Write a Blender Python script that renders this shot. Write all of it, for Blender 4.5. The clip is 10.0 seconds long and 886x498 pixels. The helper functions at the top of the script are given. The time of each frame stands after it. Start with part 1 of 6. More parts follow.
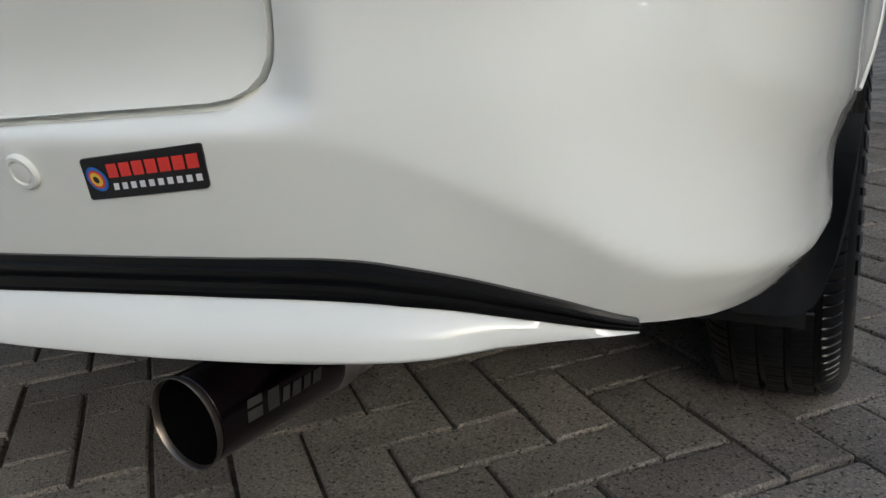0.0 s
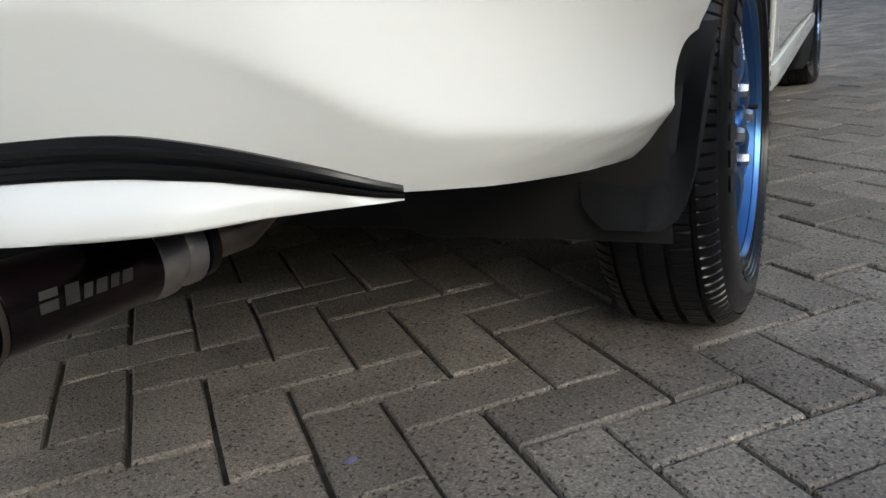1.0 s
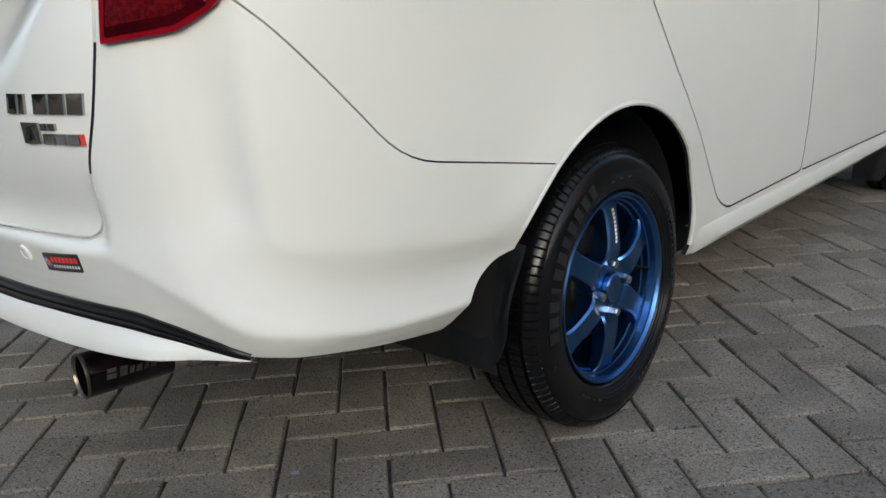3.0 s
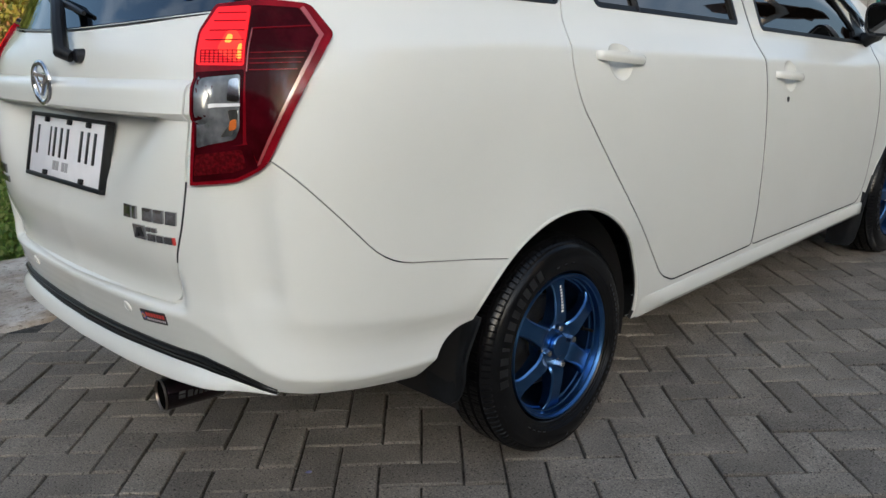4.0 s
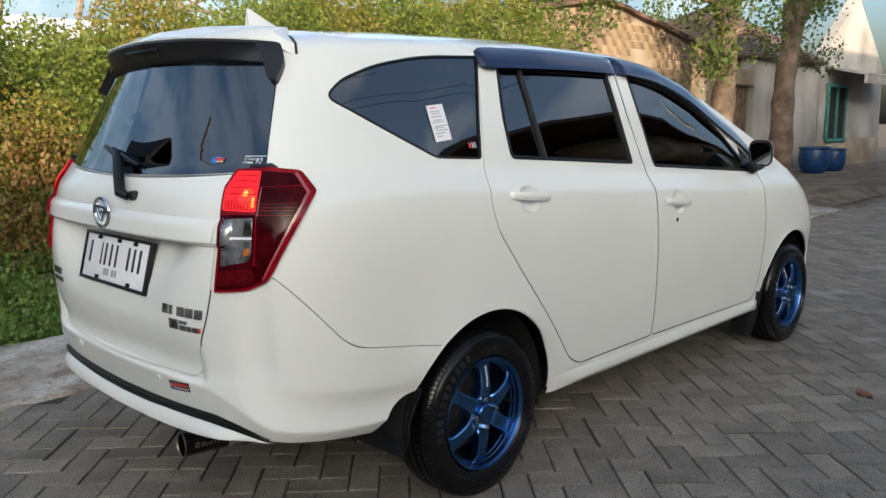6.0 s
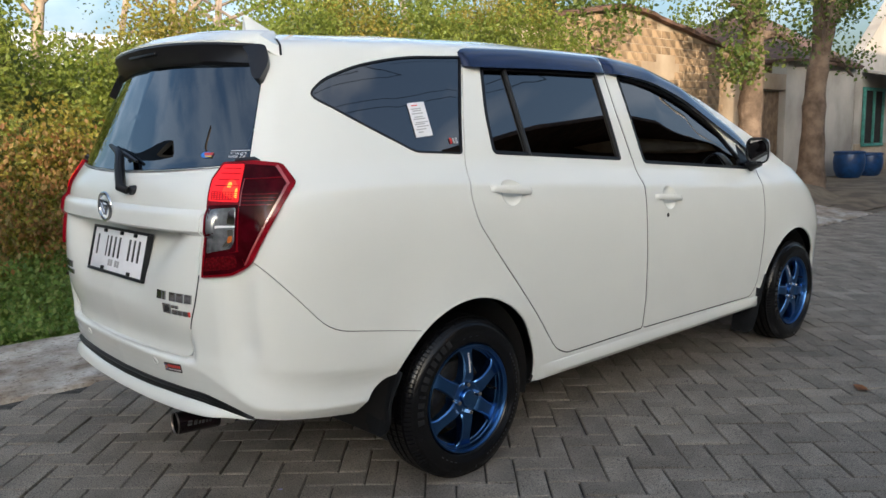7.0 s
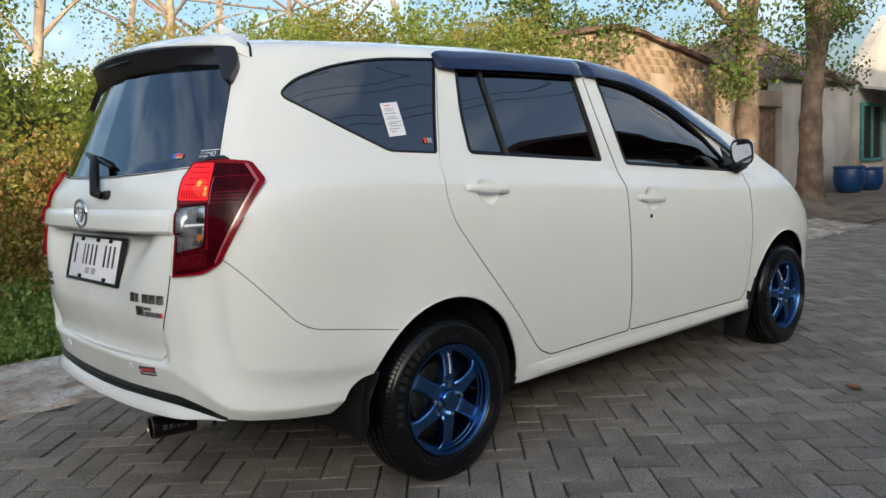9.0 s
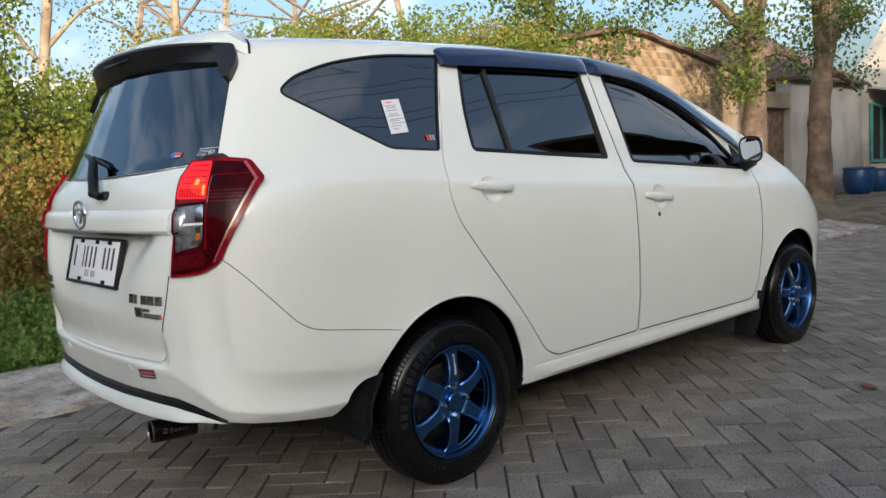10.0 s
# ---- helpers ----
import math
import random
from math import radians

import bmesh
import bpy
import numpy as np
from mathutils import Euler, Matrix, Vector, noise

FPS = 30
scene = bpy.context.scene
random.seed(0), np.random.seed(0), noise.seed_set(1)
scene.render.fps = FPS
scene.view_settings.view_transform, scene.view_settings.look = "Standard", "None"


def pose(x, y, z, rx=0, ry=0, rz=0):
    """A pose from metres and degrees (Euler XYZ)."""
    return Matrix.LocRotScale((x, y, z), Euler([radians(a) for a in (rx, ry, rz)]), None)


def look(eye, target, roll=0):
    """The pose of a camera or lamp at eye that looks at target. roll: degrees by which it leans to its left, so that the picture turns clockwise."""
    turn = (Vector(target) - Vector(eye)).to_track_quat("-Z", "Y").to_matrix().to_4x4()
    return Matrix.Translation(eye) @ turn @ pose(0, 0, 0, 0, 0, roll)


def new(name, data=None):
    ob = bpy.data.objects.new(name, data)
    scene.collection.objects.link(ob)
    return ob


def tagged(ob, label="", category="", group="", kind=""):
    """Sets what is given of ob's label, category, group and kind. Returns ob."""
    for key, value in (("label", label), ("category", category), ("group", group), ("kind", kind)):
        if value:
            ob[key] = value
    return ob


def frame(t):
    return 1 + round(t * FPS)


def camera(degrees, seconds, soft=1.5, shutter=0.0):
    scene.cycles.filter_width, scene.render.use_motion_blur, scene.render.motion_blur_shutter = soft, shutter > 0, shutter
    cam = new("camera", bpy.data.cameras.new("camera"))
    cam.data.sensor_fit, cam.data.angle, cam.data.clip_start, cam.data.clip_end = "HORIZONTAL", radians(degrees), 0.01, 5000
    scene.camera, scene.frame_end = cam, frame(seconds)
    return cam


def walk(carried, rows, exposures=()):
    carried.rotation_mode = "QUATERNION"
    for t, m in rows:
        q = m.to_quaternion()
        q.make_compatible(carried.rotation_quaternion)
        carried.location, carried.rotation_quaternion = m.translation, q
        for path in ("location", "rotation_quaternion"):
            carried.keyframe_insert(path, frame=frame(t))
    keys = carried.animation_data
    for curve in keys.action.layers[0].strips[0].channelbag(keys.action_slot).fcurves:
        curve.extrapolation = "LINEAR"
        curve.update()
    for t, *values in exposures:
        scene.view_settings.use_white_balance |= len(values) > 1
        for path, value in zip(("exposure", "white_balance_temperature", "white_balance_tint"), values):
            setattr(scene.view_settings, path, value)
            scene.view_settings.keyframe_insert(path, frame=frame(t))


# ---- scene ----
cam = camera(58.5, 10.0)
PATH = [
    (0, (0.776, -1.195, 0.554), (-0.124, 0.498, -0.014), -5.0),
    (0.5, (0.85, -1.181, 0.489), (-0.042, 0.511, -0.096), -5.5),
    (1, (0.907, -1.151, 0.466), (0.005, 0.537, -0.115), -6.7),
    (1.5, (0.964, -1.119, 0.474), (0.027, 0.551, -0.105), -7.2),
    (2, (1.086, -1.104, 0.508), (-0.02, 0.464, -0.055), -6.6),
    (2.5, (1.26, -1.148, 0.611), (0.095, 0.373, 0.036), -4.4),
    (2.7, (1.349, -1.2, 0.665), (0.129, 0.286, 0.112), -4.1),
    (3.8, (1.859, -1.46, 0.985), (0.476, -0.113, 0.462), -1.1),
    (4, (1.897, -1.489, 1.012), (0.513, -0.14, 0.498), -1.3),
    (4.5, (2.049, -1.634, 1.099), (0.677, -0.256, 0.628), -0.5),
    (5, (2.198, -1.793, 1.16), (0.86, -0.358, 0.773), -0.6),
    (5.5, (2.292, -1.859, 1.2), (0.941, -0.421, 0.872), -0.3),
    (7, (2.609, -1.809, 1.142), (1.159, -0.46, 0.86), -1.0),
    (7.5, (2.672, -1.788, 1.124), (1.201, -0.457, 0.873), -1.6),
    (8, (2.69, -1.764, 1.097), (1.232, -0.411, 0.885), -1.8),
    (8.5, (2.689, -1.749, 1.069), (1.228, -0.402, 0.843), -2.1),
    (9, (2.674, -1.742, 1.04), (1.209, -0.397, 0.832), -2.4),
    (9.5, (2.669, -1.724, 1.019), (1.196, -0.386, 0.819), -2.6),
    (10, (2.651, -1.704, 1.009), (1.171, -0.372, 0.819), -3.0),
]
EXPOSURES = [(t, stops, 5600, 7) for t, stops in ((0.0, 1.20), (0.5, 1.62), (1.0, 1.76), (2.5, 1.64), (4.0, 1.20), (5.0, 1.20), (5.5, 1.20), (10.0, 1.16))]
walk(cam, [(t, look(eye, target, roll)) for t, eye, target, roll in PATH], EXPOSURES)

# ---- light ----
world = bpy.data.worlds.new("world")
scene.world = world
world.use_nodes = True
wn, wl = world.node_tree.nodes, world.node_tree.links
wn.clear()
sky = wn.new("ShaderNodeTexSky")
sky.sky_type = "NISHITA"
sky.sun_disc = False
sky.sun_elevation = radians(12)
sky.sun_rotation = radians(128)
sky.air_density, sky.dust_density, sky.ozone_density = 1.0, 6.5, 1.0
wbg = wn.new("ShaderNodeBackground")
wbg.inputs["Strength"].default_value = 0.15
wout = wn.new("ShaderNodeOutputWorld")
# thin white cloud drawn over the sky
wco, cloud, cramp, grey, cmix = (wn.new("ShaderNode" + k) for k in ("TexCoord", "TexNoise", "ValToRGB", "HueSaturation", "Mix"))
wmap = wn.new("ShaderNodeMapping")
wmap.inputs["Scale"].default_value = (1.6, 2.6, 4.0)
cloud.inputs["Scale"].default_value, cloud.inputs["Detail"].default_value = 2.2, 7
cramp.color_ramp.elements[0].position, cramp.color_ramp.elements[1].position = 0.46, 0.60
cramp.color_ramp.elements[1].color = (0.85, 0.85, 0.85, 1)
grey.inputs["Saturation"].default_value, grey.inputs["Value"].default_value = 0.30, 1.45
cmix.data_type = "RGBA"
wl.new(wco.outputs["Generated"], wmap.inputs[0]), wl.new(wmap.outputs[0], cloud.inputs["Vector"]), wl.new(cloud.outputs["Fac"], cramp.inputs["Fac"])
wl.new(sky.outputs[0], grey.inputs["Color"]), wl.new(sky.outputs[0], cmix.inputs["A"]), wl.new(grey.outputs[0], cmix.inputs["B"])
wl.new(cramp.outputs["Color"], cmix.inputs["Factor"])
wl.new(cmix.outputs["Result"], wbg.inputs[0])
wl.new(wbg.outputs[0], wout.inputs[0])

sun_data = bpy.data.lights.new("sun", "SUN")
sun_data.energy, sun_data.angle, sun_data.color = 2.9, radians(0.6), (1.0, 0.74, 0.47)
sun = new("sun", sun_data)
sun.matrix_world = look((10 * math.sin(radians(128)), 10 * math.cos(radians(128)), 10 * math.tan(radians(12))), (0, 0, 0))


# ---- materials ----
def material(name, colour, rough=0.5, metal=0.0, var=0.1, scale=8.0, bump=0.0, bump_scale=60.0, coat=0.0, second=None, spread=(0.42, 0.62),
             ior=1.5, coat_rough=0.03, per_object=0.0, per_island=0.0, detail=6.0, bump_dist=0.004, rough_var=0.0):
    m = bpy.data.materials.new(name)
    m.use_nodes = True
    n, l = m.node_tree.nodes, m.node_tree.links
    b = n["Principled BSDF"]
    b.inputs["Roughness"].default_value, b.inputs["Metallic"].default_value = rough, metal
    b.inputs["Coat Weight"].default_value, b.inputs["Coat Roughness"].default_value = coat, coat_rough
    b.inputs["IOR"].default_value = ior
    co = n.new("ShaderNodeTexCoord")
    t1 = n.new("ShaderNodeTexNoise")
    t1.inputs["Scale"].default_value, t1.inputs["Detail"].default_value = scale, detail
    l.new(co.outputs["Object"], t1.inputs["Vector"])
    ramp = n.new("ShaderNodeValToRGB")
    ramp.color_ramp.elements[0].position, ramp.color_ramp.elements[1].position = spread
    c2 = second or tuple(min(1, c * (1 + var)) for c in colour)
    c1 = colour if second else tuple(c * (1 - var) for c in colour)
    ramp.color_ramp.elements[0].color, ramp.color_ramp.elements[1].color = (*c1, 1), (*c2, 1)
    l.new(t1.outputs["Fac"], ramp.inputs["Fac"])
    colour_out = ramp.outputs["Color"]
    for amount, node, out in ((per_object, "ShaderNodeObjectInfo", "Random"), (per_island, "ShaderNodeNewGeometry", "Random Per Island")):
        if amount:
            info = n.new(node)
            mr = n.new("ShaderNodeMapRange")
            mr.inputs["To Min"].default_value, mr.inputs["To Max"].default_value = 1 - amount, 1 + amount
            l.new(info.outputs[out], mr.inputs["Value"])
            hsv = n.new("ShaderNodeHueSaturation")
            l.new(mr.outputs[0], hsv.inputs["Value"])
            l.new(colour_out, hsv.inputs["Color"])
            colour_out = hsv.outputs["Color"]
    l.new(colour_out, b.inputs["Base Color"])
    if rough_var:
        mr = n.new("ShaderNodeMapRange")
        mr.inputs["To Min"].default_value, mr.inputs["To Max"].default_value = rough - rough_var, rough + rough_var
        l.new(t1.outputs["Fac"], mr.inputs["Value"])
        l.new(mr.outputs[0], b.inputs["Roughness"])
    if bump:
        t2 = n.new("ShaderNodeTexNoise")
        t2.inputs["Scale"].default_value, t2.inputs["Detail"].default_value = bump_scale, 5.0
        l.new(co.outputs["Object"], t2.inputs["Vector"])
        bp = n.new("ShaderNodeBump")
        bp.inputs["Strength"].default_value, bp.inputs["Distance"].default_value = bump, bump_dist
        l.new(t2.outputs["Fac"], bp.inputs["Height"])
        l.new(bp.outputs[0], b.inputs["Normal"])
    return m


def glowing(name, colour, strength, base):
    m = material(name, base, 0.2, coat=0.2, ior=1.3)
    b = m.node_tree.nodes["Principled BSDF"]
    b.inputs["Emission Color"].default_value, b.inputs["Emission Strength"].default_value = (*colour, 1), strength
    return m


def tinted_glass(name, tint, ior, gloss=(1.0, 0.96, 0.93)):
    m = bpy.data.materials.new(name)
    m.use_nodes = True
    n, l = m.node_tree.nodes, m.node_tree.links
    n.clear()
    o, mix, tr, gl, fr = (n.new("ShaderNode" + k) for k in ("OutputMaterial", "MixShader", "BsdfTransparent", "BsdfGlossy", "Fresnel"))
    tr.inputs[0].default_value, gl.inputs["Roughness"].default_value = (*tint, 1), 0.015
    gl.inputs[0].default_value = (*gloss, 1)
    fr.inputs["IOR"].default_value = ior
    l.new(fr.outputs[0], mix.inputs[0]), l.new(tr.outputs[0], mix.inputs[1]), l.new(gl.outputs[0], mix.inputs[2]), l.new(mix.outputs[0], o.inputs[0])
    return m


def paving_material(name, per_object, per_island):
    """Concrete block: grey cement with dark pores, lighter grit and a rough face."""
    m = material(name, (0.197, 0.177, 0.152), 0.85, second=(0.306, 0.276, 0.239), scale=5, spread=(0.3, 0.7), per_object=per_object, per_island=per_island, ior=1.35)
    n, l = m.node_tree.nodes, m.node_tree.links
    b = n["Principled BSDF"]
    src = b.inputs["Base Color"].links[0].from_socket
    geo = n.new("ShaderNodeNewGeometry")
    pores, grit, fine = (n.new("ShaderNodeTexNoise") for _ in range(3))
    for t, s in ((pores, 170), (grit, 260), (fine, 420)):
        t.inputs["Scale"].default_value, t.inputs["Detail"].default_value = s, 3
        l.new(geo.outputs["Position"], t.inputs["Vector"])
    r1 = n.new("ShaderNodeValToRGB")
    r1.color_ramp.elements[0].position, r1.color_ramp.elements[1].position = 0.33, 0.42
    r1.color_ramp.elements[0].color, r1.color_ramp.elements[1].color = (0.25, 0.25, 0.25, 1), (1, 1, 1, 1)
    l.new(pores.outputs["Fac"], r1.inputs["Fac"])
    r2 = n.new("ShaderNodeValToRGB")
    r2.color_ramp.elements[0].position, r2.color_ramp.elements[1].position = 0.45, 0.7
    r2.color_ramp.elements[0].color, r2.color_ramp.elements[1].color = (0.8, 0.8, 0.8, 1), (1.45, 1.42, 1.36, 1)
    l.new(grit.outputs["Fac"], r2.inputs["Fac"])
    for r in (r1, r2):
        mul = n.new("ShaderNodeMix")
        mul.data_type, mul.blend_type = "RGBA", "MULTIPLY"
        mul.inputs["Factor"].default_value = 1.0
        l.new(src, mul.inputs["A"]), l.new(r.outputs["Color"], mul.inputs["B"])
        src = mul.outputs["Result"]
    l.new(src, b.inputs["Base Color"])
    bp = n.new("ShaderNodeBump")
    bp.inputs["Strength"].default_value, bp.inputs["Distance"].default_value = 0.9, 0.004
    add = n.new("ShaderNodeMath")
    l.new(r1.outputs["Color"], add.inputs[0]), l.new(fine.outputs["Fac"], add.inputs[1])
    l.new(add.outputs[0], bp.inputs["Height"]), l.new(bp.outputs[0], b.inputs["Normal"])
    return m


PAINT = material("pearl_white_paint", (0.715, 0.724, 0.690), 0.55, var=0.012, scale=2.5, coat=1.0, coat_rough=0.012, ior=1.2)
PAINT.node_tree.nodes["Principled BSDF"].inputs["Coat IOR"].default_value = 1.56
LINER = material("dark_inner_panel", (0.005, 0.005, 0.0055), 0.8, var=0.2)
RUBBER = material("tyre_rubber", (0.0045, 0.0045, 0.005), 0.24, var=0.25, scale=30, bump=0.06, bump_scale=180, rough_var=0.08, ior=1.38)
PLASTIC = material("black_textured_plastic", (0.007, 0.0075, 0.009), 0.42, var=0.2, scale=20, bump=0.12, bump_scale=400, bump_dist=0.001, ior=1.4)
FLAP = material("matt_black_rubber", (0.009, 0.010, 0.012), 0.60, var=0.2, scale=20, bump=0.1, bump_scale=300, bump_dist=0.001, ior=1.3)
TRIM = material("black_rubber_trim", (0.005, 0.005, 0.0055), 0.30, var=0.2, scale=40, ior=1.42, bump=0.05, bump_scale=300, bump_dist=0.001)
GLOSS_BLACK = material("gloss_black_plastic", (0.006, 0.006, 0.008), 0.42, var=0.2, coat=0.1)
VISOR = material("smoked_navy_acrylic", (0.008, 0.014, 0.050), 0.10, var=0.15, coat=0.4, ior=1.4)
BLUE = material("anodised_blue_metal", (0.080, 0.180, 0.40), 0.30, metal=1.0, var=0.08, scale=12, rough_var=0.06, bump=0.03, bump_scale=300, bump_dist=0.001)
STEEL = material("bright_steel", (0.62, 0.62, 0.62), 0.22, metal=1.0, var=0.1, scale=30)
CLAMP_STEEL = material("stainless_clamp", (0.46, 0.43, 0.40), 0.32, metal=1.0, var=0.2, scale=18, bump=0.1, bump_scale=90)
DULL_STEEL = material("dull_steel", (0.24, 0.205, 0.17), 0.36, metal=1.0, var=0.25, scale=18, bump=0.1, bump_scale=90)
BURNT = material("burnt_titanium", (0.012, 0.016, 0.010), 0.25, metal=1.0, second=(0.050, 0.026, 0.034), scale=14, spread=(0.35, 0.65), coat=0.3)
DISC = material("brake_iron", (0.05, 0.048, 0.046), 0.5, metal=0.7, var=0.3, scale=25)
GLASS = tinted_glass("tinted_window_film", (0.09, 0.092, 0.10), 2.45)
REAR_GLASS = tinted_glass("tinted_rear_glass", (0.06, 0.062, 0.07), 2.3, (0.86, 0.93, 1.0))
LENS_RED = material("red_lamp_lens", (0.17, 0.003, 0.008), 0.10, var=0.2, scale=20, ior=1.25)
LENS_DARK = material("dark_red_lamp_lens", (0.034, 0.0010, 0.0032), 0.08, var=0.3, scale=18, ior=1.18)
REFLECTOR_RED = material("red_reflector", (0.072, 0.0018, 0.004), 0.22, var=0.35, scale=160, ior=1.3)
LENS_CLEAR = material("clear_lamp_lens", (0.055, 0.058, 0.062), 0.15, metal=0.35, second=(0.24, 0.25, 0.26), scale=22, spread=(0.35, 0.65), coat=1.0)
LENS_AMBER = material("amber_bulb", (0.5, 0.13, 0.02), 0.2, coat=1.0)
LAMP_ON = glowing("lit_brake_lamp", (1.0, 0.010, 0.012), 0.42, (0.45, 0.006, 0.008))
LAMP_CORE = glowing("lit_lamp_core", (1.0, 0.24, 0.03), 1.0, (0.6, 0.15, 0.02))
LAMP_HALO = glowing("lit_lamp_reflector", (1.0, 0.035, 0.016), 0.55, (0.5, 0.02, 0.01))
WHITE = material("white_film", (0.72, 0.72, 0.74), 0.35, var=0.03)
BLACK = material("black_film", (0.008, 0.008, 0.009), 0.3, var=0.1, coat=0.5)
RED = material("red_print", (0.62, 0.045, 0.035), 0.35, var=0.05)
PRINT_BLUE = material("blue_print", (0.03, 0.16, 0.55), 0.35, var=0.05)
PRINT_YELLOW = material("yellow_print", (0.75, 0.48, 0.05), 0.35, var=0.05)
SOOT = material("soot", (0.002, 0.002, 0.002), 0.9, var=0.3, ior=1.1)
DIM_PRINT = material("worn_grey_print", (0.022, 0.022, 0.021), 0.75, var=0.3, scale=60)
GREY_PRINT = material("grey_print", (0.35, 0.35, 0.36), 0.4, var=0.05)
PLATE = material("white_plate_sheet", (0.78, 0.78, 0.81), 0.35, var=0.03, scale=14)
CHROME = material("chrome", (0.75, 0.75, 0.76), 0.08, metal=1.0, var=0.02)
DARK_CHROME = material("dark_chrome", (0.36, 0.36, 0.37), 0.12, metal=1.0, var=0.1, scale=40)
MIRROR = material("mirror_glass", (0.24, 0.255, 0.28), 0.01, metal=1.0, var=0.0)


# ---- building helpers ----
def finish(me, smooth=True, angle=35):
    me.polygons.foreach_set("use_smooth", [smooth] * len(me.polygons))
    if smooth:
        me.set_sharp_from_angle(angle=radians(angle))
    me.update()
    return me


def to_mesh(bm, smooth=True, angle=35):
    me = bpy.data.meshes.new("mesh")
    bm.normal_update()
    bm.to_mesh(me)
    bm.free()
    return finish(me, smooth, angle)


def part(name, bm, mat, parent=None, label="", smooth=True, angle=35):
    me = bm if isinstance(bm, bpy.types.Mesh) else to_mesh(bm, smooth, angle)
    me.name = name
    if mat is not None:
        me.materials.clear()
        me.materials.append(mat)
    ob = new(name, me)
    ob.parent = parent
    return tagged(ob, label) if label else ob


def thing(name, label, category, group="", at=(0, 0, 0), kind=""):
    ob = new(name)
    ob.location = at
    ob.empty_display_size = 0.1
    return tagged(ob, label, category, group, kind)


def box(bm, lo, hi, bevel=0.0, m=None, segments=2):
    c = [(a + b) / 2 for a, b in zip(lo, hi)]
    s = [b - a for a, b in zip(lo, hi)]
    mat = Matrix.Translation(c) @ Matrix.Diagonal((*s, 1))
    vs = bmesh.ops.create_cube(bm, size=1, matrix=mat)["verts"]
    if bevel:
        es = list({e for v in vs for e in v.link_edges})
        out = bmesh.ops.bevel(bm, geom=es, offset=bevel, segments=segments, affect="EDGES", profile=0.5)
        vs = list({v for f in out["faces"] for v in f.verts} | {v for v in vs if v.is_valid})
    if m is not None:
        bmesh.ops.transform(bm, matrix=m, verts=vs)
    return bm


def new_box(lo, hi, bevel=0.0, m=None, segments=2):
    return box(bmesh.new(), lo, hi, bevel, m, segments)


def grid_faces(bm, rows, close_u=False, close_v=False, flip=False):
    """A sheet from rows of points."""
    vs = [[bm.verts.new(p) for p in row] for row in rows]
    nu, nv = len(vs), len(vs[0])
    for a in range(nu if close_u else nu - 1):
        for b in range(nv if close_v else nv - 1):
            q = [vs[a][b], vs[(a + 1) % nu][b], vs[(a + 1) % nu][(b + 1) % nv], vs[a][(b + 1) % nv]]
            bm.faces.new(q[::-1] if flip else q)
    return vs


def lathe(profile, axis="x", seg=48, bm=None):
    """profile: (along, radius) pairs turned about an axis through the origin."""
    bm = bm or bmesh.new()
    rows = []
    for k in range(seg):
        a = 2 * math.pi * k / seg
        c, s = math.cos(a), math.sin(a)
        rows.append([{"x": (h, r * c, r * s), "y": (r * s, h, r * c), "z": (r * c, r * s, h)}[axis] for h, r in profile])
    grid_faces(bm, rows, close_u=True)
    return bm


def tube(points, radius, seg=8, bm=None, radii=None, cap=True):
    """A round bar along a line of points."""
    bm = bm or bmesh.new()
    pts = [Vector(p) for p in points]
    rows, side = [], None
    for k, p in enumerate(pts):
        d = (pts[min(k + 1, len(pts) - 1)] - pts[max(k - 1, 0)]).normalized()
        if side is None:
            side = d.cross(Vector((0, 0, 1)) if abs(d.z) < 0.9 else Vector((1, 0, 0))).normalized()
        side = (side - d * side.dot(d)).normalized()
        up = d.cross(side)
        r = radii[k] if radii else radius
        rows.append([p + side * (r * math.cos(2 * math.pi * q / seg)) + up * (r * math.sin(2 * math.pi * q / seg)) for q in range(seg)])
    vs = grid_faces(bm, rows, close_v=True, flip=True)
    if cap:
        bm.faces.new(vs[0])
        bm.faces.new(vs[-1][::-1])
    return bm


def curve_points(ctrl, n):
    """n points on a smooth line through ctrl."""
    P = [np.array(p, float) for p in ctrl]
    d = np.r_[0, np.cumsum([max(1e-6, np.linalg.norm(b - a)) ** 0.5 for a, b in zip(P, P[1:])])]
    ext = [2 * P[0] - P[1], *P, 2 * P[-1] - P[-2]]
    tt = np.r_[d[0] - (d[1] - d[0]), d, d[-1] + (d[-1] - d[-2])]
    out = []
    for u in np.linspace(d[0], d[-1], n):
        k = min(max(int(np.searchsorted(d, u, side="right")) - 1, 0), len(P) - 2)
        t0, t1, t2, t3 = tt[k:k + 4]
        p0, p1, p2, p3 = ext[k:k + 4]
        a1 = (t1 - u) / (t1 - t0) * p0 + (u - t0) / (t1 - t0) * p1
        a2 = (t2 - u) / (t2 - t1) * p1 + (u - t1) / (t2 - t1) * p2
        a3 = (t3 - u) / (t3 - t2) * p2 + (u - t2) / (t3 - t2) * p3
        b1 = (t2 - u) / (t2 - t0) * a1 + (u - t0) / (t2 - t0) * a2
        b2 = (t3 - u) / (t3 - t1) * a2 + (u - t1) / (t3 - t1) * a3
        out.append((t2 - u) / (t2 - t1) * b1 + (u - t1) / (t2 - t1) * b2)
    return out


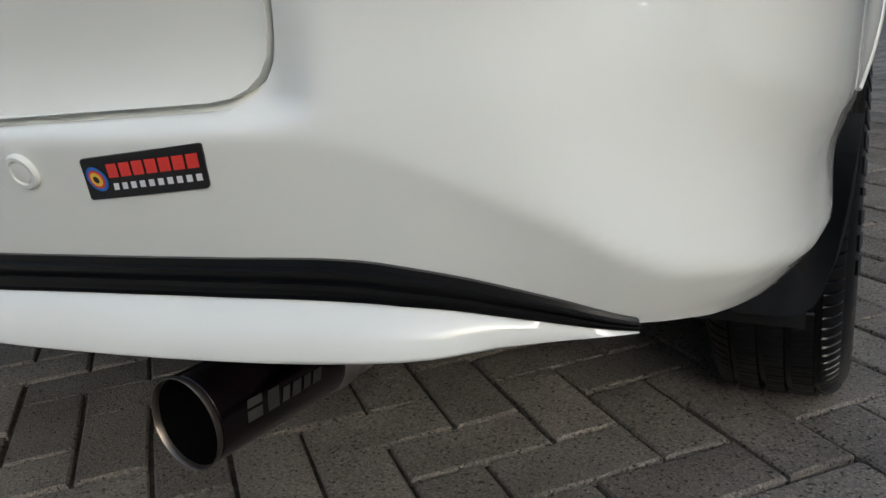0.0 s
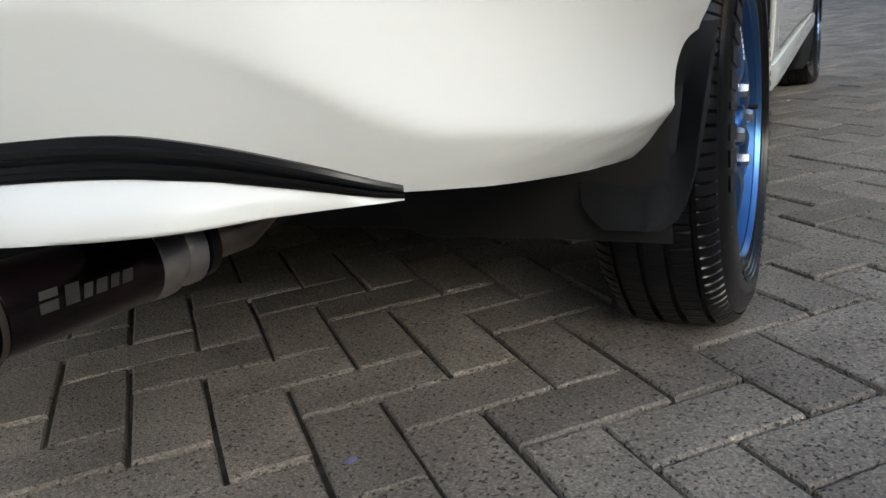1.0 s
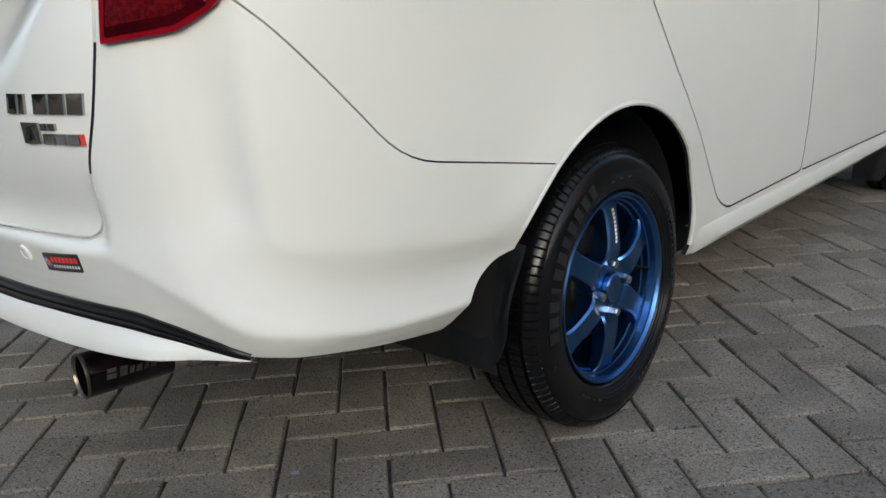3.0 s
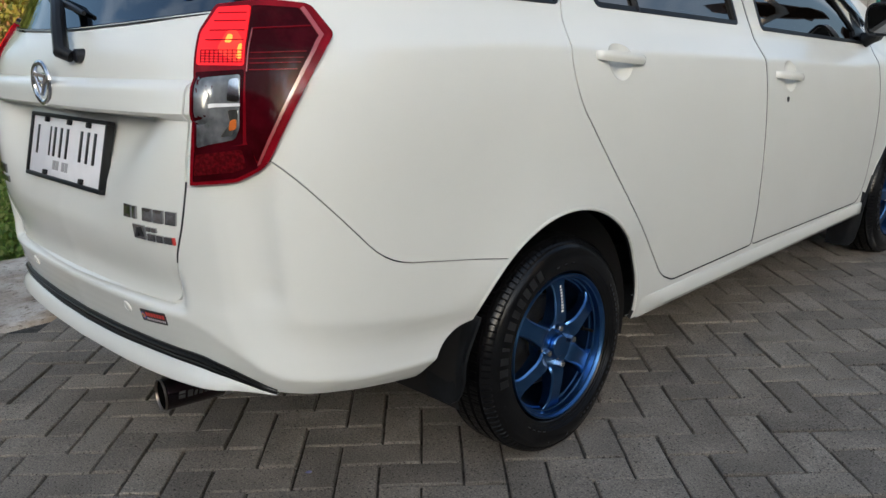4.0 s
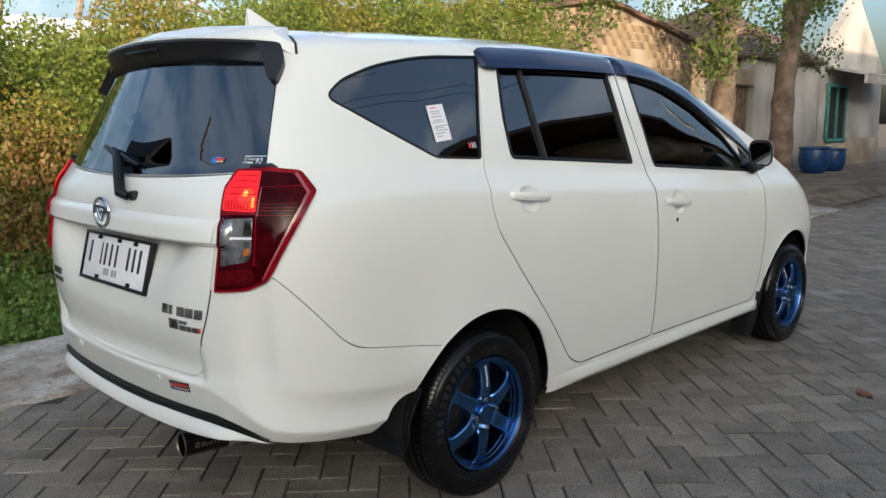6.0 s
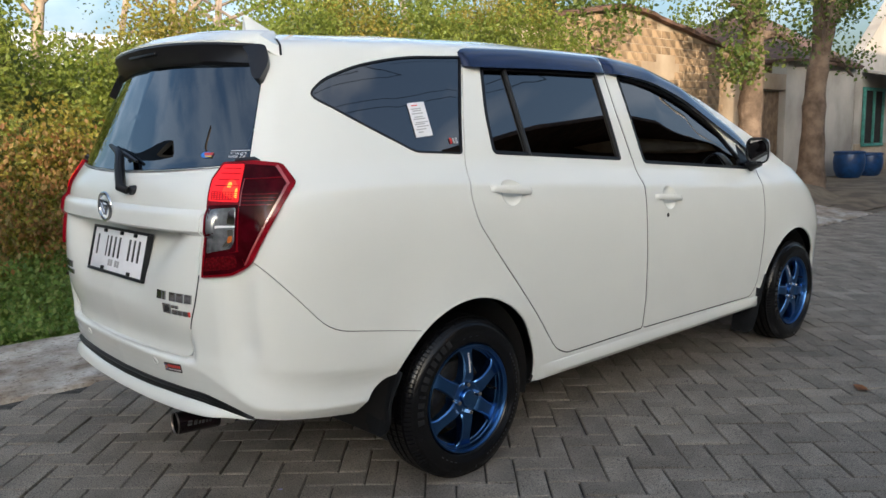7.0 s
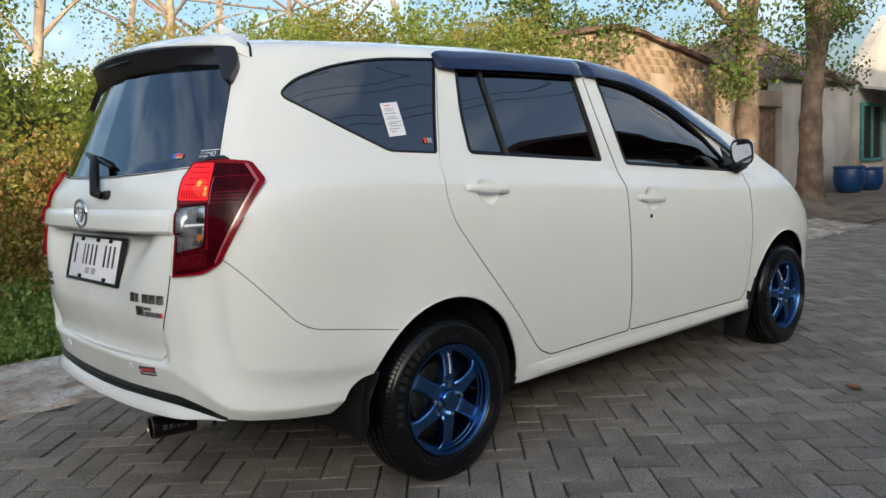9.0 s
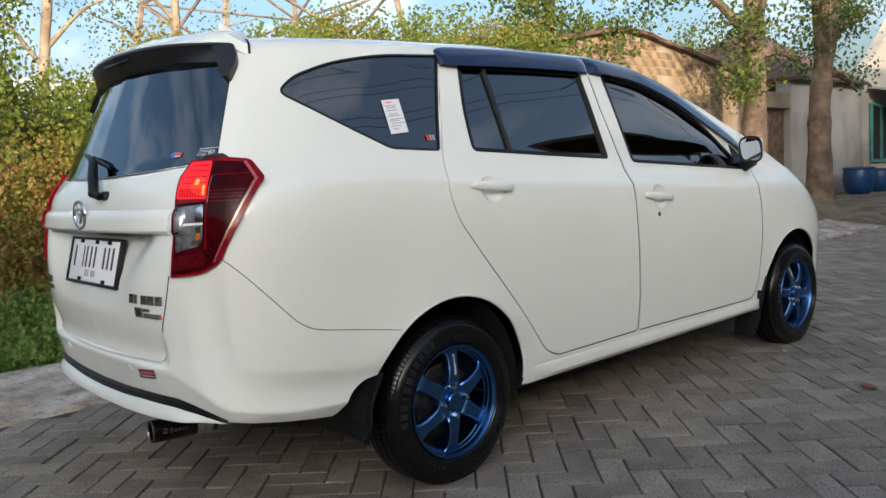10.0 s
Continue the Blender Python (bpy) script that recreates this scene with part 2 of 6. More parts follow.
def prism(poly, along, reach, material_index=1):
    """A closed bar with the given outline. poly: (a, b) pairs; along: a function of (a, b, w) to a place; w runs over reach."""
    bm = bmesh.new()
    lo = [bm.verts.new(along(a, b, reach[0])) for a, b in poly]
    hi = [bm.verts.new(along(a, b, reach[1])) for a, b in poly]
    n = len(poly)
    for k in range(n):
        bm.faces.new((lo[k], lo[(k + 1) % n], hi[(k + 1) % n], hi[k]))
    bm.faces.new(lo[::-1])
    bm.faces.new(hi)
    bmesh.ops.recalc_face_normals(bm, faces=bm.faces)
    for f in bm.faces:
        f.material_index = material_index
    me = bpy.data.meshes.new("cutter")
    bm.to_mesh(me)
    bm.free()
    return me


def carve(me, steps, thickness=0.0, offset=-1.0, angle=30):
    """A new mesh: me, thickened, then cut by the cutters in turn. steps: (operation, cutter mesh)."""
    ob = new("work", me)
    extra = []
    if thickness:
        s = ob.modifiers.new("thick", "SOLIDIFY")
        s.thickness, s.offset, s.material_offset, s.material_offset_rim = thickness, offset, 1, 1
    for op, cutter in steps:
        c = new("cutter", cutter)
        extra.append(c)
        b = ob.modifiers.new("cut", "BOOLEAN")
        b.object, b.operation, b.solver = c, op, "EXACT"
    dg = bpy.context.evaluated_depsgraph_get()
    dg.update()
    out = bpy.data.meshes.new_from_object(ob.evaluated_get(dg))
    for o in (ob, *extra):
        bpy.data.objects.remove(o)
    return finish(out, True, angle)


def rounded(poly, r, n=5):
    """A closed outline with its corners rounded. r: one radius or one for each corner."""
    out, m = [], len(poly)
    for k in range(m):
        p, a, b = (np.array(poly[q % m], float) for q in (k, k - 1, k + 1))
        rk = r[k] if isinstance(r, (list, tuple)) else r
        la, lb = np.linalg.norm(a - p), np.linalg.norm(b - p)
        rk = min(rk, 0.45 * la, 0.45 * lb)
        if rk < 1e-4:
            out.append(tuple(p))
            continue
        s, e = p + (a - p) / la * rk, p + (b - p) / lb * rk
        for q in range(n + 1):
            t = q / n
            out.append(tuple((1 - t) ** 2 * s + 2 * t * (1 - t) * p + t * t * e))
    return out


def grown(poly, d):
    """A closed outline moved outwards by d."""
    P = [np.array(p, float) for p in poly]
    area = sum(a[0] * b[1] - a[1] * b[0] for a, b in zip(P, P[1:] + P[:1]))
    sgn = 1 if area > 0 else -1
    out = []
    for k, p in enumerate(P):
        a, b = P[k - 1], P[(k + 1) % len(P)]
        n = np.zeros(2)
        for s, e in ((a, p), (p, b)):
            v = e - s
            v = v / max(1e-9, np.linalg.norm(v))
            n = n + np.array((v[1], -v[0]))
        n = n / max(1e-6, np.linalg.norm(n))
        out.append(tuple(p + sgn * d * n))
    return out


def smooth_step(a, b, x):
    t = min(1.0, max(0.0, (x - a) / (b - a)))
    return t * t * (3 - 2 * t)


# ---- the car's shell ----
SIDE_Z = [0.15, 0.22, 0.26, 0.32, 0.45, 0.60, 0.75, 0.87, 0.93, 0.965, 0.977, 0.985, 0.993, 1.02, 1.05, 1.07, 1.10, 1.17, 1.25, 1.32, 1.38, 1.44, 1.47, 1.49]
SIDE_X = [0.73, 0.755, 0.775, 0.786, 0.796, 0.804, 0.807, 0.8045, 0.7985, 0.7925, 0.7900, 0.7865, 0.7810, 0.7610, 0.7410, 0.7330, 0.7210, 0.6945, 0.6635, 0.6355, 0.6105, 0.585, 0.558, 0.505]
REAR_Z = [0.15, 0.30, 0.36, 0.40, 0.43, 0.46, 0.49, 0.51, 0.54, 0.60, 0.70, 0.80, 0.88, 0.94, 1.0, 1.08, 1.20, 1.356, 1.44, 1.49]
REAR_Y = [-0.76, -0.855, -0.864, -0.866, -0.866, -0.866, -0.866, -0.866, -0.864, -0.868, -0.874, -0.870, -0.858, -0.848, -0.834, -0.802, -0.758, -0.70, -0.668, -0.645]
LOW = [(0, 0), (0.30, 0.006), (0.5, 0.017), (0.6, 0.030), (0.68, 0.046), (0.76, 0.068), (0.83, 0.095), (0.88, 0.125), (0.915, 0.160), (0.940, 0.205), (0.962, 0.27), (0.980, 0.37), (0.991, 0.55), (1, 0.95)]
HIGH = [(0, 0), (0.30, 0.013), (0.5, 0.035), (0.65, 0.058), (0.78, 0.085), (0.86, 0.109), (0.905, 0.140), (0.935, 0.20), (0.953, 0.26), (0.968, 0.35), (0.980, 0.47), (0.991, 0.65), (1, 0.95)]
ROOF_Y = [-0.9, -0.7, -0.6, -0.34, 0.0, 0.5, 1.1, 1.35, 1.62, 2.0, 2.2, 2.4, 2.5, 2.8, 3.05, 3.2]
ROOF_Z = [1.37, 1.402, 1.42, 1.448, 1.467, 1.482, 1.477, 1.45, 1.385, 1.225, 1.125, 1.01, 0.96, 0.88, 0.80, 0.745]
LEVELS = [0.15, 0.20, 0.24, 0.27, 0.30, *(0.32 + 0.0055 * k for k in range(34)), 0.506, 0.512, 0.518, 0.524, 0.530, 0.536, 0.543, 0.55, 0.56, 0.57, 0.585, 0.60, 0.63, 0.66, 0.70,
          0.74, 0.78, 0.82, 0.85, 0.868, 0.878, 0.885, 0.892, 0.90, 0.92, 0.93, 0.94, 0.95, 0.96, 0.967, 0.974, 0.981, 0.988, 0.995, 1.003, 1.012, 1.03, 1.05, 1.07, 1.09, 1.12, 1.16, 1.20, 1.24, 1.28,
          1.32, 1.36, 1.39, 1.415, 1.435, 1.45, 1.462, 1.472, 1.481, 1.487, 1.49]
NL = 112
LOW_LINE, HIGH_LINE = curve_points(LOW, NL), curve_points(HIGH, NL)
LOW_ARC = np.r_[0, np.cumsum([math.hypot(0.8 * (b[0] - a[0]), b[1] - a[1]) for a, b in zip(LOW_LINE, LOW_LINE[1:])])].tolist() + [9.0] * 400
ARC_EDGE = float(np.interp(0.131, [p[1] for p in LOW_LINE], LOW_ARC[:NL]))
PANEL_R = 0.050
PANEL_S = [-0.05, 0.0, 0.008, 0.020, 0.035, 0.050, 0.065, 0.085, 0.105, 0.130]
PANEL_DEPTH = [0.0075, 0.0075, 0.0099, 0.0131, 0.0160, 0.0166, 0.0152, 0.0108, 0.0052, 0.0]
SIDE_YS = list(np.arange(0.085 + 0.035, 2.2, 0.035))
FRONT = curve_points([(1, 2.2), (0.992, 2.5), (0.96, 2.80), (0.88, 2.98), (0.70, 3.09), (0.4, 3.16), (0, 3.19)], 26)[1:]


SIDE_FINE = np.array(curve_points(list(zip(SIDE_Z, SIDE_X)), 240))
REAR_FINE = np.array(curve_points(list(zip(REAR_Z, REAR_Y)), 240))


def half_width(z, y):
    belt = smooth_step(0.5, 0.8, z) * min(1.0, max(0.0, (1.46 - z) / 0.40))
    return float(np.interp(z + 0.06 * min(1.8, max(-0.3, y - 0.1)) * belt, SIDE_FINE[:, 0], SIDE_FINE[:, 1]))


def outline(z, zw, crease=True):
    """The car's half outline in plan at height z, from the middle of the tail to the middle of the nose; zw: the height at which the side's profile is read."""
    rear = float(np.interp(zw, REAR_FINE[:, 0], REAR_FINE[:, 1]))
    up = smooth_step(0.97, 1.10, z)
    pts, ds = [], []
    for a, b in zip(LOW_LINE, HIGH_LINE):
        fx, d = (1 - up) * a + up * b
        y = rear + d + (-0.865 - rear) * smooth_step(0.15, 0.95, d)
        pts.append((fx * half_width(zw, y), y))
        ds.append((fx, d))
    for y in SIDE_YS:
        pts.append((half_width(zw, y), y))
        ds.append((1, 9))
    rake = float(np.interp(z, [0.60, 0.70, 0.81, 0.88, 0.95], [0.0, 0.05, 0.19, 0.32, 0.37]))
    for fx, y in FRONT:
        y = y - (y - 2.2) * rake
        pts.append((fx * half_width(zw, y), y))
        ds.append((fx, 9))
    if not crease:
        return pts
    out = []
    for k, (p, (fx, d)) in enumerate(zip(pts, ds)):
        shift = 0.0
        # the swollen edges of the wheel arches
        if fx > 0.9:
            for cy in (0.0, 2.475):
                shift += 0.009 * (1 - smooth_step(0.345, 0.425, math.hypot(p[1] - cy, z - 0.278))) * smooth_step(0.42, 0.52, z)
        if d < 0.9:
            # the raised side panel with a rounded edge, set back from the flared lower flange and the corner
            along = LOW_ARC[k] - ARC_EDGE
            above = z - (0.507 - 0.150 * max(0.0, along))
            edge = math.hypot(max(0.0, PANEL_R - along), max(0.0, PANEL_R - above)) - PANEL_R
            hollow = float(np.interp(edge, PANEL_S, PANEL_DEPTH))
            hollow += (-0.30 + 0.90 * smooth_step(0.02, 0.07, above)) * max(0.0, hollow - 0.0075)
            shift -= hollow * (1 - smooth_step(0.52, 0.80, d)) * (1 - smooth_step(0.68, 0.86, z)) * smooth_step(0.02, 0.06, d)
            shift -= 0.006 * smooth_step(0.15, 0.35, d) * (1 - smooth_step(0.52, 0.80, d)) * (1 - smooth_step(0.40, 0.48, z))
            # the fold that runs from under the hatch down to the corner, and the tucked lower flange
            line = float(np.interp(fx, [0.0, 0.55, 0.62, 0.65, 0.675, 0.74, 0.805, 0.846, 0.872, 0.905, 0.940, 0.967, 1.0], [0.492, 0.492, 0.491, 0.488, 0.482, 0.458, 0.430, 0.409, 0.398, 0.391, 0.380, 0.366, 0.350]))
            lean = float(np.interp(fx, [0.0, 0.50, 0.69, 0.84, 0.91, 0.95, 1.0], [0.30, 0.29, 0.23, 0.42, 0.58, 0.72, 0.78]))
            shift -= lean * min(0.10, smooth_step(-0.003, 0.007, line - z) * max(0.0, line - z + 0.002)) * (1 - smooth_step(0.5, 0.8, d))
            # the ledge under the tailgate and the raised band across it
            flat = 1 - smooth_step(0.585, 0.645, fx)
            shift -= 0.018 * flat * smooth_step(0.500, 0.514, z) * (1 - smooth_step(0.526, 0.64, z))
            band = 1 - smooth_step(0.735, 0.76, fx)
            shift += 0.0145 * band * smooth_step(0.880, 0.889, z) * (1 - smooth_step(0.936, 0.950, z))
            # the hollow round the number plate
            dish = (1 - smooth_step(-0.065, 0.145, abs(p[0]) - float(np.interp(z, [0.68, 0.74, 0.88], [0.23, 0.27, 0.40])))) * smooth_step(0.665, 0.70, z) * (1 - smooth_step(0.876, 0.884, z))
            shift -= (0.017 + 0.043 * smooth_step(0.68, 0.88, z)) * dish if fx < 0.8 else 0
        q, r = pts[max(k - 1, 0)], pts[min(k + 1, len(pts) - 1)]
        tx, ty = r[0] - q[0], r[1] - q[1]
        ln = math.hypot(tx, ty)
        nx, ny = (ty / ln, -tx / ln) if k else (0.0, -1.0)
        out.append((max(0.0, p[0] + nx * shift), p[1] + ny * shift))
    return out


def rail(x, y):
    return float(np.interp(y, ROOF_Y, ROOF_Z))


def crown(y):
    return float(np.interp(y, [-0.9, -0.5, 1.2, 1.9, 2.4, 3.2], [0.05, 0.055, 0.06, 0.055, 0.06, 0.03]))


def shell(grow=0.0):
    """The car's outer skin as one sheet, open underneath."""
    base = outline(1.0, 1.0, False)
    top = outline(1.49, 1.49, False)
    n = len(base)
    tops = []
    for k in range(n):
        x, y = top[k]
        edge = half_width(1.49, y)
        z = rail(x, y) + (crown(y) * max(0.0, 1 - (x / edge) ** 2) if y < 0.2 else 0.0)
        tops.append(z)
    cache = {}
    grid = []
    for lv in LEVELS:
        row = []
        for k in range(n):
            zt = tops[k]
            by = base[k][1]
            zb = float(np.interp(by, [-0.72, -0.42, -0.28, 0.1], [0.360, 0.318, 0.322, 0.245]))
            full = lv if lv <= 1.1 else 1.1 + (lv - 1.1) * (zt - 1.1) / 0.39
            prop = 0.15 + (lv - 0.15) * (zt - 0.15) / (1.49 - 0.15)
            w = smooth_step(1.0, 1.42, zt)
            z = w * full + (1 - w) * prop
            zw = w * lv + (1 - w) * prop
            z = max(z, zb)
            zw = max(zw, zb)
            key = (round(z, 3), round(zw, 3))
            if key not in cache:
                cache[key] = outline(*key)
            row.append((*cache[key][k], z))
        grid.append(row)
    bm = bmesh.new()
    grid_faces(bm, grid)
    grid_faces(bm, [[(-x, y, z) for x, y, z in row] for row in grid], flip=True)
    rows = []
    for k in range(n):
        x, y, z = grid[-1][k]
        edge = half_width(1.49, y)
        row = []
        for q in range(29):
            u = -math.cos(math.pi * q / 28)
            c = crown(y) * ((1 - (u * x / edge) ** 2) - (1 - (x / edge) ** 2)) if x > 1e-4 else 0.0
            row.append((u * x, y, z + c))
        rows.append(row)
    grid_faces(bm, rows)
    bmesh.ops.remove_doubles(bm, verts=bm.verts, dist=0.0008)
    bad = [f for f in bm.faces if f.calc_area() < 1e-9]
    bmesh.ops.delete(bm, geom=bad, context="FACES")
    bmesh.ops.recalc_face_normals(bm, faces=bm.faces)
    probe = max(bm.faces, key=lambda f: f.calc_center_median().x)
    if probe.normal.x < 0:
        bmesh.ops.reverse_faces(bm, faces=bm.faces)
    if grow:
        bm.normal_update()
        for v in bm.verts:
            v.co += v.normal * grow
    me = bpy.data.meshes.new("shell")
    bm.to_mesh(me)
    bm.free()
    me.materials.append(PAINT)
    me.materials.append(LINER)
    return finish(me)


from mathutils.bvhtree import BVHTree

SKIN = shell()
_bm = bmesh.new()
_bm.from_mesh(SKIN)
TREE = BVHTree.FromBMesh(_bm)
_bm.free()


def on_skin(origin, way, lift=0.0):
    """The place where a ray first meets the car's skin, lifted off it, and the skin's normal there."""
    hit, normal, *_ = TREE.ray_cast(Vector(origin), Vector(way).normalized())
    if hit is None:
        hit, normal, *_ = TREE.find_nearest(Vector(origin))
    if normal.dot(Vector(way)) > 0:
        normal = -normal
    return hit + normal * lift, normal


def on_side(y, z, lift=0.0):
    return on_skin((2, y, z), (-1, 0, 0), lift)[0]


def on_tail(x, z, lift=0.0):
    return on_skin((x, -3, z), (0, 1, 0), lift)[0]


OUT = Vector((0.66, -0.75, 0.0)).normalized()
ALONG = Vector((0.75, 0.66, 0.0)).normalized()


def on_corner(u, z, lift=0.0):
    o = ALONG * u + OUT * 3
    return on_skin((o.x, o.y, z), -OUT, lift)[0]


def patch(poly, place, lift, step=0.03, thickness=0.0, bm=None):
    """A piece of skin within an outline: a fan of rings drawn in towards the middle, each laid on the skin by place(a, b, lift)."""
    bm = bm or bmesh.new()
    P = [np.array(p, float) for p in poly]
    dense = []
    for a, b in zip(P, P[1:] + P[:1]):
        k = max(1, int(np.linalg.norm(b - a) / step))
        dense += [a + (b - a) * q / k for q in range(k)]
    mid = sum(dense) / len(dense)
    rings = max(2, int(max(np.linalg.norm(p - mid) for p in dense) / step))
    top = []
    for r in range(rings):
        f = 1 - r / rings
        top.append([bm.verts.new(place(*(mid + (p - mid) * f), lift)) for p in dense])
    c = bm.verts.new(place(*mid, lift))
    n = len(dense)
    for r in range(rings - 1):
        for k in range(n):
            bm.faces.new((top[r][k], top[r][(k + 1) % n], top[r + 1][(k + 1) % n], top[r + 1][k]))
    for k in range(n):
        bm.faces.new((top[-1][k], top[-1][(k + 1) % n], c))
    if thickness:
        low = [bm.verts.new(place(*p, lift - thickness)) for p in dense]
        for k in range(n):
            bm.faces.new((low[k], low[(k + 1) % n], top[0][(k + 1) % n], top[0][k]))
    bmesh.ops.recalc_face_normals(bm, faces=bm.faces)
    probe = max(bm.faces, key=lambda f: f.calc_area())
    s = place(*mid, lift + 0.01) - place(*mid, lift)
    if probe.normal.dot(s) < 0:
        bmesh.ops.reverse_faces(bm, faces=bm.faces)
    return bm


def line_on(points, place, lift, radius, seg=6, n=None):
    """A thin bead laid along a line on the skin."""
    pts = curve_points(points, n or max(4, 6 * len(points)))
    return tube([place(*p, lift) for p in pts], radius, seg)


def ring_on(poly, place, lift, width, height, step=0.03):
    """A flat frame of a given width round an outline, standing height proud of the skin."""
    bm = bmesh.new()
    P = [np.array(p, float) for p in poly]
    dense = []
    for a, b in zip(P, P[1:] + P[:1]):
        k = max(1, int(np.linalg.norm(b - a) / step))
        dense += [tuple(a + (b - a) * q / k) for q in range(k)]
    inner = grown(dense, -width)
    rows = []
    for p, q in zip(dense, inner):
        rows.append([place(*p, lift - 0.012), place(*p, lift + height), place(*q, lift + height), place(*q, lift - 0.012)])
    grid_faces(bm, rows, close_u=True)
    bmesh.ops.recalc_face_normals(bm, faces=bm.faces)
    return bm


side_way = lambda y, z, w: (w, y, z)
tail_way = lambda x, z, w: (x, w, z)


REAR_DOOR = rounded([(0.182, 1.430), (0.096, 1.22), (0.043, 1.072), (0.005, 0.965), (0.030, 0.865), (0.121, 0.749), (0.219, 0.634), (0.36, 0.467), (0.450, 0.350), (0.52, 0.320),
                     (1.030, 0.324), (1.040, 0.45), (1.023, 0.80), (1.024, 0.90), (1.031, 1.017), (1.002, 1.231), (0.992, 1.430)],
                    [0.02, 0, 0.03, 0.04, 0.05, 0.05, 0, 0, 0.04, 0.02, 0.02, 0.02, 0.05, 0.05, 0.02, 0, 0.02])
FRONT_DOOR = rounded([(0.999, 1.430), (1.009, 1.231), (1.038, 1.017), (1.031, 0.90), (1.030, 0.80), (1.047, 0.45), (1.037, 0.324), (2.02, 0.312), (2.075, 0.39), (2.10, 0.60), (2.09, 0.87),
                      (2.14, 1.00), (1.95, 1.20), (1.62, 1.365), (1.35, 1.425)], [0.02, 0, 0.02, 0.05, 0.05, 0.02, 0.02, 0.05, 0.04, 0.1, 0.04, 0.02, 0.05, 0.05, 0.02])
REAR_PANE = rounded([(0.190, 1.083), (0.945, 1.037), (0.934, 1.387), (0.255, 1.387), (0.205, 1.22)], [0.02, 0.015, 0.02, 0.02, 0.05])
FRONT_PANE = rounded([(1.115, 1.019), (2.04, 0.957), (1.833, 1.170), (1.575, 1.290), (1.351, 1.352), (1.085, 1.385)], [0.015, 0.02, 0.1, 0.1, 0.1, 0.02])
QUARTER_PANE = rounded([(-0.487, 1.268), (-0.424, 1.317), (-0.29, 1.365), (-0.097, 1.401), (0.166, 1.414), (0.082, 1.22), (0.033, 1.085), (-0.162, 1.095), (-0.312, 1.171)],
                       [0.03, 0.05, 0.1, 0.1, 0.01, 0.05, 0.01, 0.02, 0.05])
HATCH = rounded([(-0.470, 0.512), (0, 0.502), (0.470, 0.512), (0.490, 0.60), (0.532, 0.69), (0.550, 0.765), (0.560, 0.95), (0.578, 1.060), (0.62, 1.070),
                 (0.3, 1.052), (0, 1.045), (-0.3, 1.052), (-0.62, 1.070), (-0.578, 1.060), (-0.560, 0.95), (-0.550, 0.765), (-0.532, 0.69), (-0.490, 0.60)],
                [0.06, 0.3, 0.06, 0.05, 0.05, 0.02, 0.02, 0.01, 0.0, 0.1, 0.1, 0.1, 0.0, 0.01, 0.02, 0.02, 0.05, 0.05])
TAIL_PANE = rounded([(-0.632, 1.074), (-0.3, 1.056), (0, 1.049), (0.3, 1.056), (0.632, 1.074), (0.568, 1.25), (0.51, 1.40), (0, 1.44), (-0.51, 1.40), (-0.568, 1.25)], [0.02, 0.1, 0.1, 0.1, 0.02, 0.1, 0.03, 0.3, 0.03, 0.1])
BUMPER = rounded([(-2, 0.0), (-0.10, 0.0), (-0.10, 0.522), (-0.545, 0.595), (-0.745, 0.812), (-2, 0.815)], [0, 0, 0, 0.06, 0, 0])


def arch(cy, cz, r):
    return [(cy + r * math.cos(2 * math.pi * k / 72), cz + r * math.sin(2 * math.pi * k / 72)) for k in range(72)]


FLAP_CUT = rounded([(-0.50, 0.20), (-0.452, 0.316), (-0.425, 0.340), (-0.392, 0.386), (-0.350, 0.411), (-0.300, 0.418), (-0.10, 0.418), (-0.10, 0.20)], [0, 0.01, 0.02, 0.02, 0.02, 0.02, 0, 0])


def dent(centre, radii):
    bm = bmesh.new()
    bmesh.ops.create_uvsphere(bm, u_segments=32, v_segments=20, radius=1, matrix=Matrix.LocRotScale(centre, None, radii))
    me = bpy.data.meshes.new("cutter")
    bm.to_mesh(me)
    bm.free()
    return me


GAP = 0.0023
cut_side = lambda poly, g=0.0, reach=(0.2, 1.3): prism(grown(poly, g) if g else poly, side_way, reach, 0)
hatch_in, hatch_out = prism(grown(HATCH, -0.0030), tail_way, (-1.5, -0.55), 0), prism(grown(HATCH, 0.0026), tail_way, (-1.5, -0.55), 0)
tail_hole = prism(TAIL_PANE, tail_way, (-1.5, -0.3))
rear_arch, front_arch = prism(arch(0.0, 0.277, 0.335), side_way, (0.38, 1.3)), prism(arch(2.475, 0.279, 0.345), side_way, (0.38, 1.3))
bumper_in, bumper_out = prism(BUMPER, side_way, (-1.3, 1.3), 0), prism(grown(BUMPER, 0.0026), side_way, (-1.3, 1.3), 0)

SCREEN = rounded([(-0.66, 1.00), (0, 0.985), (0.66, 1.00), (0.54, 1.37), (0, 1.395), (-0.54, 1.37)], [0.04, 0.3, 0.04, 0.05, 0.3, 0.05])
screen_cut = prism(SCREEN, tail_way, (1.35, 2.75))
car = thing("car", "white compact people carrier with blue wheels parked on block paving", "car")
body = part("body", carve(SKIN, [("DIFFERENCE", c) for c in (hatch_out, tail_hole, rear_arch, front_arch, bumper_out, prism(grown(REAR_DOOR, GAP), side_way, (0.2, 1.3)), prism(grown(FRONT_DOOR, GAP), side_way, (0.2, 1.3)),
                                                            cut_side(QUARTER_PANE),
                                                            cut_side(REAR_PANE, 0, (-1.3, -0.2)), cut_side(FRONT_PANE, 0, (-1.3, -0.2)), cut_side(QUARTER_PANE, 0, (-1.3, -0.2)), screen_cut)], 0.012), None, car)
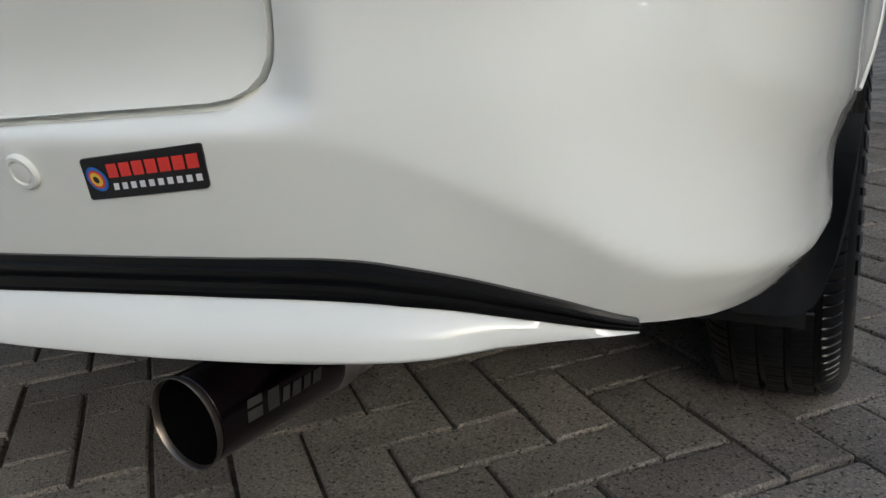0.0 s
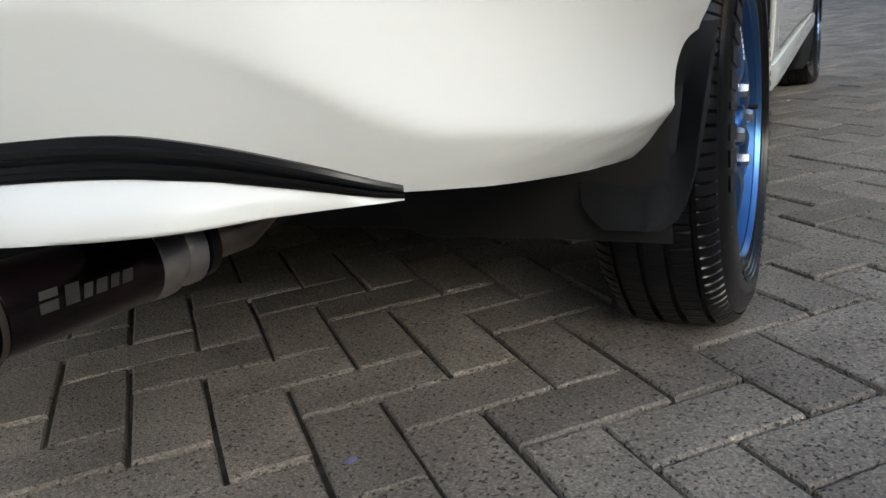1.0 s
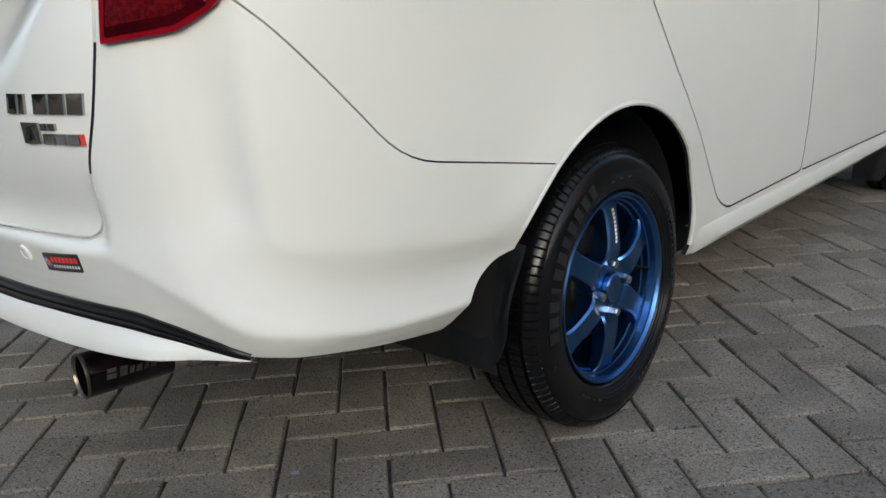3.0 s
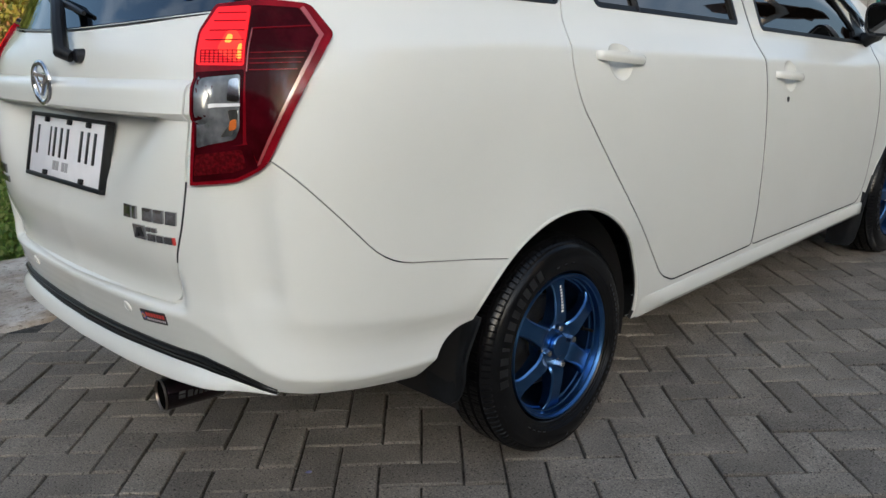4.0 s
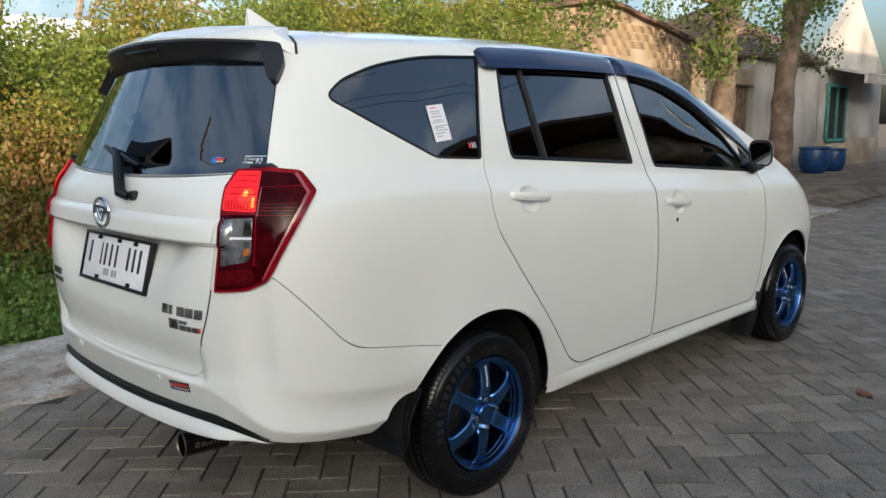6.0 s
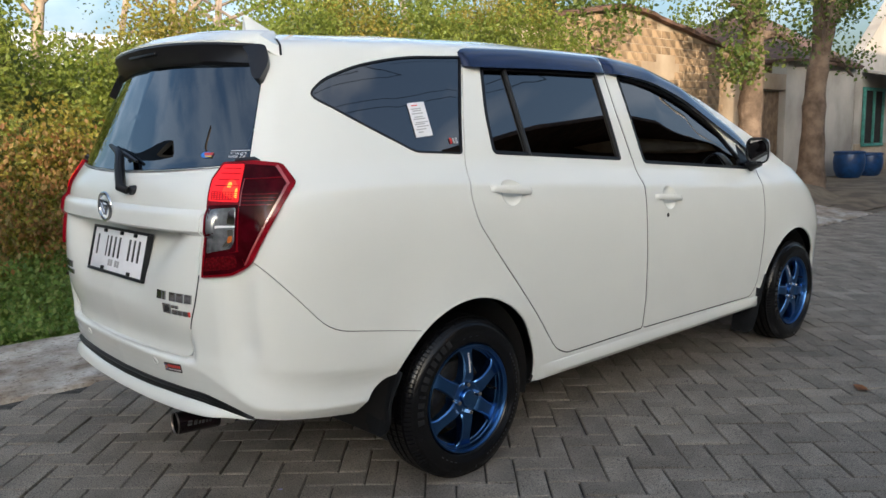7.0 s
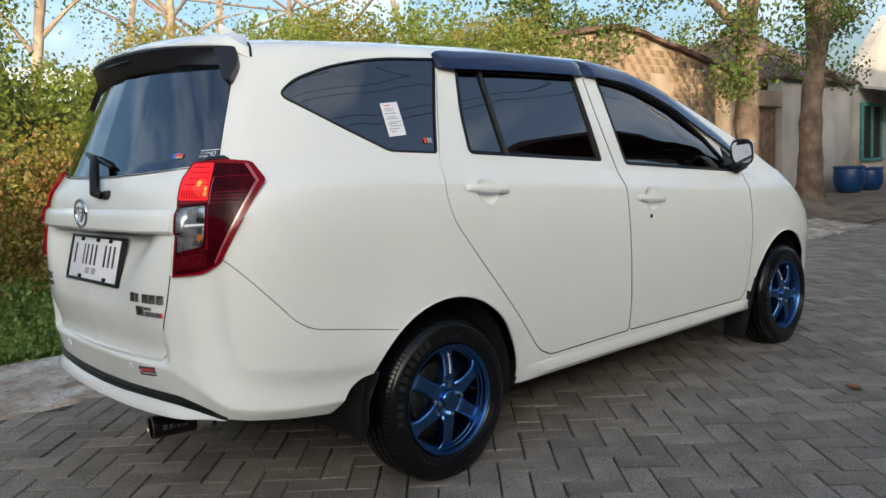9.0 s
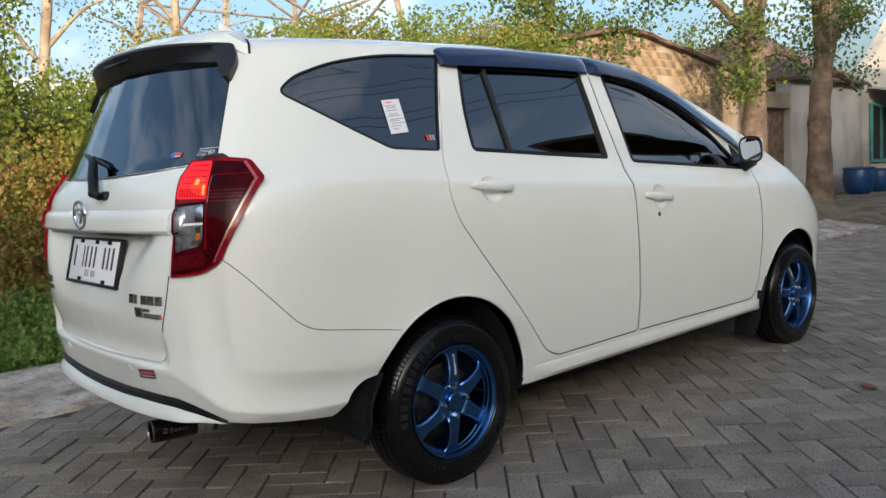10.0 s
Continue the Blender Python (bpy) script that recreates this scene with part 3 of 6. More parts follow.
bumper = part("rear_bumper", carve(SKIN, [("INTERSECT", bumper_in), ("DIFFERENCE", hatch_out), ("DIFFERENCE", rear_arch), ("DIFFERENCE", cut_side(FLAP_CUT))], 0.010, angle=55), None, car, "white rear bumper with a folded corner")
hatch = part("tailgate", carve(SKIN, [("INTERSECT", hatch_in), ("DIFFERENCE", tail_hole)], 0.012), None, car, "white tailgate with a raised band over the number plate")
rear_door = part("rear_door", carve(SKIN, [("INTERSECT", cut_side(REAR_DOOR, -GAP)), ("DIFFERENCE", cut_side(REAR_PANE)), ("DIFFERENCE", dent(on_side(0.205, 0.962, 0.022), (0.040, 0.064, 0.066)))], 0.020), None, car, "closed white rear side door")
front_door = part("front_door", carve(SKIN, [("INTERSECT", cut_side(FRONT_DOOR, -GAP)), ("DIFFERENCE", cut_side(FRONT_PANE)), ("DIFFERENCE", dent(on_side(1.205, 0.874, 0.022), (0.040, 0.064, 0.066)))], 0.020), None, car, "closed white front side door")


# painted channel behind the gap round the tailgate
part("tailgate_channel", ring_on(grown(HATCH, 0.012), on_tail, -0.024, 0.026, 0.008, 0.02), PAINT, body)
# black strips laid in the upright gaps to draw their shade
edge_pts = sorted({(round(x, 5), round(z, 5)) for x, z in HATCH if x > 0.47 and 0.60 < z < 0.77}, key=lambda p: p[1])
for mirror in (1, -1):
    bm = bmesh.new()
    for (x0, z0), (x1, z1) in zip(edge_pts, edge_pts[1:]):
        quad = [(x0 - 0.0032, z0), (x0 + 0.0028, z0), (x1 + 0.0028, z1), (x1 - 0.0032, z1)]
        patch([(mirror * x, z) for x, z in quad][::mirror], on_tail, -0.0006, 0.02, 0.004, bm)
    part("tailgate_seal", bm, PLASTIC, body, "black strip standing in for the shade in the tailgate gap")


# ---- panes ----
def flip_x(me):
    out = me.copy()
    out.transform(Matrix.Diagonal((-1, 1, 1, 1)))
    out.flip_normals()
    return out


def pane(poly, inset):
    me = carve(SKIN, [("INTERSECT", cut_side(poly))], 0.003)
    me.transform(Matrix.Translation((-inset, 0, 0)))
    for p in me.polygons:
        p.material_index = 0
    return me


part("side_window", pane(grown(REAR_PANE, 0.006), 0.008), GLASS, rear_door, "dark tinted side window pane")
part("side_window", pane(grown(FRONT_PANE, 0.006), 0.008), GLASS, front_door, "dark tinted side window pane")
quarter = part("quarter_window", pane(QUARTER_PANE, 0.003), GLASS, car, "dark tinted pointed quarter window")
for poly in (REAR_PANE, FRONT_PANE, QUARTER_PANE):
    part("side_window", flip_x(pane(grown(poly, 0.004), 0.006)), GLASS, car, "dark tinted side window pane")
screen = carve(SKIN, [("INTERSECT", prism(grown(SCREEN, 0.006), tail_way, (1.35, 2.75)))], 0.003)
screen.transform(Matrix.Translation((0, -0.004, -0.004)))
for p in screen.polygons:
    p.material_index = 0
part("windscreen", screen, GLASS, car, "dark windscreen")
rear_window = part("rear_window", patch(grown(TAIL_PANE, -0.003), on_tail, -0.002, 0.04), REAR_GLASS, car, "dark tinted rear window")
part("window_frame", ring_on(grown(REAR_PANE, 0.005), on_side, -0.004, 0.013, 0.006), PLASTIC, rear_door)
part("window_frame", ring_on(grown(FRONT_PANE, 0.005), on_side, -0.004, 0.013, 0.006, 0.04), PLASTIC, front_door)
part("window_seal", ring_on(grown(QUARTER_PANE, 0.003), on_side, -0.002, 0.006, 0.0045, 0.012), PLASTIC, quarter)
part("window_divider", line_on([(0.374, 1.388), (0.375, 1.22), (0.378, 1.068)], on_side, -0.004, 0.010, 8), PLASTIC, rear_door)


# ---- wheels ----
def make_wheel():
    """A wheel about the x axis, its outer face towards +x, its middle at the origin."""
    prof = [(-0.060, 0.180), (-0.072, 0.185), (-0.082, 0.200), (-0.0865, 0.220), (-0.086, 0.236), (-0.081, 0.251), (-0.073, 0.2635), (-0.063, 0.2715), (-0.0555, 0.2745), (-0.052, 0.2752), (-0.051, 0.269),
            (-0.045, 0.269), (-0.044, 0.2765), (-0.020, 0.2775), (-0.019, 0.270), (-0.012, 0.270), (-0.011, 0.2778), (0.011, 0.2778), (0.012, 0.270), (0.019, 0.270), (0.020, 0.2775), (0.044, 0.2765), (0.045, 0.269),
            (0.051, 0.269), (0.052, 0.2752), (0.0565, 0.2738), (0.0625, 0.2705), (0.0680, 0.2660), (0.0725, 0.2605), (0.0728, 0.2595), (0.0716, 0.2588), (0.0750, 0.2550), (0.0800, 0.2480), (0.0835, 0.2390), (0.0855, 0.2290),
            (0.0862, 0.2190), (0.0858, 0.2120), (0.0838, 0.2112), (0.0836, 0.2068), (0.0814, 0.2058), (0.0806, 0.2000), (0.0784, 0.1990), (0.0775, 0.1930), (0.072, 0.188), (0.066, 0.185), (0.060, 0.180)]
    seg = 864
    bm = bmesh.new()
    rows = []
    for k in range(seg):
        a = 2 * math.pi * k / seg
        row = []
        for h, r in prof:
            if 0.2592 < r and k % 8 == 0 and abs(h) > 0.0535:
                r -= 0.0045
            if r > 0.2762 and 0.046 > abs(h) and (k + int(800 * h)) % 12 == 0:
                r -= 0.003
            z = max(r * math.sin(a), -0.2650)
            bulge = 0.006 * smooth_step(-0.19, -0.27, r * math.sin(a)) * (1 if h > 0.03 else -1 if h < -0.03 else 0)
            row.append((h + bulge, r * math.cos(a), z))
        rows.append(row)
    grid_faces(bm, rows, close_u=True)
    bmesh.ops.recalc_face_normals(bm, faces=bm.faces)
    tyre_mesh = to_mesh(bm, True, 24)
    # sidewall marks: raised bars in place of lettering
    marks = bmesh.new()
    wall_x = lambda r: float(np.interp(r, [0.212, 0.219, 0.229, 0.239, 0.248], [0.0858, 0.0862, 0.0855, 0.0835, 0.0800]))

    def mark_bar(r0, r1, a0, a1):
        ring = [(r0, a0 + (a1 - a0) * q / 2) for q in range(3)] + [(r1, a1 + (a0 - a1) * q / 2) for q in range(3)]
        marks.faces.new([marks.verts.new((wall_x(r) + 0.0009, r * math.cos(a), r * math.sin(a))) for r, a in ring])

    for k, w in enumerate((1.0, 1.0, 0.9, 0.45, 1.0, 1.0, 0.9, 0.95, 0.95, 1.05, 1.0)[::-1]):
        a = radians(119 + 7.0 * k)
        mark_bar(0.2165, 0.2405, a - radians(2.3) * w, a + radians(2.3) * w)
    for k in range(26):
        a = radians(-68 + 4.1 * k)
        if k % 9 != 8:
            mark_bar(0.221, 0.2265, a - 0.018, a + 0.018)
    for a in (84, 92, 100, 232, 238, 244, 250):
        mark_bar(0.2135, 0.2165, radians(a), radians(a + 3))
    bmesh.ops.recalc_face_normals(marks, faces=marks.faces)
    solid = bmesh.ops.solidify(marks, geom=marks.faces[:], thickness=-0.0012)
    marks_mesh = to_mesh(marks, False)
    rim_mesh = to_mesh(lathe([(0.062, 0.1835), (0.0735, 0.1865), (0.0775, 0.1848), (0.0772, 0.1815), (0.0725, 0.1790), (0.0700, 0.1780), (0.0688, 0.1748), (0.0560, 0.1722), (0.0540, 0.1690),
                              (0.0430, 0.1672), (0.0410, 0.1640), (0.0250, 0.1625), (-0.050, 0.156), (-0.068, 0.166), (-0.074, 0.182), (-0.06, 0.1835)], seg=96), True, 25)
    spoke = bmesh.new()
    rows = []
    for r, w, x, d in ((0.043, 0.0215, 0.0540, 0.028), (0.053, 0.0255, 0.0610, 0.032), (0.061, 0.0262, 0.0672, 0.036), (0.072, 0.0245, 0.0700, 0.036), (0.088, 0.0222, 0.0705, 0.034), (0.110, 0.0212, 0.0680, 0.030), (0.135, 0.0212, 0.0640, 0.027),
                       (0.150, 0.0236, 0.0600, 0.026), (0.160, 0.0295, 0.0560, 0.026), (0.169, 0.0389, 0.0510, 0.026)):
        ch = 0.004
        rows.append([(x - d, -w, r), (x - ch, -w, r), (x, -w + ch, r), (x - 0.0012, 0, r), (x, w - ch, r), (x - ch, w, r), (x - d, w, r)])
    vs = grid_faces(spoke, rows, close_v=True)
    spoke.faces.new(vs[-1])
    bmesh.ops.recalc_face_normals(spoke, faces=spoke.faces)
    spoke_mesh = to_mesh(spoke, True, 32)
    hub_mesh = to_mesh(lathe([(0.02, 0.0595), (0.054, 0.0600), (0.0595, 0.0585), (0.0615, 0.0560), (0.0605, 0.0325), (0.058, 0.0310), (0.058, 0.0285), (0.070, 0.0275), (0.0725, 0.0250), (0.0715, 0.012), (0.0705, 0.0005)], seg=48), True, 30)
    nut = lathe([(0.050, 0.0125), (0.0605, 0.0125), (0.061, 0.0102)], seg=24)
    rows = []
    for h, r in ((0.061, 0.0102), (0.073, 0.0102), (0.0785, 0.0078), (0.0790, 0.0002)):
        rows.append([(h, r * math.cos(k * math.pi / 3), r * math.sin(k * math.pi / 3)) for k in range(6)])
    grid_faces(nut, rows, close_v=True)
    bmesh.ops.recalc_face_normals(nut, faces=nut.faces)
    nut_mesh = to_mesh(nut, True, 25)
    valve_mesh = to_mesh(tube([(0.030, 0.128, 0.012), (0.050, 0.128, 0.012), (0.051, 0.128, 0.012), (0.078, 0.128, 0.012)], 0.005, 10, radii=[0.006, 0.006, 0.0038, 0.0038]), True)
    drum_mesh = to_mesh(lathe([(-0.06, 0.02), (-0.06, 0.118), (0.006, 0.118), (0.012, 0.112), (0.012, 0.06), (0.020, 0.055), (0.020, 0.001)], seg=40), True, 30)
    stripe = bmesh.new()
    for k in range(9):
        r = 0.088 + 0.0075 * k
        box(stripe, (0.0712 - 0.012 * (k / 9) ** 1.6 - 0.0005, -0.0005, r), (0.0712 - 0.012 * (k / 9) ** 1.6 + 0.0006, 0.0065, r + 0.0055))
    stripe_mesh = to_mesh(stripe, False)
    return tyre_mesh, marks_mesh, rim_mesh, spoke_mesh, hub_mesh, nut_mesh, valve_mesh, drum_mesh, stripe_mesh


WHEEL = make_wheel()
for me, mat in zip(WHEEL, (RUBBER, material("raised_rubber", (0.014, 0.014, 0.015), 0.42, var=0.2, scale=40), BLUE, BLUE, BLUE, STEEL, PLASTIC, DISC, WHITE)):
    me.materials.append(mat)


def place_wheel(x, y, spin, outer=1):
    turn = Matrix.Translation((x, y, 0.2660)) @ (pose(0, 0, 0) if outer > 0 else pose(0, 0, 0, 0, 0, 180))
    tyre_mesh, marks_mesh, rim_mesh, spoke_mesh, hub_mesh, nut_mesh, valve_mesh, drum_mesh, stripe_mesh = WHEEL

    def sub(name, me, parent, m, label=""):
        ob = new(name, me)
        ob.parent = parent
        ob.matrix_basis = m
        return tagged(ob, label) if label else ob

    wheel = sub("wheel", rim_mesh, car, turn, "anodised blue alloy wheel with six spokes")
    sub("tyre", tyre_mesh, wheel, Matrix(), "black rubber tyre with grooved tread")
    roll = lambda a: pose(0, 0, 0, a, 0, 0)
    tagged(sub("raised_mark", marks_mesh, wheel, roll(spin)), kind="stuff")
    for k in range(6):
        sub("spoke", spoke_mesh, wheel, roll(spin + 60 * k))
    sub("hub", hub_mesh, wheel, Matrix())
    for k in range(4):
        sub("lug_nut", nut_mesh, wheel, roll(spin + 8 + 90 * k) @ Matrix.Translation((0, 0, 0.049)), "bright steel lug nut")
    sub("valve", valve_mesh, wheel, roll(spin), "black tyre valve")
    sub("brake_drum", drum_mesh, wheel, Matrix(), "dark brake drum")
    sub("spoke_print", stripe_mesh, wheel, roll(spin))
    return wheel


place_wheel(0.708, 0.0, -3)
place_wheel(0.706, 2.525, 22)
place_wheel(-0.708, 0.0, 10, -1)
place_wheel(-0.706, 2.525, 40, -1)

# wheel wells, underside and sill
for name, cy, r in (("wheel_liner", 0.0, 0.332), ("wheel_liner", 2.475, 0.342)):
    bm = bmesh.new()
    rows = []
    for k in range(41):
        a = radians(-14 + 208 * k / 40)
        c, s = math.cos(a), math.sin(a)
        rows.append([(0.38, cy + 0.05 * c, 0.278 + 0.05 * s), (0.40, cy + (r - 0.02) * c, 0.278 + (r - 0.02) * s), (0.44, cy + r * c, 0.278 + r * s),
                     (0.66, cy + r * c, 0.278 + r * s), (0.745, cy + (r + 0.003) * c, 0.278 + (r + 0.003) * s)])
    grid_faces(bm, rows)
    part(name, bm, LINER, car, "black wheel arch liner")
part("underbody", new_box((-0.66, -0.70, 0.27), (0.39, -0.2, 0.30), 0.01), LINER, car)
part("underbody", new_box((-0.66, -0.2, 0.165), (0.39, 3.0, 0.30), 0.01), LINER, car)
part("underbody", new_box((0.39, 0.36, 0.195), (0.68, 2.13, 0.30), 0.01), LINER, car)
part("underbody", new_box((0.39, -0.66, 0.36), (0.66, -0.34, 0.40), 0.01), LINER, car)
part("rear_axle", tube([(-0.62, 0, 0.2635), (0.64, 0, 0.2635)], 0.032, 14), DISC, car)
rows = []
bm = bmesh.new()
for y in np.linspace(0.352, 2.12, 50):
    a = on_side(y, 0.325)
    e = smooth_step(0.352, 0.46, y) * (1 - smooth_step(2.05, 2.12, y))
    rows.append([(a.x - 0.030, y, 0.308), (a.x - 0.004 + 0.005 * e, y, 0.302), (a.x - 0.006 + 0.012 * e, y, 0.290), (a.x - 0.010 + 0.013 * e, y, 0.262), (a.x - 0.012, y, 0.245), (a.x - 0.05, y, 0.242)])
grid_faces(bm, rows)
bmesh.ops.recalc_face_normals(bm, faces=bm.faces)
part("sill", bm, PAINT, car)

# arch lips: the turned edge of the wings
for cy, r, a0, a1 in ((0.0, 0.3345, -3, 150), (2.475, 0.3445, -2, 176)):
    pts = []
    for k in range(60):
        a = radians(a0 + (a1 - a0) * k / 59)
        y, z = cy + (r + 0.004) * math.cos(a), 0.278 + (r + 0.004) * math.sin(a)
        pts.append(on_side(y, max(z, 0.27), -0.003))
    part("arch_lip", tube(pts, 0.0055, 8), PAINT, body)

# ---- bumper details ----


def tail_line(fx, z, lift=0.0):
    """A place on the skin of the tail at a fraction of its half width (minus: the other side)."""
    zz = min(max(z, 0.34), 1.05)
    xy = outline(zz, zz)
    k = min(range(NL), key=lambda q: abs(LOW_LINE[q][0] - abs(fx)))
    a, b = LOW_LINE[max(k - 1, 0)][0], LOW_LINE[min(k + 1, NL - 1)][0]
    k0 = max(k - 1, 0) if abs(fx) < LOW_LINE[k][0] else k
    k1 = min(k0 + 1, NL - 1)
    t = (abs(fx) - LOW_LINE[k0][0]) / max(1e-6, LOW_LINE[k1][0] - LOW_LINE[k0][0])
    x = xy[k0][0] * (1 - t) + xy[k1][0] * t
    y = xy[k0][1] * (1 - t) + xy[k1][1] * t
    p, q = Vector((xy[k0][0], xy[k0][1], 0)), Vector((xy[k1][0], xy[k1][1], 0))
    d = (q - p).normalized()
    nrm = Vector((d.y, -d.x, 0))
    v = Vector((x, y, z)) + nrm * lift
    return Vector((v.x if fx >= 0 else -v.x, v.y, v.z))


FXS = [-0.856 + 1.712 * k / 100 for k in range(101)]
TRIM_TOP = np.array(curve_points([(0, 0.406), (0.23, 0.408), (0.39, 0.412), (0.528, 0.4145), (0.624, 0.4150), (0.672, 0.4118), (0.732, 0.401), (0.79, 0.386), (0.856, 0.365)], 80))
TRIM_LOW = np.array(curve_points([(0, 0.377), (0.213, 0.379), (0.373, 0.3845), (0.503, 0.3875), (0.625, 0.3880), (0.707, 0.383), (0.767, 0.374), (0.856, 0.358)], 80))
trim_top = lambda f: float(np.interp(abs(f), TRIM_TOP[:, 0], TRIM_TOP[:, 1]))
trim_low = lambda f: float(np.interp(abs(f), TRIM_LOW[:, 0], TRIM_LOW[:, 1]))
trim_mid = lambda f: (trim_top(f) + trim_low(f)) / 2
trim_half = lambda f: (trim_top(f) - trim_low(f)) / 2
rows = []
for f in FXS:
    m, h = trim_mid(f), trim_half(f)
    rows.append([tail_line(f, m + a * h, lift) for a, lift in ((1, -0.004), (1, 0.004), (0.58, 0.006), (0.52, 0.0095), (0.20, 0.0095), (0.14, 0.006), (-0.14, 0.006), (-0.20, 0.0095), (-0.50, 0.0095),
                                                               (-0.56, 0.006), (-0.88, 0.0065), (-1, 0.010), (-1, -0.004))])
bm = bmesh.new()
grid_faces(bm, rows)
bmesh.ops.recalc_face_normals(bm, faces=bm.faces)
part("bumper_trim", bm, TRIM, bumper, "black ribbed rubber trim")
rows = []
for f in FXS:
    e = smooth_step(0.858, 0.66, abs(f))
    top = trim_mid(f) - trim_half(f)
    low = min(top - 0.0005, float(np.interp(abs(f), [0, 0.3, 0.48, 0.62, 0.73, 0.80, 0.856], [0.340, 0.342, 0.346, 0.350, 0.354, 0.356, 0.357])))
    rows.append([tail_line(f, top, 0.003), tail_line(f, top, 0.005 + 0.003 * e), tail_line(f, top - 0.002 * e, 0.007 + 0.004 * e), tail_line(f, (top + low) / 2 + 0.004 * e, 0.009 + 0.012 * e),
                 tail_line(f, low + 0.005 * e, 0.011 + 0.019 * e), tail_line(f, low + 0.002 * e, 0.011 + 0.018 * e), tail_line(f, low, 0.008 + 0.015 * e), tail_line(f, low - 0.002, -0.01), tail_line(f, low + 0.004, -0.06)])
bm = bmesh.new()
grid_faces(bm, rows)
bmesh.ops.recalc_face_normals(bm, faces=bm.faces)
part("bumper_lip", bm, PAINT, bumper, "white lower lip under the bumper", angle=50)

for x in (0.279, -0.279):
    p, nrm = on_skin((x, -3, 0.476), (0, 1, 0))
    m = Matrix.Translation(p) @ nrm.to_track_quat("X", "Z").to_matrix().to_4x4()
    bm = lathe([(-0.004, 0.0135), (0.002, 0.0135), (0.0036, 0.0120), (0.0036, 0.0092), (0.0018, 0.0086), (0.0018, 0.0080), (0.0030, 0.0076), (0.0034, 0.0)], seg=28)
    bmesh.ops.transform(bm, matrix=m, verts=bm.verts)
    part("parking_sensor", bm, PAINT, bumper)

# ---- mud flaps ----
def mud_flap(y0, tall):
    bm = bmesh.new()
    rows = []
    for k in range(17):
        t = k / 16
        z = 0.216 + (tall - 0.216) * t
        outer = float(np.interp(t, [0, 0.08, 0.3, 0.6, 1.0], [0.735, 0.757, 0.770, 0.779, 0.788]))
        inner = float(np.interp(t, [0, 0.1, 1.0], [0.675, 0.650, 0.640]))
        lean = -0.045 * (1 - t)
        row = []
        for q in range(12):
            s = q / 11
            x = inner + (outer - inner) * s
            y = y0 + lean - 0.004 * math.exp(-((s - 0.70) / 0.05) ** 2)
            y -= 0.020 * smooth_step(0.80, 1.0, s) * smooth_step(0.15, 0.55, t) * (1 - 0.85 * smooth_step(0.6, 1.0, t))
            row.append((x, y, z))
        rows.append(row)
    grid_faces(bm, rows)
    bmesh.ops.recalc_face_normals(bm, faces=bm.faces)
    bmesh.ops.solidify(bm, geom=bm.faces[:], thickness=0.006)
    return part("mud_flap", bm, FLAP, car, "black moulded mud flap behind the wheel", angle=40)


mud_flap(-0.298, 0.424)
# the front flap hangs below the end of the sill, with a wing on the edge of the arch
bm = bmesh.new()
rows = []
for k in range(11):
    t = k / 10
    outer = float(np.interp(t, [0, 0.12, 0.5, 1.0], [0.750, 0.772, 0.784, 0.788]))
    rows.append([(0.655 + (outer - 0.655) * q / 9, 2.122 - 0.040 * (1 - t) - 0.006 * math.exp(-((q / 9 - 0.7) / 0.12) ** 2), 0.105 + 0.190 * t) for q in range(10)])
grid_faces(bm, rows)
bmesh.ops.recalc_face_normals(bm, faces=bm.faces)
bmesh.ops.solidify(bm, geom=bm.faces[:], thickness=0.006)
front_flap = part("mud_flap", bm, FLAP, car, "black moulded mud flap behind the wheel", angle=40)
part("flap_wing", patch(rounded([(2.068, 0.232), (2.136, 0.232), (2.137, 0.33), (2.154, 0.402), (2.148, 0.412), (2.108, 0.335)], 0.004), on_side, 0.005, 0.015, 0.010), FLAP, front_flap)

# ---- exhaust ----
tip, clamp = Vector((0.381, -0.850, 0.300)), Vector((0.399, -0.702, 0.297))
way = (clamp - tip).normalized()
m = Matrix.Translation(tip) @ way.to_track_quat("X", "Z").to_matrix().to_4x4()


def along_pipe(profile, seg=40):
    b = lathe(profile, seg=seg)
    bmesh.ops.transform(b, matrix=m, verts=b.verts)
    bmesh.ops.recalc_face_normals(b, faces=b.faces)
    return b


pipe = part("exhaust", along_pipe([(0.004, 0.0315), (0.006, 0.0336), (0.02, 0.0338), (0.135, 0.0338), (0.140, 0.031), (0.140, 0.02)]), BURNT, car, "round burnt-metal exhaust silencer")
part("tip_ring", along_pipe([(0.004, 0.0338), (0.001, 0.0346), (-0.0006, 0.0345), (-0.001, 0.0338), (0.000, 0.0331), (0.004, 0.0326)]), DULL_STEEL, pipe, "bright rolled steel tip")
part("tip_bore", along_pipe([(0.004, 0.0322), (0.10, 0.0315), (0.12, 0.02), (0.12, 0.001)]), SOOT, pipe)
part("exhaust_clamp", along_pipe([(0.128, 0.030), (0.130, 0.0345), (0.142, 0.0355), (0.150, 0.0345), (0.152, 0.030), (0.160, 0.029), (0.166, 0.033), (0.176, 0.033), (0.180, 0.028)]), CLAMP_STEEL, pipe, "stainless pipe clamp")
part("clamp_band", along_pipe([(0.181, 0.0270), (0.182, 0.0310), (0.192, 0.0310), (0.193, 0.0260)]), PLASTIC, pipe, "black band behind the clamp")
part("exhaust_pipe", tube([clamp, clamp + way * 0.09, (0.41, -0.52, 0.33), (0.45, -0.30, 0.36), (0.45, 0.1, 0.36)], 0.022, 14), DULL_STEEL, pipe)
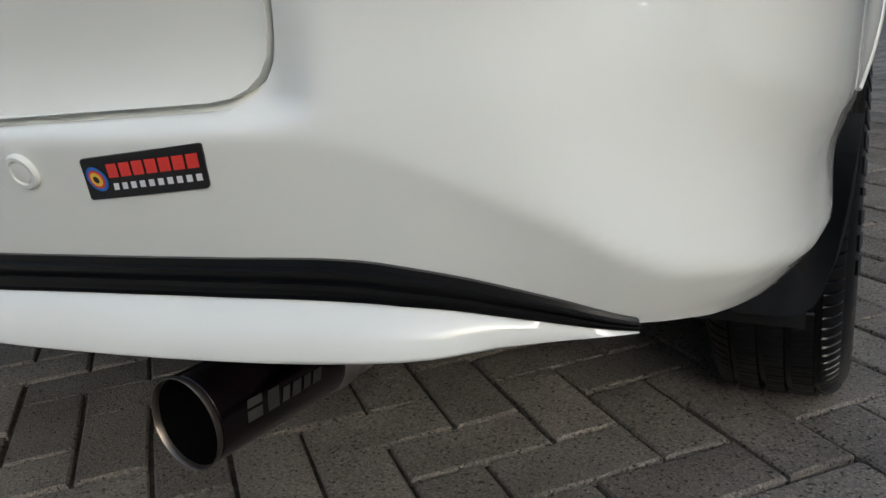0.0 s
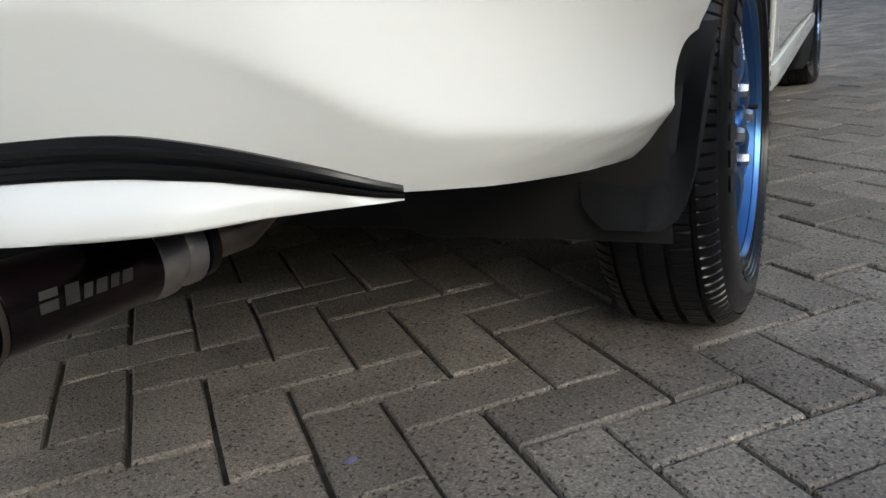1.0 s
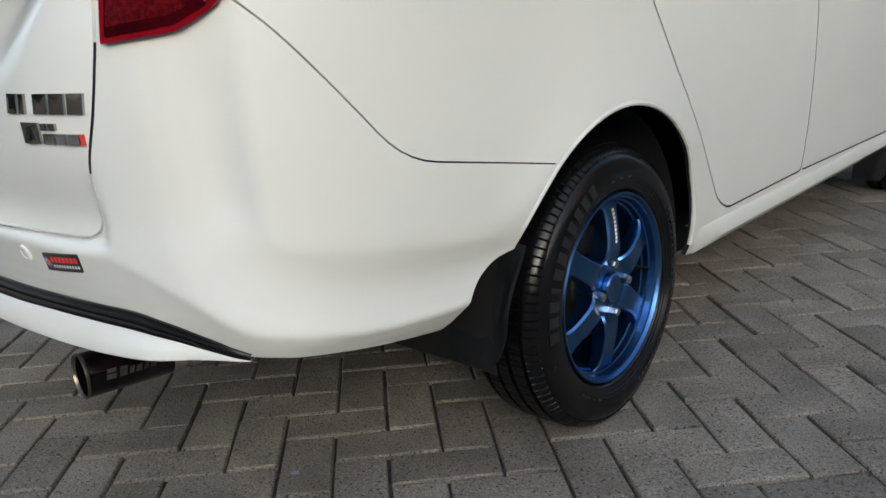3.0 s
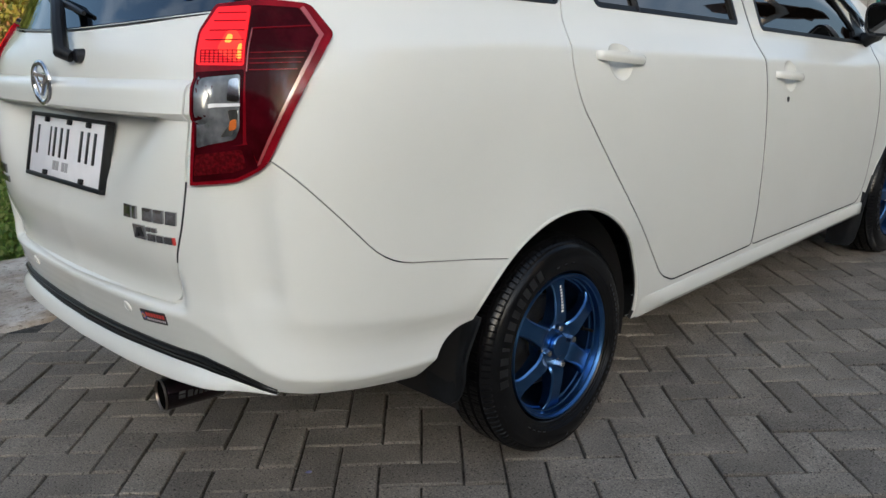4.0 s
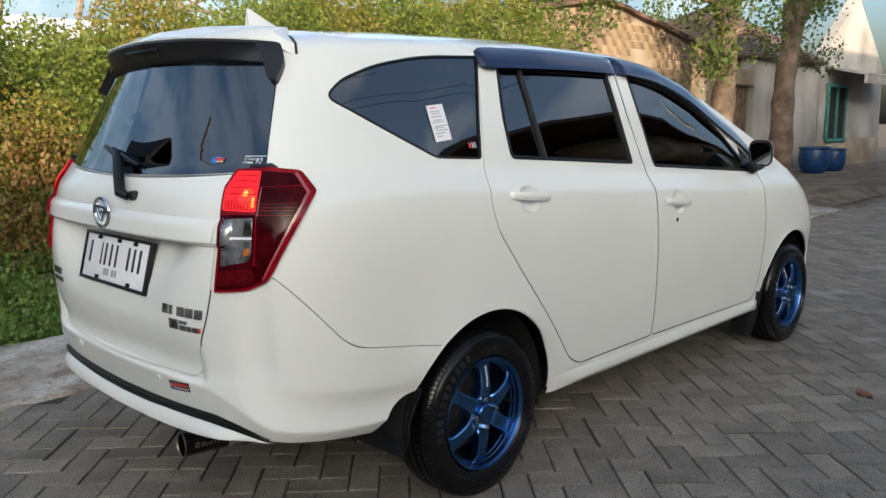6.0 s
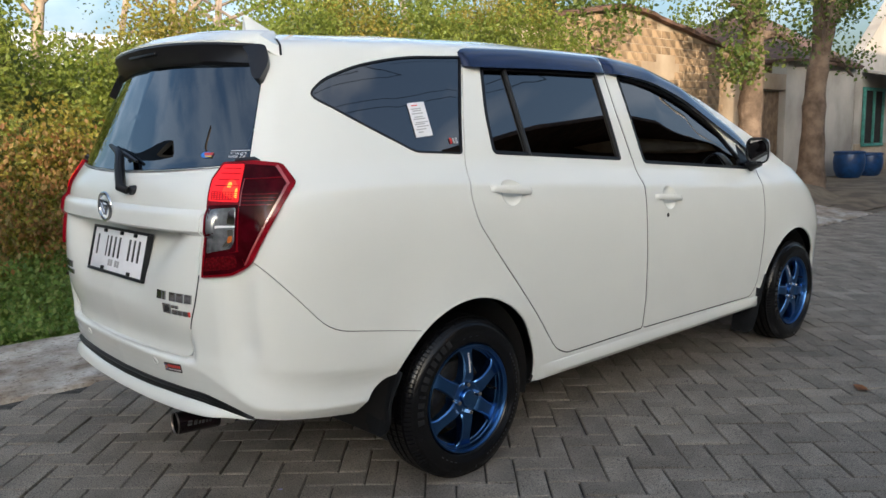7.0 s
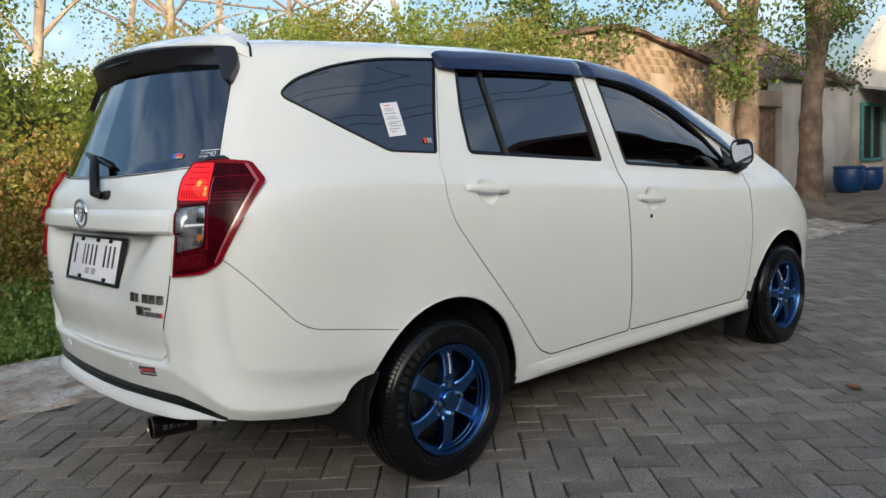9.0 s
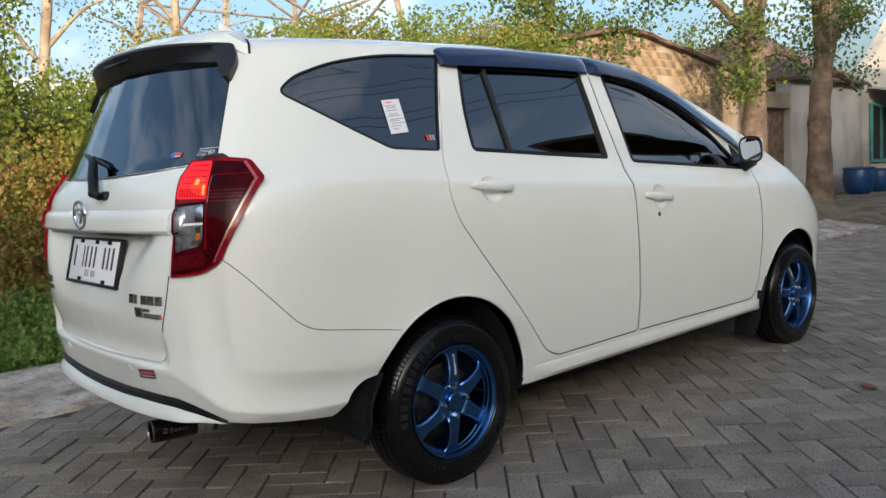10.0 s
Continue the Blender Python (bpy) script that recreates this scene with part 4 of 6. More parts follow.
for s0, s1, lo, hi in ((0.026, 0.040, -6, 20), (0.045, 0.056, -6, 18), (0.059, 0.066, -5, 12), (0.069, 0.078, -5, 12), (0.081, 0.088, -4, 12), (0.091, 0.100, -4, 12)):
    bm = bmesh.new()
    pts = []
    for s, a in ((s0, lo), (s1, lo), (s1 + 0.003, hi), (s0 + 0.003, hi)):
        aa = radians(a + 90)
        pts.append(m @ Vector((s, -0.0346 * math.sin(aa) * 1.0, 0.0346 * math.cos(aa) * -1.0)))
    bm.faces.new([bm.verts.new(p) for p in pts])
    part("maker_mark", bm, DIM_PRINT, pipe)

# ---- tail lamps ----
LAMP = rounded([(-0.116, 0.765), (-0.02, 0.776), (0.036, 0.803), (0.145, 1.018), (0.098, 1.074), (0.031, 1.082), (-0.066, 1.076), (-0.095, 1.030), (-0.101, 0.90)],
               [0.004, 0.02, 0.02, 0.01, 0.012, 0.02, 0.006, 0.01, 0.01])
LAMP_PIECES = [("lamp_on", [(-0.091, 0.974), (0.002, 0.972), (0.006, 1.070), (-0.060, 1.069), (-0.088, 1.026)], LAMP_ON, 0.0115, "lit red lamp segment"),
               ("clear_lens", [(-0.094, 0.832), (-0.072, 0.838), (-0.016, 0.850), (-0.008, 0.868), (-0.004, 0.958), (-0.088, 0.952)], LENS_CLEAR, 0.0120, "clear reversing lamp lens"),
               ("dark_lens", [(0.003, 0.845), (0.021, 0.812), (0.122, 1.014), (0.084, 1.064), (0.008, 1.071)], LENS_DARK, 0.0115, "dark smoked red lens"),
               ("lower_lens", [(-0.108, 0.772), (-0.022, 0.783), (0.022, 0.803), (0.006, 0.842), (-0.100, 0.828)], LENS_DARK, 0.0115, "dark smoked red lens"),
               ("lower_reflector", [(-0.104, 0.783), (-0.024, 0.794), (0.000, 0.803), (-0.006, 0.833), (-0.098, 0.820)], REFLECTOR_RED, 0.0122, "ribbed red reflector")]
SEAM = material("lamp_glow_strip", (0.34, 0.065, 0.068), 0.25, var=0.1, coat=1.0)


for side in (1, -1):
    def put(name, bm, mat, parent, label=""):
        me = to_mesh(bm)
        return part(name, me if side > 0 else flip_x(me), mat, parent, label)

    lamp = put("tail_lamp", patch(LAMP, on_corner, 0.010, 0.012, 0.02), LENS_RED, car, "red wraparound tail lamp with lit upper segment")
    for name, poly, mat, lift, label in LAMP_PIECES:
        put(name, patch(rounded(poly, 0.005, 3), on_corner, lift, 0.010, 0.004), mat, lamp, label)
    for poly in ([(0.020, 0.806), (0.026, 0.809), (0.1285, 1.015), (0.121, 1.014)], [(0.1285, 1.015), (0.090, 1.066), (0.085, 1.062), (0.121, 1.014)]):
        put("light_strip", patch(poly, on_corner, 0.0135, 0.008, 0.004), SEAM, lamp, "pale pink light strip")
    put("lens_frame", patch(rounded([(-0.100, 0.824), (-0.004, 0.842), (0.002, 0.966), (-0.092, 0.962)], 0.004), on_corner, 0.0114, 0.010, 0.003), LENS_DARK, lamp)
    put("lamp_core", patch(rounded([(-0.050, 0.996), (-0.020, 0.980), (-0.002, 0.978), (-0.001, 1.010), (-0.016, 1.030), (-0.034, 1.026)], 0.008), on_corner, 0.0121, 0.008, 0.002), LAMP_HALO, lamp)
    put("lamp_core", patch(rounded([(-0.012, 0.984), (-0.002, 0.982), (-0.002, 1.006), (-0.008, 1.004)], 0.004), on_corner, 0.0125, 0.006, 0.002), LAMP_CORE, lamp)
    put("lamp_core", patch(rounded([(-0.036, 1.008), (-0.022, 1.007), (-0.020, 1.020), (-0.030, 1.022)], 0.005), on_corner, 0.0125, 0.006, 0.002), LAMP_CORE, lamp)
    for k in range(9):
        put("lens_rib", patch([(-0.082 + 0.009 * k, 0.977), (-0.0808 + 0.009 * k, 0.977), (-0.0808 + 0.009 * k, 0.997), (-0.082 + 0.009 * k, 0.997)], on_corner, 0.0128, 0.01, 0.003), LENS_RED, lamp)
    put("lens_edge", patch([(0.0065, 0.962), (0.0085, 0.962), (0.0145, 1.030), (0.0125, 1.030)], on_corner, 0.0132, 0.01, 0.003), SEAM, lamp)
    put("lens_edge", patch([(0.0145, 1.029), (0.108, 1.031), (0.107, 1.0325), (0.0145, 1.0305)], on_corner, 0.0132, 0.01, 0.003), LENS_RED, lamp)
    for u0, u1, z0, z1 in ((0.012, 0.100, 0.982, 0.9834), (0.012, 0.096, 0.9745, 0.9759), (0.012, 0.104, 0.9915, 0.9929), (0.012, 0.090, 0.964, 0.9654)):
        put("lens_rib", patch([(u0, z0), (u1, z0), (u1, z1), (u0, z1)], on_corner, 0.0130, 0.01, 0.003), LENS_RED, lamp)
    for z0 in (0.978, 0.9825, 0.987, 0.9915, 0.996, 1.012, 1.028, 1.044, 1.058):
        put("lens_rib", patch([(-0.080 + max(0, z0 - 1.0) * 0.4, z0), (0.0, z0 - 0.001), (0.0, z0 + 0.0002), (-0.080 + max(0, z0 - 1.0) * 0.4, z0 + 0.0012)], on_corner, 0.0127, 0.01, 0.003), LENS_RED, lamp)
    put("bulb_holder", patch(rounded([(-0.074, 0.902), (-0.006, 0.905), (-0.006, 0.910), (-0.074, 0.909)], 0.001), on_corner, 0.0132, 0.01, 0.002), WHITE, lamp)
    put("reflector_bowl", patch(rounded([(-0.030, 0.914), (-0.006, 0.912), (-0.006, 0.952), (-0.024, 0.950)], 0.006), on_corner, 0.0130, 0.008, 0.002), CHROME, lamp)
    put("reflector_bowl", patch(rounded([(-0.044, 0.852), (-0.022, 0.856), (-0.010, 0.880), (-0.010, 0.900), (-0.028, 0.898), (-0.024, 0.876)], 0.004), on_corner, 0.0130, 0.008, 0.002), CHROME, lamp)
    put("amber_bulb", patch(rounded([(-0.028, 0.862), (-0.014, 0.866), (-0.012, 0.884), (-0.024, 0.882)], 0.005), on_corner, 0.0134, 0.006, 0.002), LENS_AMBER, lamp)
    put("lamp_cap", patch([(-0.03, 1.082), (0.045, 1.084), (0.03, 1.092), (-0.02, 1.090)], on_corner, 0.008, 0.01, 0.015), GLOSS_BLACK, lamp)

# ---- spoiler ----
top_line = outline(1.45, 1.44, False)[:NL]
idx = [k for k in range(NL) if top_line[k][1] < -0.515]
pts = [(-x, y) for x, y in (top_line[k] for k in idx[::-1])] + [top_line[k] for k in idx[1:]]
rows_black, rows_white = [], []
for k, (x, y) in enumerate(pts):
    a, b = pts[max(k - 1, 0)], pts[min(k + 1, len(pts) - 1)]
    d = Vector((b[0] - a[0], b[1] - a[1], 0)).normalized()
    nrm = Vector((d.y, -d.x, 0))
    edge = 0.56
    f = min(1.0, abs(x) / edge)
    zt = 1.452 - 0.030 * f ** 2 - 0.050 * smooth_step(0.86, 1.0, f)
    zr = 1.497 - 0.030 * f ** 2 - 0.030 * smooth_step(0.85, 1.0, f)
    ext = 0.050 - 0.042 * smooth_step(0.5, 1.0, f)
    low = zt - 0.070 + 0.006 * smooth_step(0.80, 1.0, f)
    p = Vector((x, y, 0))
    q = p + nrm * ext
    r0 = p - nrm * 0.10
    up = lambda v, z: Vector((v.x, v.y, z))
    rows_white.append([up(r0, zr - 0.004), up(p - nrm * 0.06, 0.7 * zr + 0.3 * zt + 0.006), up(p, 0.35 * zr + 0.65 * zt + 0.006), up(p + nrm * ext * 0.7, zt + 0.004), up(q, zt - 0.002), up(q, zt - 0.007), up(p, zt - 0.012)])
    hug = lambda z, lift: on_skin((x + nrm.x, y + nrm.y, z), -nrm, lift)[0]
    mid_q = up(q - nrm * 0.004, zt - 0.028)
    wide = hug(zt - 0.028, 0.010)
    mid_q = wide if (wide - mid_q).dot(nrm) > 0 else mid_q
    rows_black.append([up(p + nrm * 0.01, zt - 0.006), up(q - nrm * 0.001, zt - 0.008), up(q + nrm * 0.002, zt - 0.014), mid_q, hug(low, 0.35 * ext + 0.003), hug(low - 0.003, -0.008)])
bm = bmesh.new()
vs = grid_faces(bm, rows_white)
bmesh.ops.recalc_face_normals(bm, faces=bm.faces)
spoiler = part("roof_spoiler", bm, PAINT, car, "white roof spoiler with a black underside", angle=45)
rows_black = [r for r, (x, y) in zip(rows_black, pts) if y < -0.556]
bm = bmesh.new()
vs = grid_faces(bm, rows_black)
bm.faces.new(vs[0]), bm.faces.new(vs[-1][::-1])
bmesh.ops.recalc_face_normals(bm, faces=bm.faces)
part("spoiler_underside", bm, GLOSS_BLACK, spoiler, "black spoiler edge and side fins", angle=45)
fin = to_mesh(patch(rounded([(0.440, 1.410), (0.478, 1.385), (0.533, 1.306), (0.552, 1.300), (0.542, 1.352), (0.512, 1.402)], [0.005, 0.02, 0.01, 0.008, 0.02, 0.02]), on_tail, 0.026, 0.012, 0.04), True, 40)
part("side_fin", fin, GLOSS_BLACK, spoiler)
part("side_fin", flip_x(fin), GLOSS_BLACK, spoiler)
# plain black bar standing in for a dark notch under the spoiler
part("brake_light", new_box((-0.10, -0.716, 1.412), (0.10, -0.70, 1.422), 0.003), PLASTIC, spoiler)
# dark bead along the spoiler's end, drawn as the shade of a gap
part("spoiler_gap_shade", tube([p + Vector((0.001, 0.002, 0.001)) for p in rows_white[-1][:5]], 0.0035, 8), LINER, spoiler)

# shark-fin aerial
bm = bmesh.new()
rows = []
for k in range(13):
    t = k / 12
    y = -0.335 + 0.165 * t
    h = 0.085 * (1 - t) ** 1.1 * (1.0 if t > 0.02 else 0.93)
    w = 0.020 * math.sin(math.pi * min(1, 0.18 + 0.82 * t)) ** 0.6 + 0.004
    z0 = on_skin((0, y, 3), (0, 0, -1))[0].z
    rows.append([(-w, y, z0 - 0.02), (-w, y, z0), (-0.45 * w, y, z0 + 0.6 * h), (0, y, z0 + h), (0.45 * w, y, z0 + 0.6 * h), (w, y, z0), (w, y, z0 - 0.02)])
vs = grid_faces(bm, rows)
bm.faces.new(vs[0])
bmesh.ops.recalc_face_normals(bm, faces=bm.faces)
part("roof_aerial", bm, PAINT, car, "white shark-fin aerial")

# ---- wiper ----
piv = on_tail(0.125, 0.998)
wiper = part("rear_wiper", tube([piv + Vector((0.020, -0.018, -0.006)), piv + Vector((0.0, -0.030, 0.004)), on_tail(0.075, 1.046, 0.032), on_tail(0.045, 1.078, 0.030), on_tail(0.020, 1.098, 0.028), on_tail(-0.04, 1.113, 0.024), on_tail(-0.10, 1.124, 0.020)],
                                 0.011, 10, radii=[0.012, 0.0165, 0.0155, 0.0145, 0.0125, 0.009, 0.006]), PLASTIC, car, "black rear wiper arm")
part("wiper_blade", tube([on_tail(-0.13, 1.130, 0.010), on_tail(-0.05, 1.113, 0.012), on_tail(0.05, 1.094, 0.012), on_tail(0.13, 1.076, 0.010)], 0.006, 8, radii=[0.004, 0.008, 0.008, 0.005]), PLASTIC, wiper)
bm = lathe([(0.0, 0.0145), (-0.018, 0.0145), (-0.020, 0.012), (-0.020, 0.0001)], "y", 24)
bmesh.ops.translate(bm, verts=bm.verts, vec=piv + Vector((0.032, 0.004, -0.004)))
part("wiper_pivot", bm, GLOSS_BLACK, wiper)

# ---- number plate, badges and stickers ----
plate = thing("number_plate", "white number plate in a black plastic surround", "number plate")
plate.parent = None
pm = pose(0, -0.839, 0.786, -14, 0, 0) @ pose(0, 0, 0, 90, 0, 0)


def flat_box(lo, hi, bevel=0.0):
    return new_box(lo, hi, bevel, pm)


bm = bmesh.new()
for lo, hi in (((-0.229, -0.078, -0.012), (0.229, -0.068, 0.006)), ((-0.229, 0.068, -0.012), (0.229, 0.077, 0.006)), ((-0.229, -0.069, -0.012), (-0.219, 0.069, 0.006)), ((0.219, -0.069, -0.012), (0.229, 0.069, 0.006))):
    box(bm, lo, hi, 0.0025, pm)
surround = part("number_plate", bm, PLASTIC, car, "black plastic number plate surround")
bpy.data.objects.remove(plate)
part("plate_sheet", flat_box((-0.2200, -0.0690, -0.004), (0.2200, 0.0690, 0.000), 0.001), PLATE, surround, "white pressed plate with plain bars")
for x0, w in ((-0.186, 0.012), (-0.103, 0.008), (-0.076, 0.013), (-0.038, 0.013), (0.000, 0.013), (0.082, 0.014), (0.120, 0.013), (0.157, 0.014)):
    part("plate_bar", flat_box((x0, -0.022, 0.0), (x0 + w, 0.047, 0.0014), 0.0005), BLACK, surround)
for x0 in (-0.066, -0.046, -0.010, 0.010):
    part("plate_bar", flat_box((x0, -0.052, 0.0), (x0 + 0.015, -0.031, 0.0012)), GREY_PRINT, surround)
for x, y in ((-0.12, 0.062), (0.02, 0.062), (0.13, 0.062), (-0.10, -0.062), (0.12, -0.062)):
    part("plate_clip", flat_box((x - 0.007, y - 0.006, 0.0), (x + 0.007, y + 0.006, 0.009), 0.002), PLASTIC, surround)

p, nrm = on_skin((0.0, -3, 0.940), (0, 1, 0))
em = Matrix.Translation((p.x, p.y - 0.002, 0.937))
bm = bmesh.new()
rows = []
for k in range(48):
    a = 2 * math.pi * k / 48
    rows.append([em @ Vector(((0.050 + 0.0065 * math.cos(b)) * math.cos(a) * 1.0, 0.006 * math.sin(b) - 0.006, (0.043 + 0.0065 * math.cos(b)) * math.sin(a))) for b in np.linspace(0, 2 * math.pi, 11)[:-1]])
grid_faces(bm, rows, close_u=True, close_v=True)
bmesh.ops.recalc_face_normals(bm, faces=bm.faces)
emblem = part("emblem", bm, CHROME, hatch, "chrome oval emblem")
bm = bmesh.new()
for a, b, w in (((-0.034, 0.020), (0.034, 0.014), 0.011), ((-0.032, 0.018), (-0.006, -0.026), 0.011), ((0.030, 0.012), (0.0, -0.026), 0.009), ((-0.012, 0.004), (0.014, 0.002), 0.007)):
    d = Vector((b[0] - a[0], 0, b[1] - a[1]))
    n2 = Vector((-d.z, 0, d.x)).normalized() * w / 2
    A, B = Vector((a[0], -0.005, a[1])), Vector((b[0], -0.005, b[1]))
    lo = [bm.verts.new(em @ v) for v in (A - n2, B - n2, B + n2, A + n2)]
    hi = [bm.verts.new(em @ (v + Vector((0, -0.006, 0)))) for v in (A - n2 * 0.6, B - n2 * 0.6, B + n2 * 0.6, A + n2 * 0.6)]
    bm.faces.new(hi[::-1])
    for k in range(4):
        bm.faces.new((lo[k], lo[(k + 1) % 4], hi[(k + 1) % 4], hi[k]))
bmesh.ops.recalc_face_normals(bm, faces=bm.faces)
part("emblem_mark", bm, CHROME, emblem)


def mark(name, polys, place, lift, mat, parent, thickness=0.002, label="", step=0.02):
    """Raised plain shapes on the skin."""
    for poly in polys:
        last = part(name, patch(poly, place, lift, step, thickness), mat, parent, label, smooth=False)
    return last


def slant(x, z, w, h, s=0.0):
    return [(x, z), (x + w, z), (x + w + s, z + h), (x + s, z + h)]


x0, z0 = 0.344, 0.684
mark("name_badge", [slant(x0 + 0.0355 * k, z0, w, 0.026, 0.005) for k, w in enumerate((0.028, 0.013, 0.030, 0.029, 0.029))], on_tail, 0.004, DARK_CHROME, hatch, 0.004, "chrome badge shapes")
x0, z0 = 0.376, 0.645
mark("trim_badge", [slant(x0, z0, 0.040, 0.028)], on_tail, 0.004, DARK_CHROME, hatch, 0.004)
mark("trim_badge", [slant(x0 + 0.006, z0 + 0.004, 0.010, 0.020, 0.012), slant(x0 + 0.026, z0 + 0.006, 0.008, 0.016, -0.004)], on_tail, 0.006, GLOSS_BLACK, hatch, 0.002)
mark("trim_badge", [slant(x0 + 0.047, z0 + 0.018, 0.013, 0.009), slant(x0 + 0.065, z0 + 0.018, 0.013, 0.009), slant(x0 + 0.047, z0, 0.024, 0.014, 0.002), slant(x0 + 0.076, z0, 0.018, 0.014, 0.002), slant(x0 + 0.099, z0, 0.022, 0.014, 0.002)], on_tail, 0.004, DARK_CHROME, hatch, 0.004)
mark("trim_badge", [slant(x0 + 0.124, z0, 0.005, 0.014)], on_tail, 0.004, RED, hatch, 0.004)
mark("maker_badge", [slant(-0.48 + 0.02 * k, 0.695, 0.013, 0.024, 0.003) for k in range(5)] + [slant(-0.475, 0.672, 0.10, 0.016)], on_tail, 0.004, DARK_CHROME, hatch, 0.004)

# bumper sticker with plain shapes
S = lambda a, b: (0.333 + a * 0.099 + 0.006 * (b - 0.5), 0.4600 + b * 0.0290 + 0.009 * (a - 0.5))
sticker = part("bumper_sticker", patch(rounded([S(0, 0), S(1, 0), S(1, 1), S(0, 1)], 0.003), on_tail, 0.0012, 0.01, 0.002), BLACK, bumper, "black sticker with red and white shapes")
for k in range(7):
    a = 0.225 + 0.108 * k
    part("sticker_bar", patch([S(a, 0.50), S(a + 0.088, 0.50), S(a + 0.088, 0.82), S(a, 0.82)], on_tail, 0.0020, 0.02), RED, sticker)
for k in range(10):
    a = 0.245 + 0.075 * k
    part("sticker_bar", patch([S(a, 0.20), S(a + 0.045, 0.20), S(a + 0.045, 0.36), S(a, 0.36)], on_tail, 0.0020, 0.02), WHITE, sticker)
for r, mat, lift in ((0.0085, PRINT_BLUE, 0.0018), (0.0064, RED, 0.0021), (0.0048, PRINT_YELLOW, 0.0024), (0.0024, BLACK, 0.0027)):
    c = S(0.115, 0.50)
    part("sticker_disc", patch([(c[0] + r * math.cos(a), c[1] + r * math.sin(a)) for a in np.linspace(0, 2 * math.pi, 21)[:-1]], on_tail, lift, 0.01), mat, sticker)


def words(text, size, mat, parent, place, align="LEFT"):
    """Flat lettering bent onto the skin. place: of (along, up) to a point."""
    c = bpy.data.curves.new("text", "FONT")
    c.body, c.size, c.resolution_u = text, size, 2
    c.align_x = align
    ob = new("tmp", c)
    dg = bpy.context.evaluated_depsgraph_get()
    dg.update()
    me = bpy.data.meshes.new_from_object(ob.evaluated_get(dg))
    bpy.data.objects.remove(ob)
    bpy.data.curves.remove(c)
    for v in me.vertices:
        v.co = place(v.co.x, v.co.y)
    return part("lettering", me, mat, parent)


# stickers on the glass
put_glass = lambda x, z: on_tail(x, z, 0.0005)
words("OCTANE", 0.0085, WHITE, rear_window, lambda a, b: put_glass(0.553 + a, 1.102 + b))
words("NUMBER", 0.0085, WHITE, rear_window, lambda a, b: put_glass(0.552 + a, 1.093 + b))
words("92", 0.0215, WHITE, rear_window, lambda a, b: put_glass(0.590 + a, 1.093 + b))
part("sticker_bar", patch([(0.553, 1.111), (0.616, 1.112), (0.616, 1.114), (0.553, 1.113)], on_tail, 0.0005), WHITE, rear_window)
mark("glass_sticker", [[(0.462 + 0.022 * math.cos(a), 1.101 + 0.009 * math.sin(a)) for a in np.linspace(0, 2 * math.pi, 17)[:-1]]], on_tail, 0.0006, PRINT_BLUE, rear_window, 0.0003)
mark("glass_sticker", [slant(0.454, 1.100, 0.034, 0.0065, 0.002)], on_tail, 0.0010, RED, rear_window, 0.0003)
mark("glass_sticker", [slant(0.460, 1.0945, 0.027, 0.004, 0.0)], on_tail, 0.0010, PRINT_YELLOW, rear_window, 0.0003)

L0 = lambda a, b: (-0.144 + 0.073 * a + 0.003 * b, 1.139 + 0.109 * b + 0.007 * a)
label = part("window_label", patch([L0(0, 0), L0(1, 0), L0(1, 1), L0(0, 1)], on_side, 0.0005, 0.02), WHITE, quarter, "white printed paper label")
for k, (b0, w) in enumerate(((0.90, 0.35), (0.80, 0.6), (0.74, 0.5), (0.66, 0.65), (0.56, 0.5), (0.50, 0.7), (0.40, 0.75), (0.35, 0.6), (0.28, 0.7), (0.20, 0.6), (0.12, 0.3))):
    a0 = 0.12 if k % 2 else 0.2
    part("label_bar", patch([L0(a0, b0), L0(a0 + w, b0), L0(a0 + w, b0 + 0.03), L0(a0, b0 + 0.03)], on_side, 0.0010, 0.05), RED if k == 0 else GREY_PRINT, label)
for y0, w in ((-0.005, 0.010), (0.009, 0.008), (0.020, 0.010)):
    part("label_bar", patch(slant(y0, 1.118, w, 0.018), on_side, 0.0006, 0.05), GREY_PRINT if y0 > 0 else RED, quarter)


# ---- door furniture ----
def handle(y, z, door):
    bm = bmesh.new()
    rows = []
    for k in range(21):
        t = k / 20
        yy = y - 0.102 + 0.204 * t
        zz = z + 0.010 - 0.020 * t
        s = on_side(yy, zz + 0.0)
        base = float(np.interp(yy, [y - 0.102, y + 0.102], [on_side(y - 0.102, z + 0.01).x, on_side(y + 0.102, z - 0.01).x]))
        stand = 0.022 * math.sin(math.pi * min(1, max(0, t))) ** 0.35 + 0.002
        hh = 0.013 * (0.75 + 0.25 * math.sin(math.pi * t) ** 0.5)
        rows.append([(base + stand - 0.014, yy, zz - hh * 0.8), (base + stand - 0.003, yy, zz - hh), (base + stand, yy, zz - 0.4 * hh), (base + stand + 0.001, yy, zz + 0.3 * hh), (base + stand - 0.004, yy, zz + hh), (base + stand - 0.014, yy, zz + hh * 0.8)])
    vs = grid_faces(bm, rows, close_v=True)
    bm.faces.new(vs[0]), bm.faces.new(vs[-1][::-1])
    bmesh.ops.recalc_face_normals(bm, faces=bm.faces)
    h = part("door_handle", bm, PAINT, door, angle=60)
    return h


handle(0.205, 0.958, rear_door)
handle(1.195, 0.868, front_door)
k0, kn = on_skin((2, 1.185, 0.793), (-1, 0, 0))
bm = lathe([(-0.004, 0.0095), (0.0008, 0.0095), (0.0012, 0.008), (0.0004, 0.0075), (0.0004, 0.0001)], seg=20)
bmesh.ops.translate(bm, verts=bm.verts, vec=k0)
part("key_lock", bm, LINER, front_door, "black key lock")

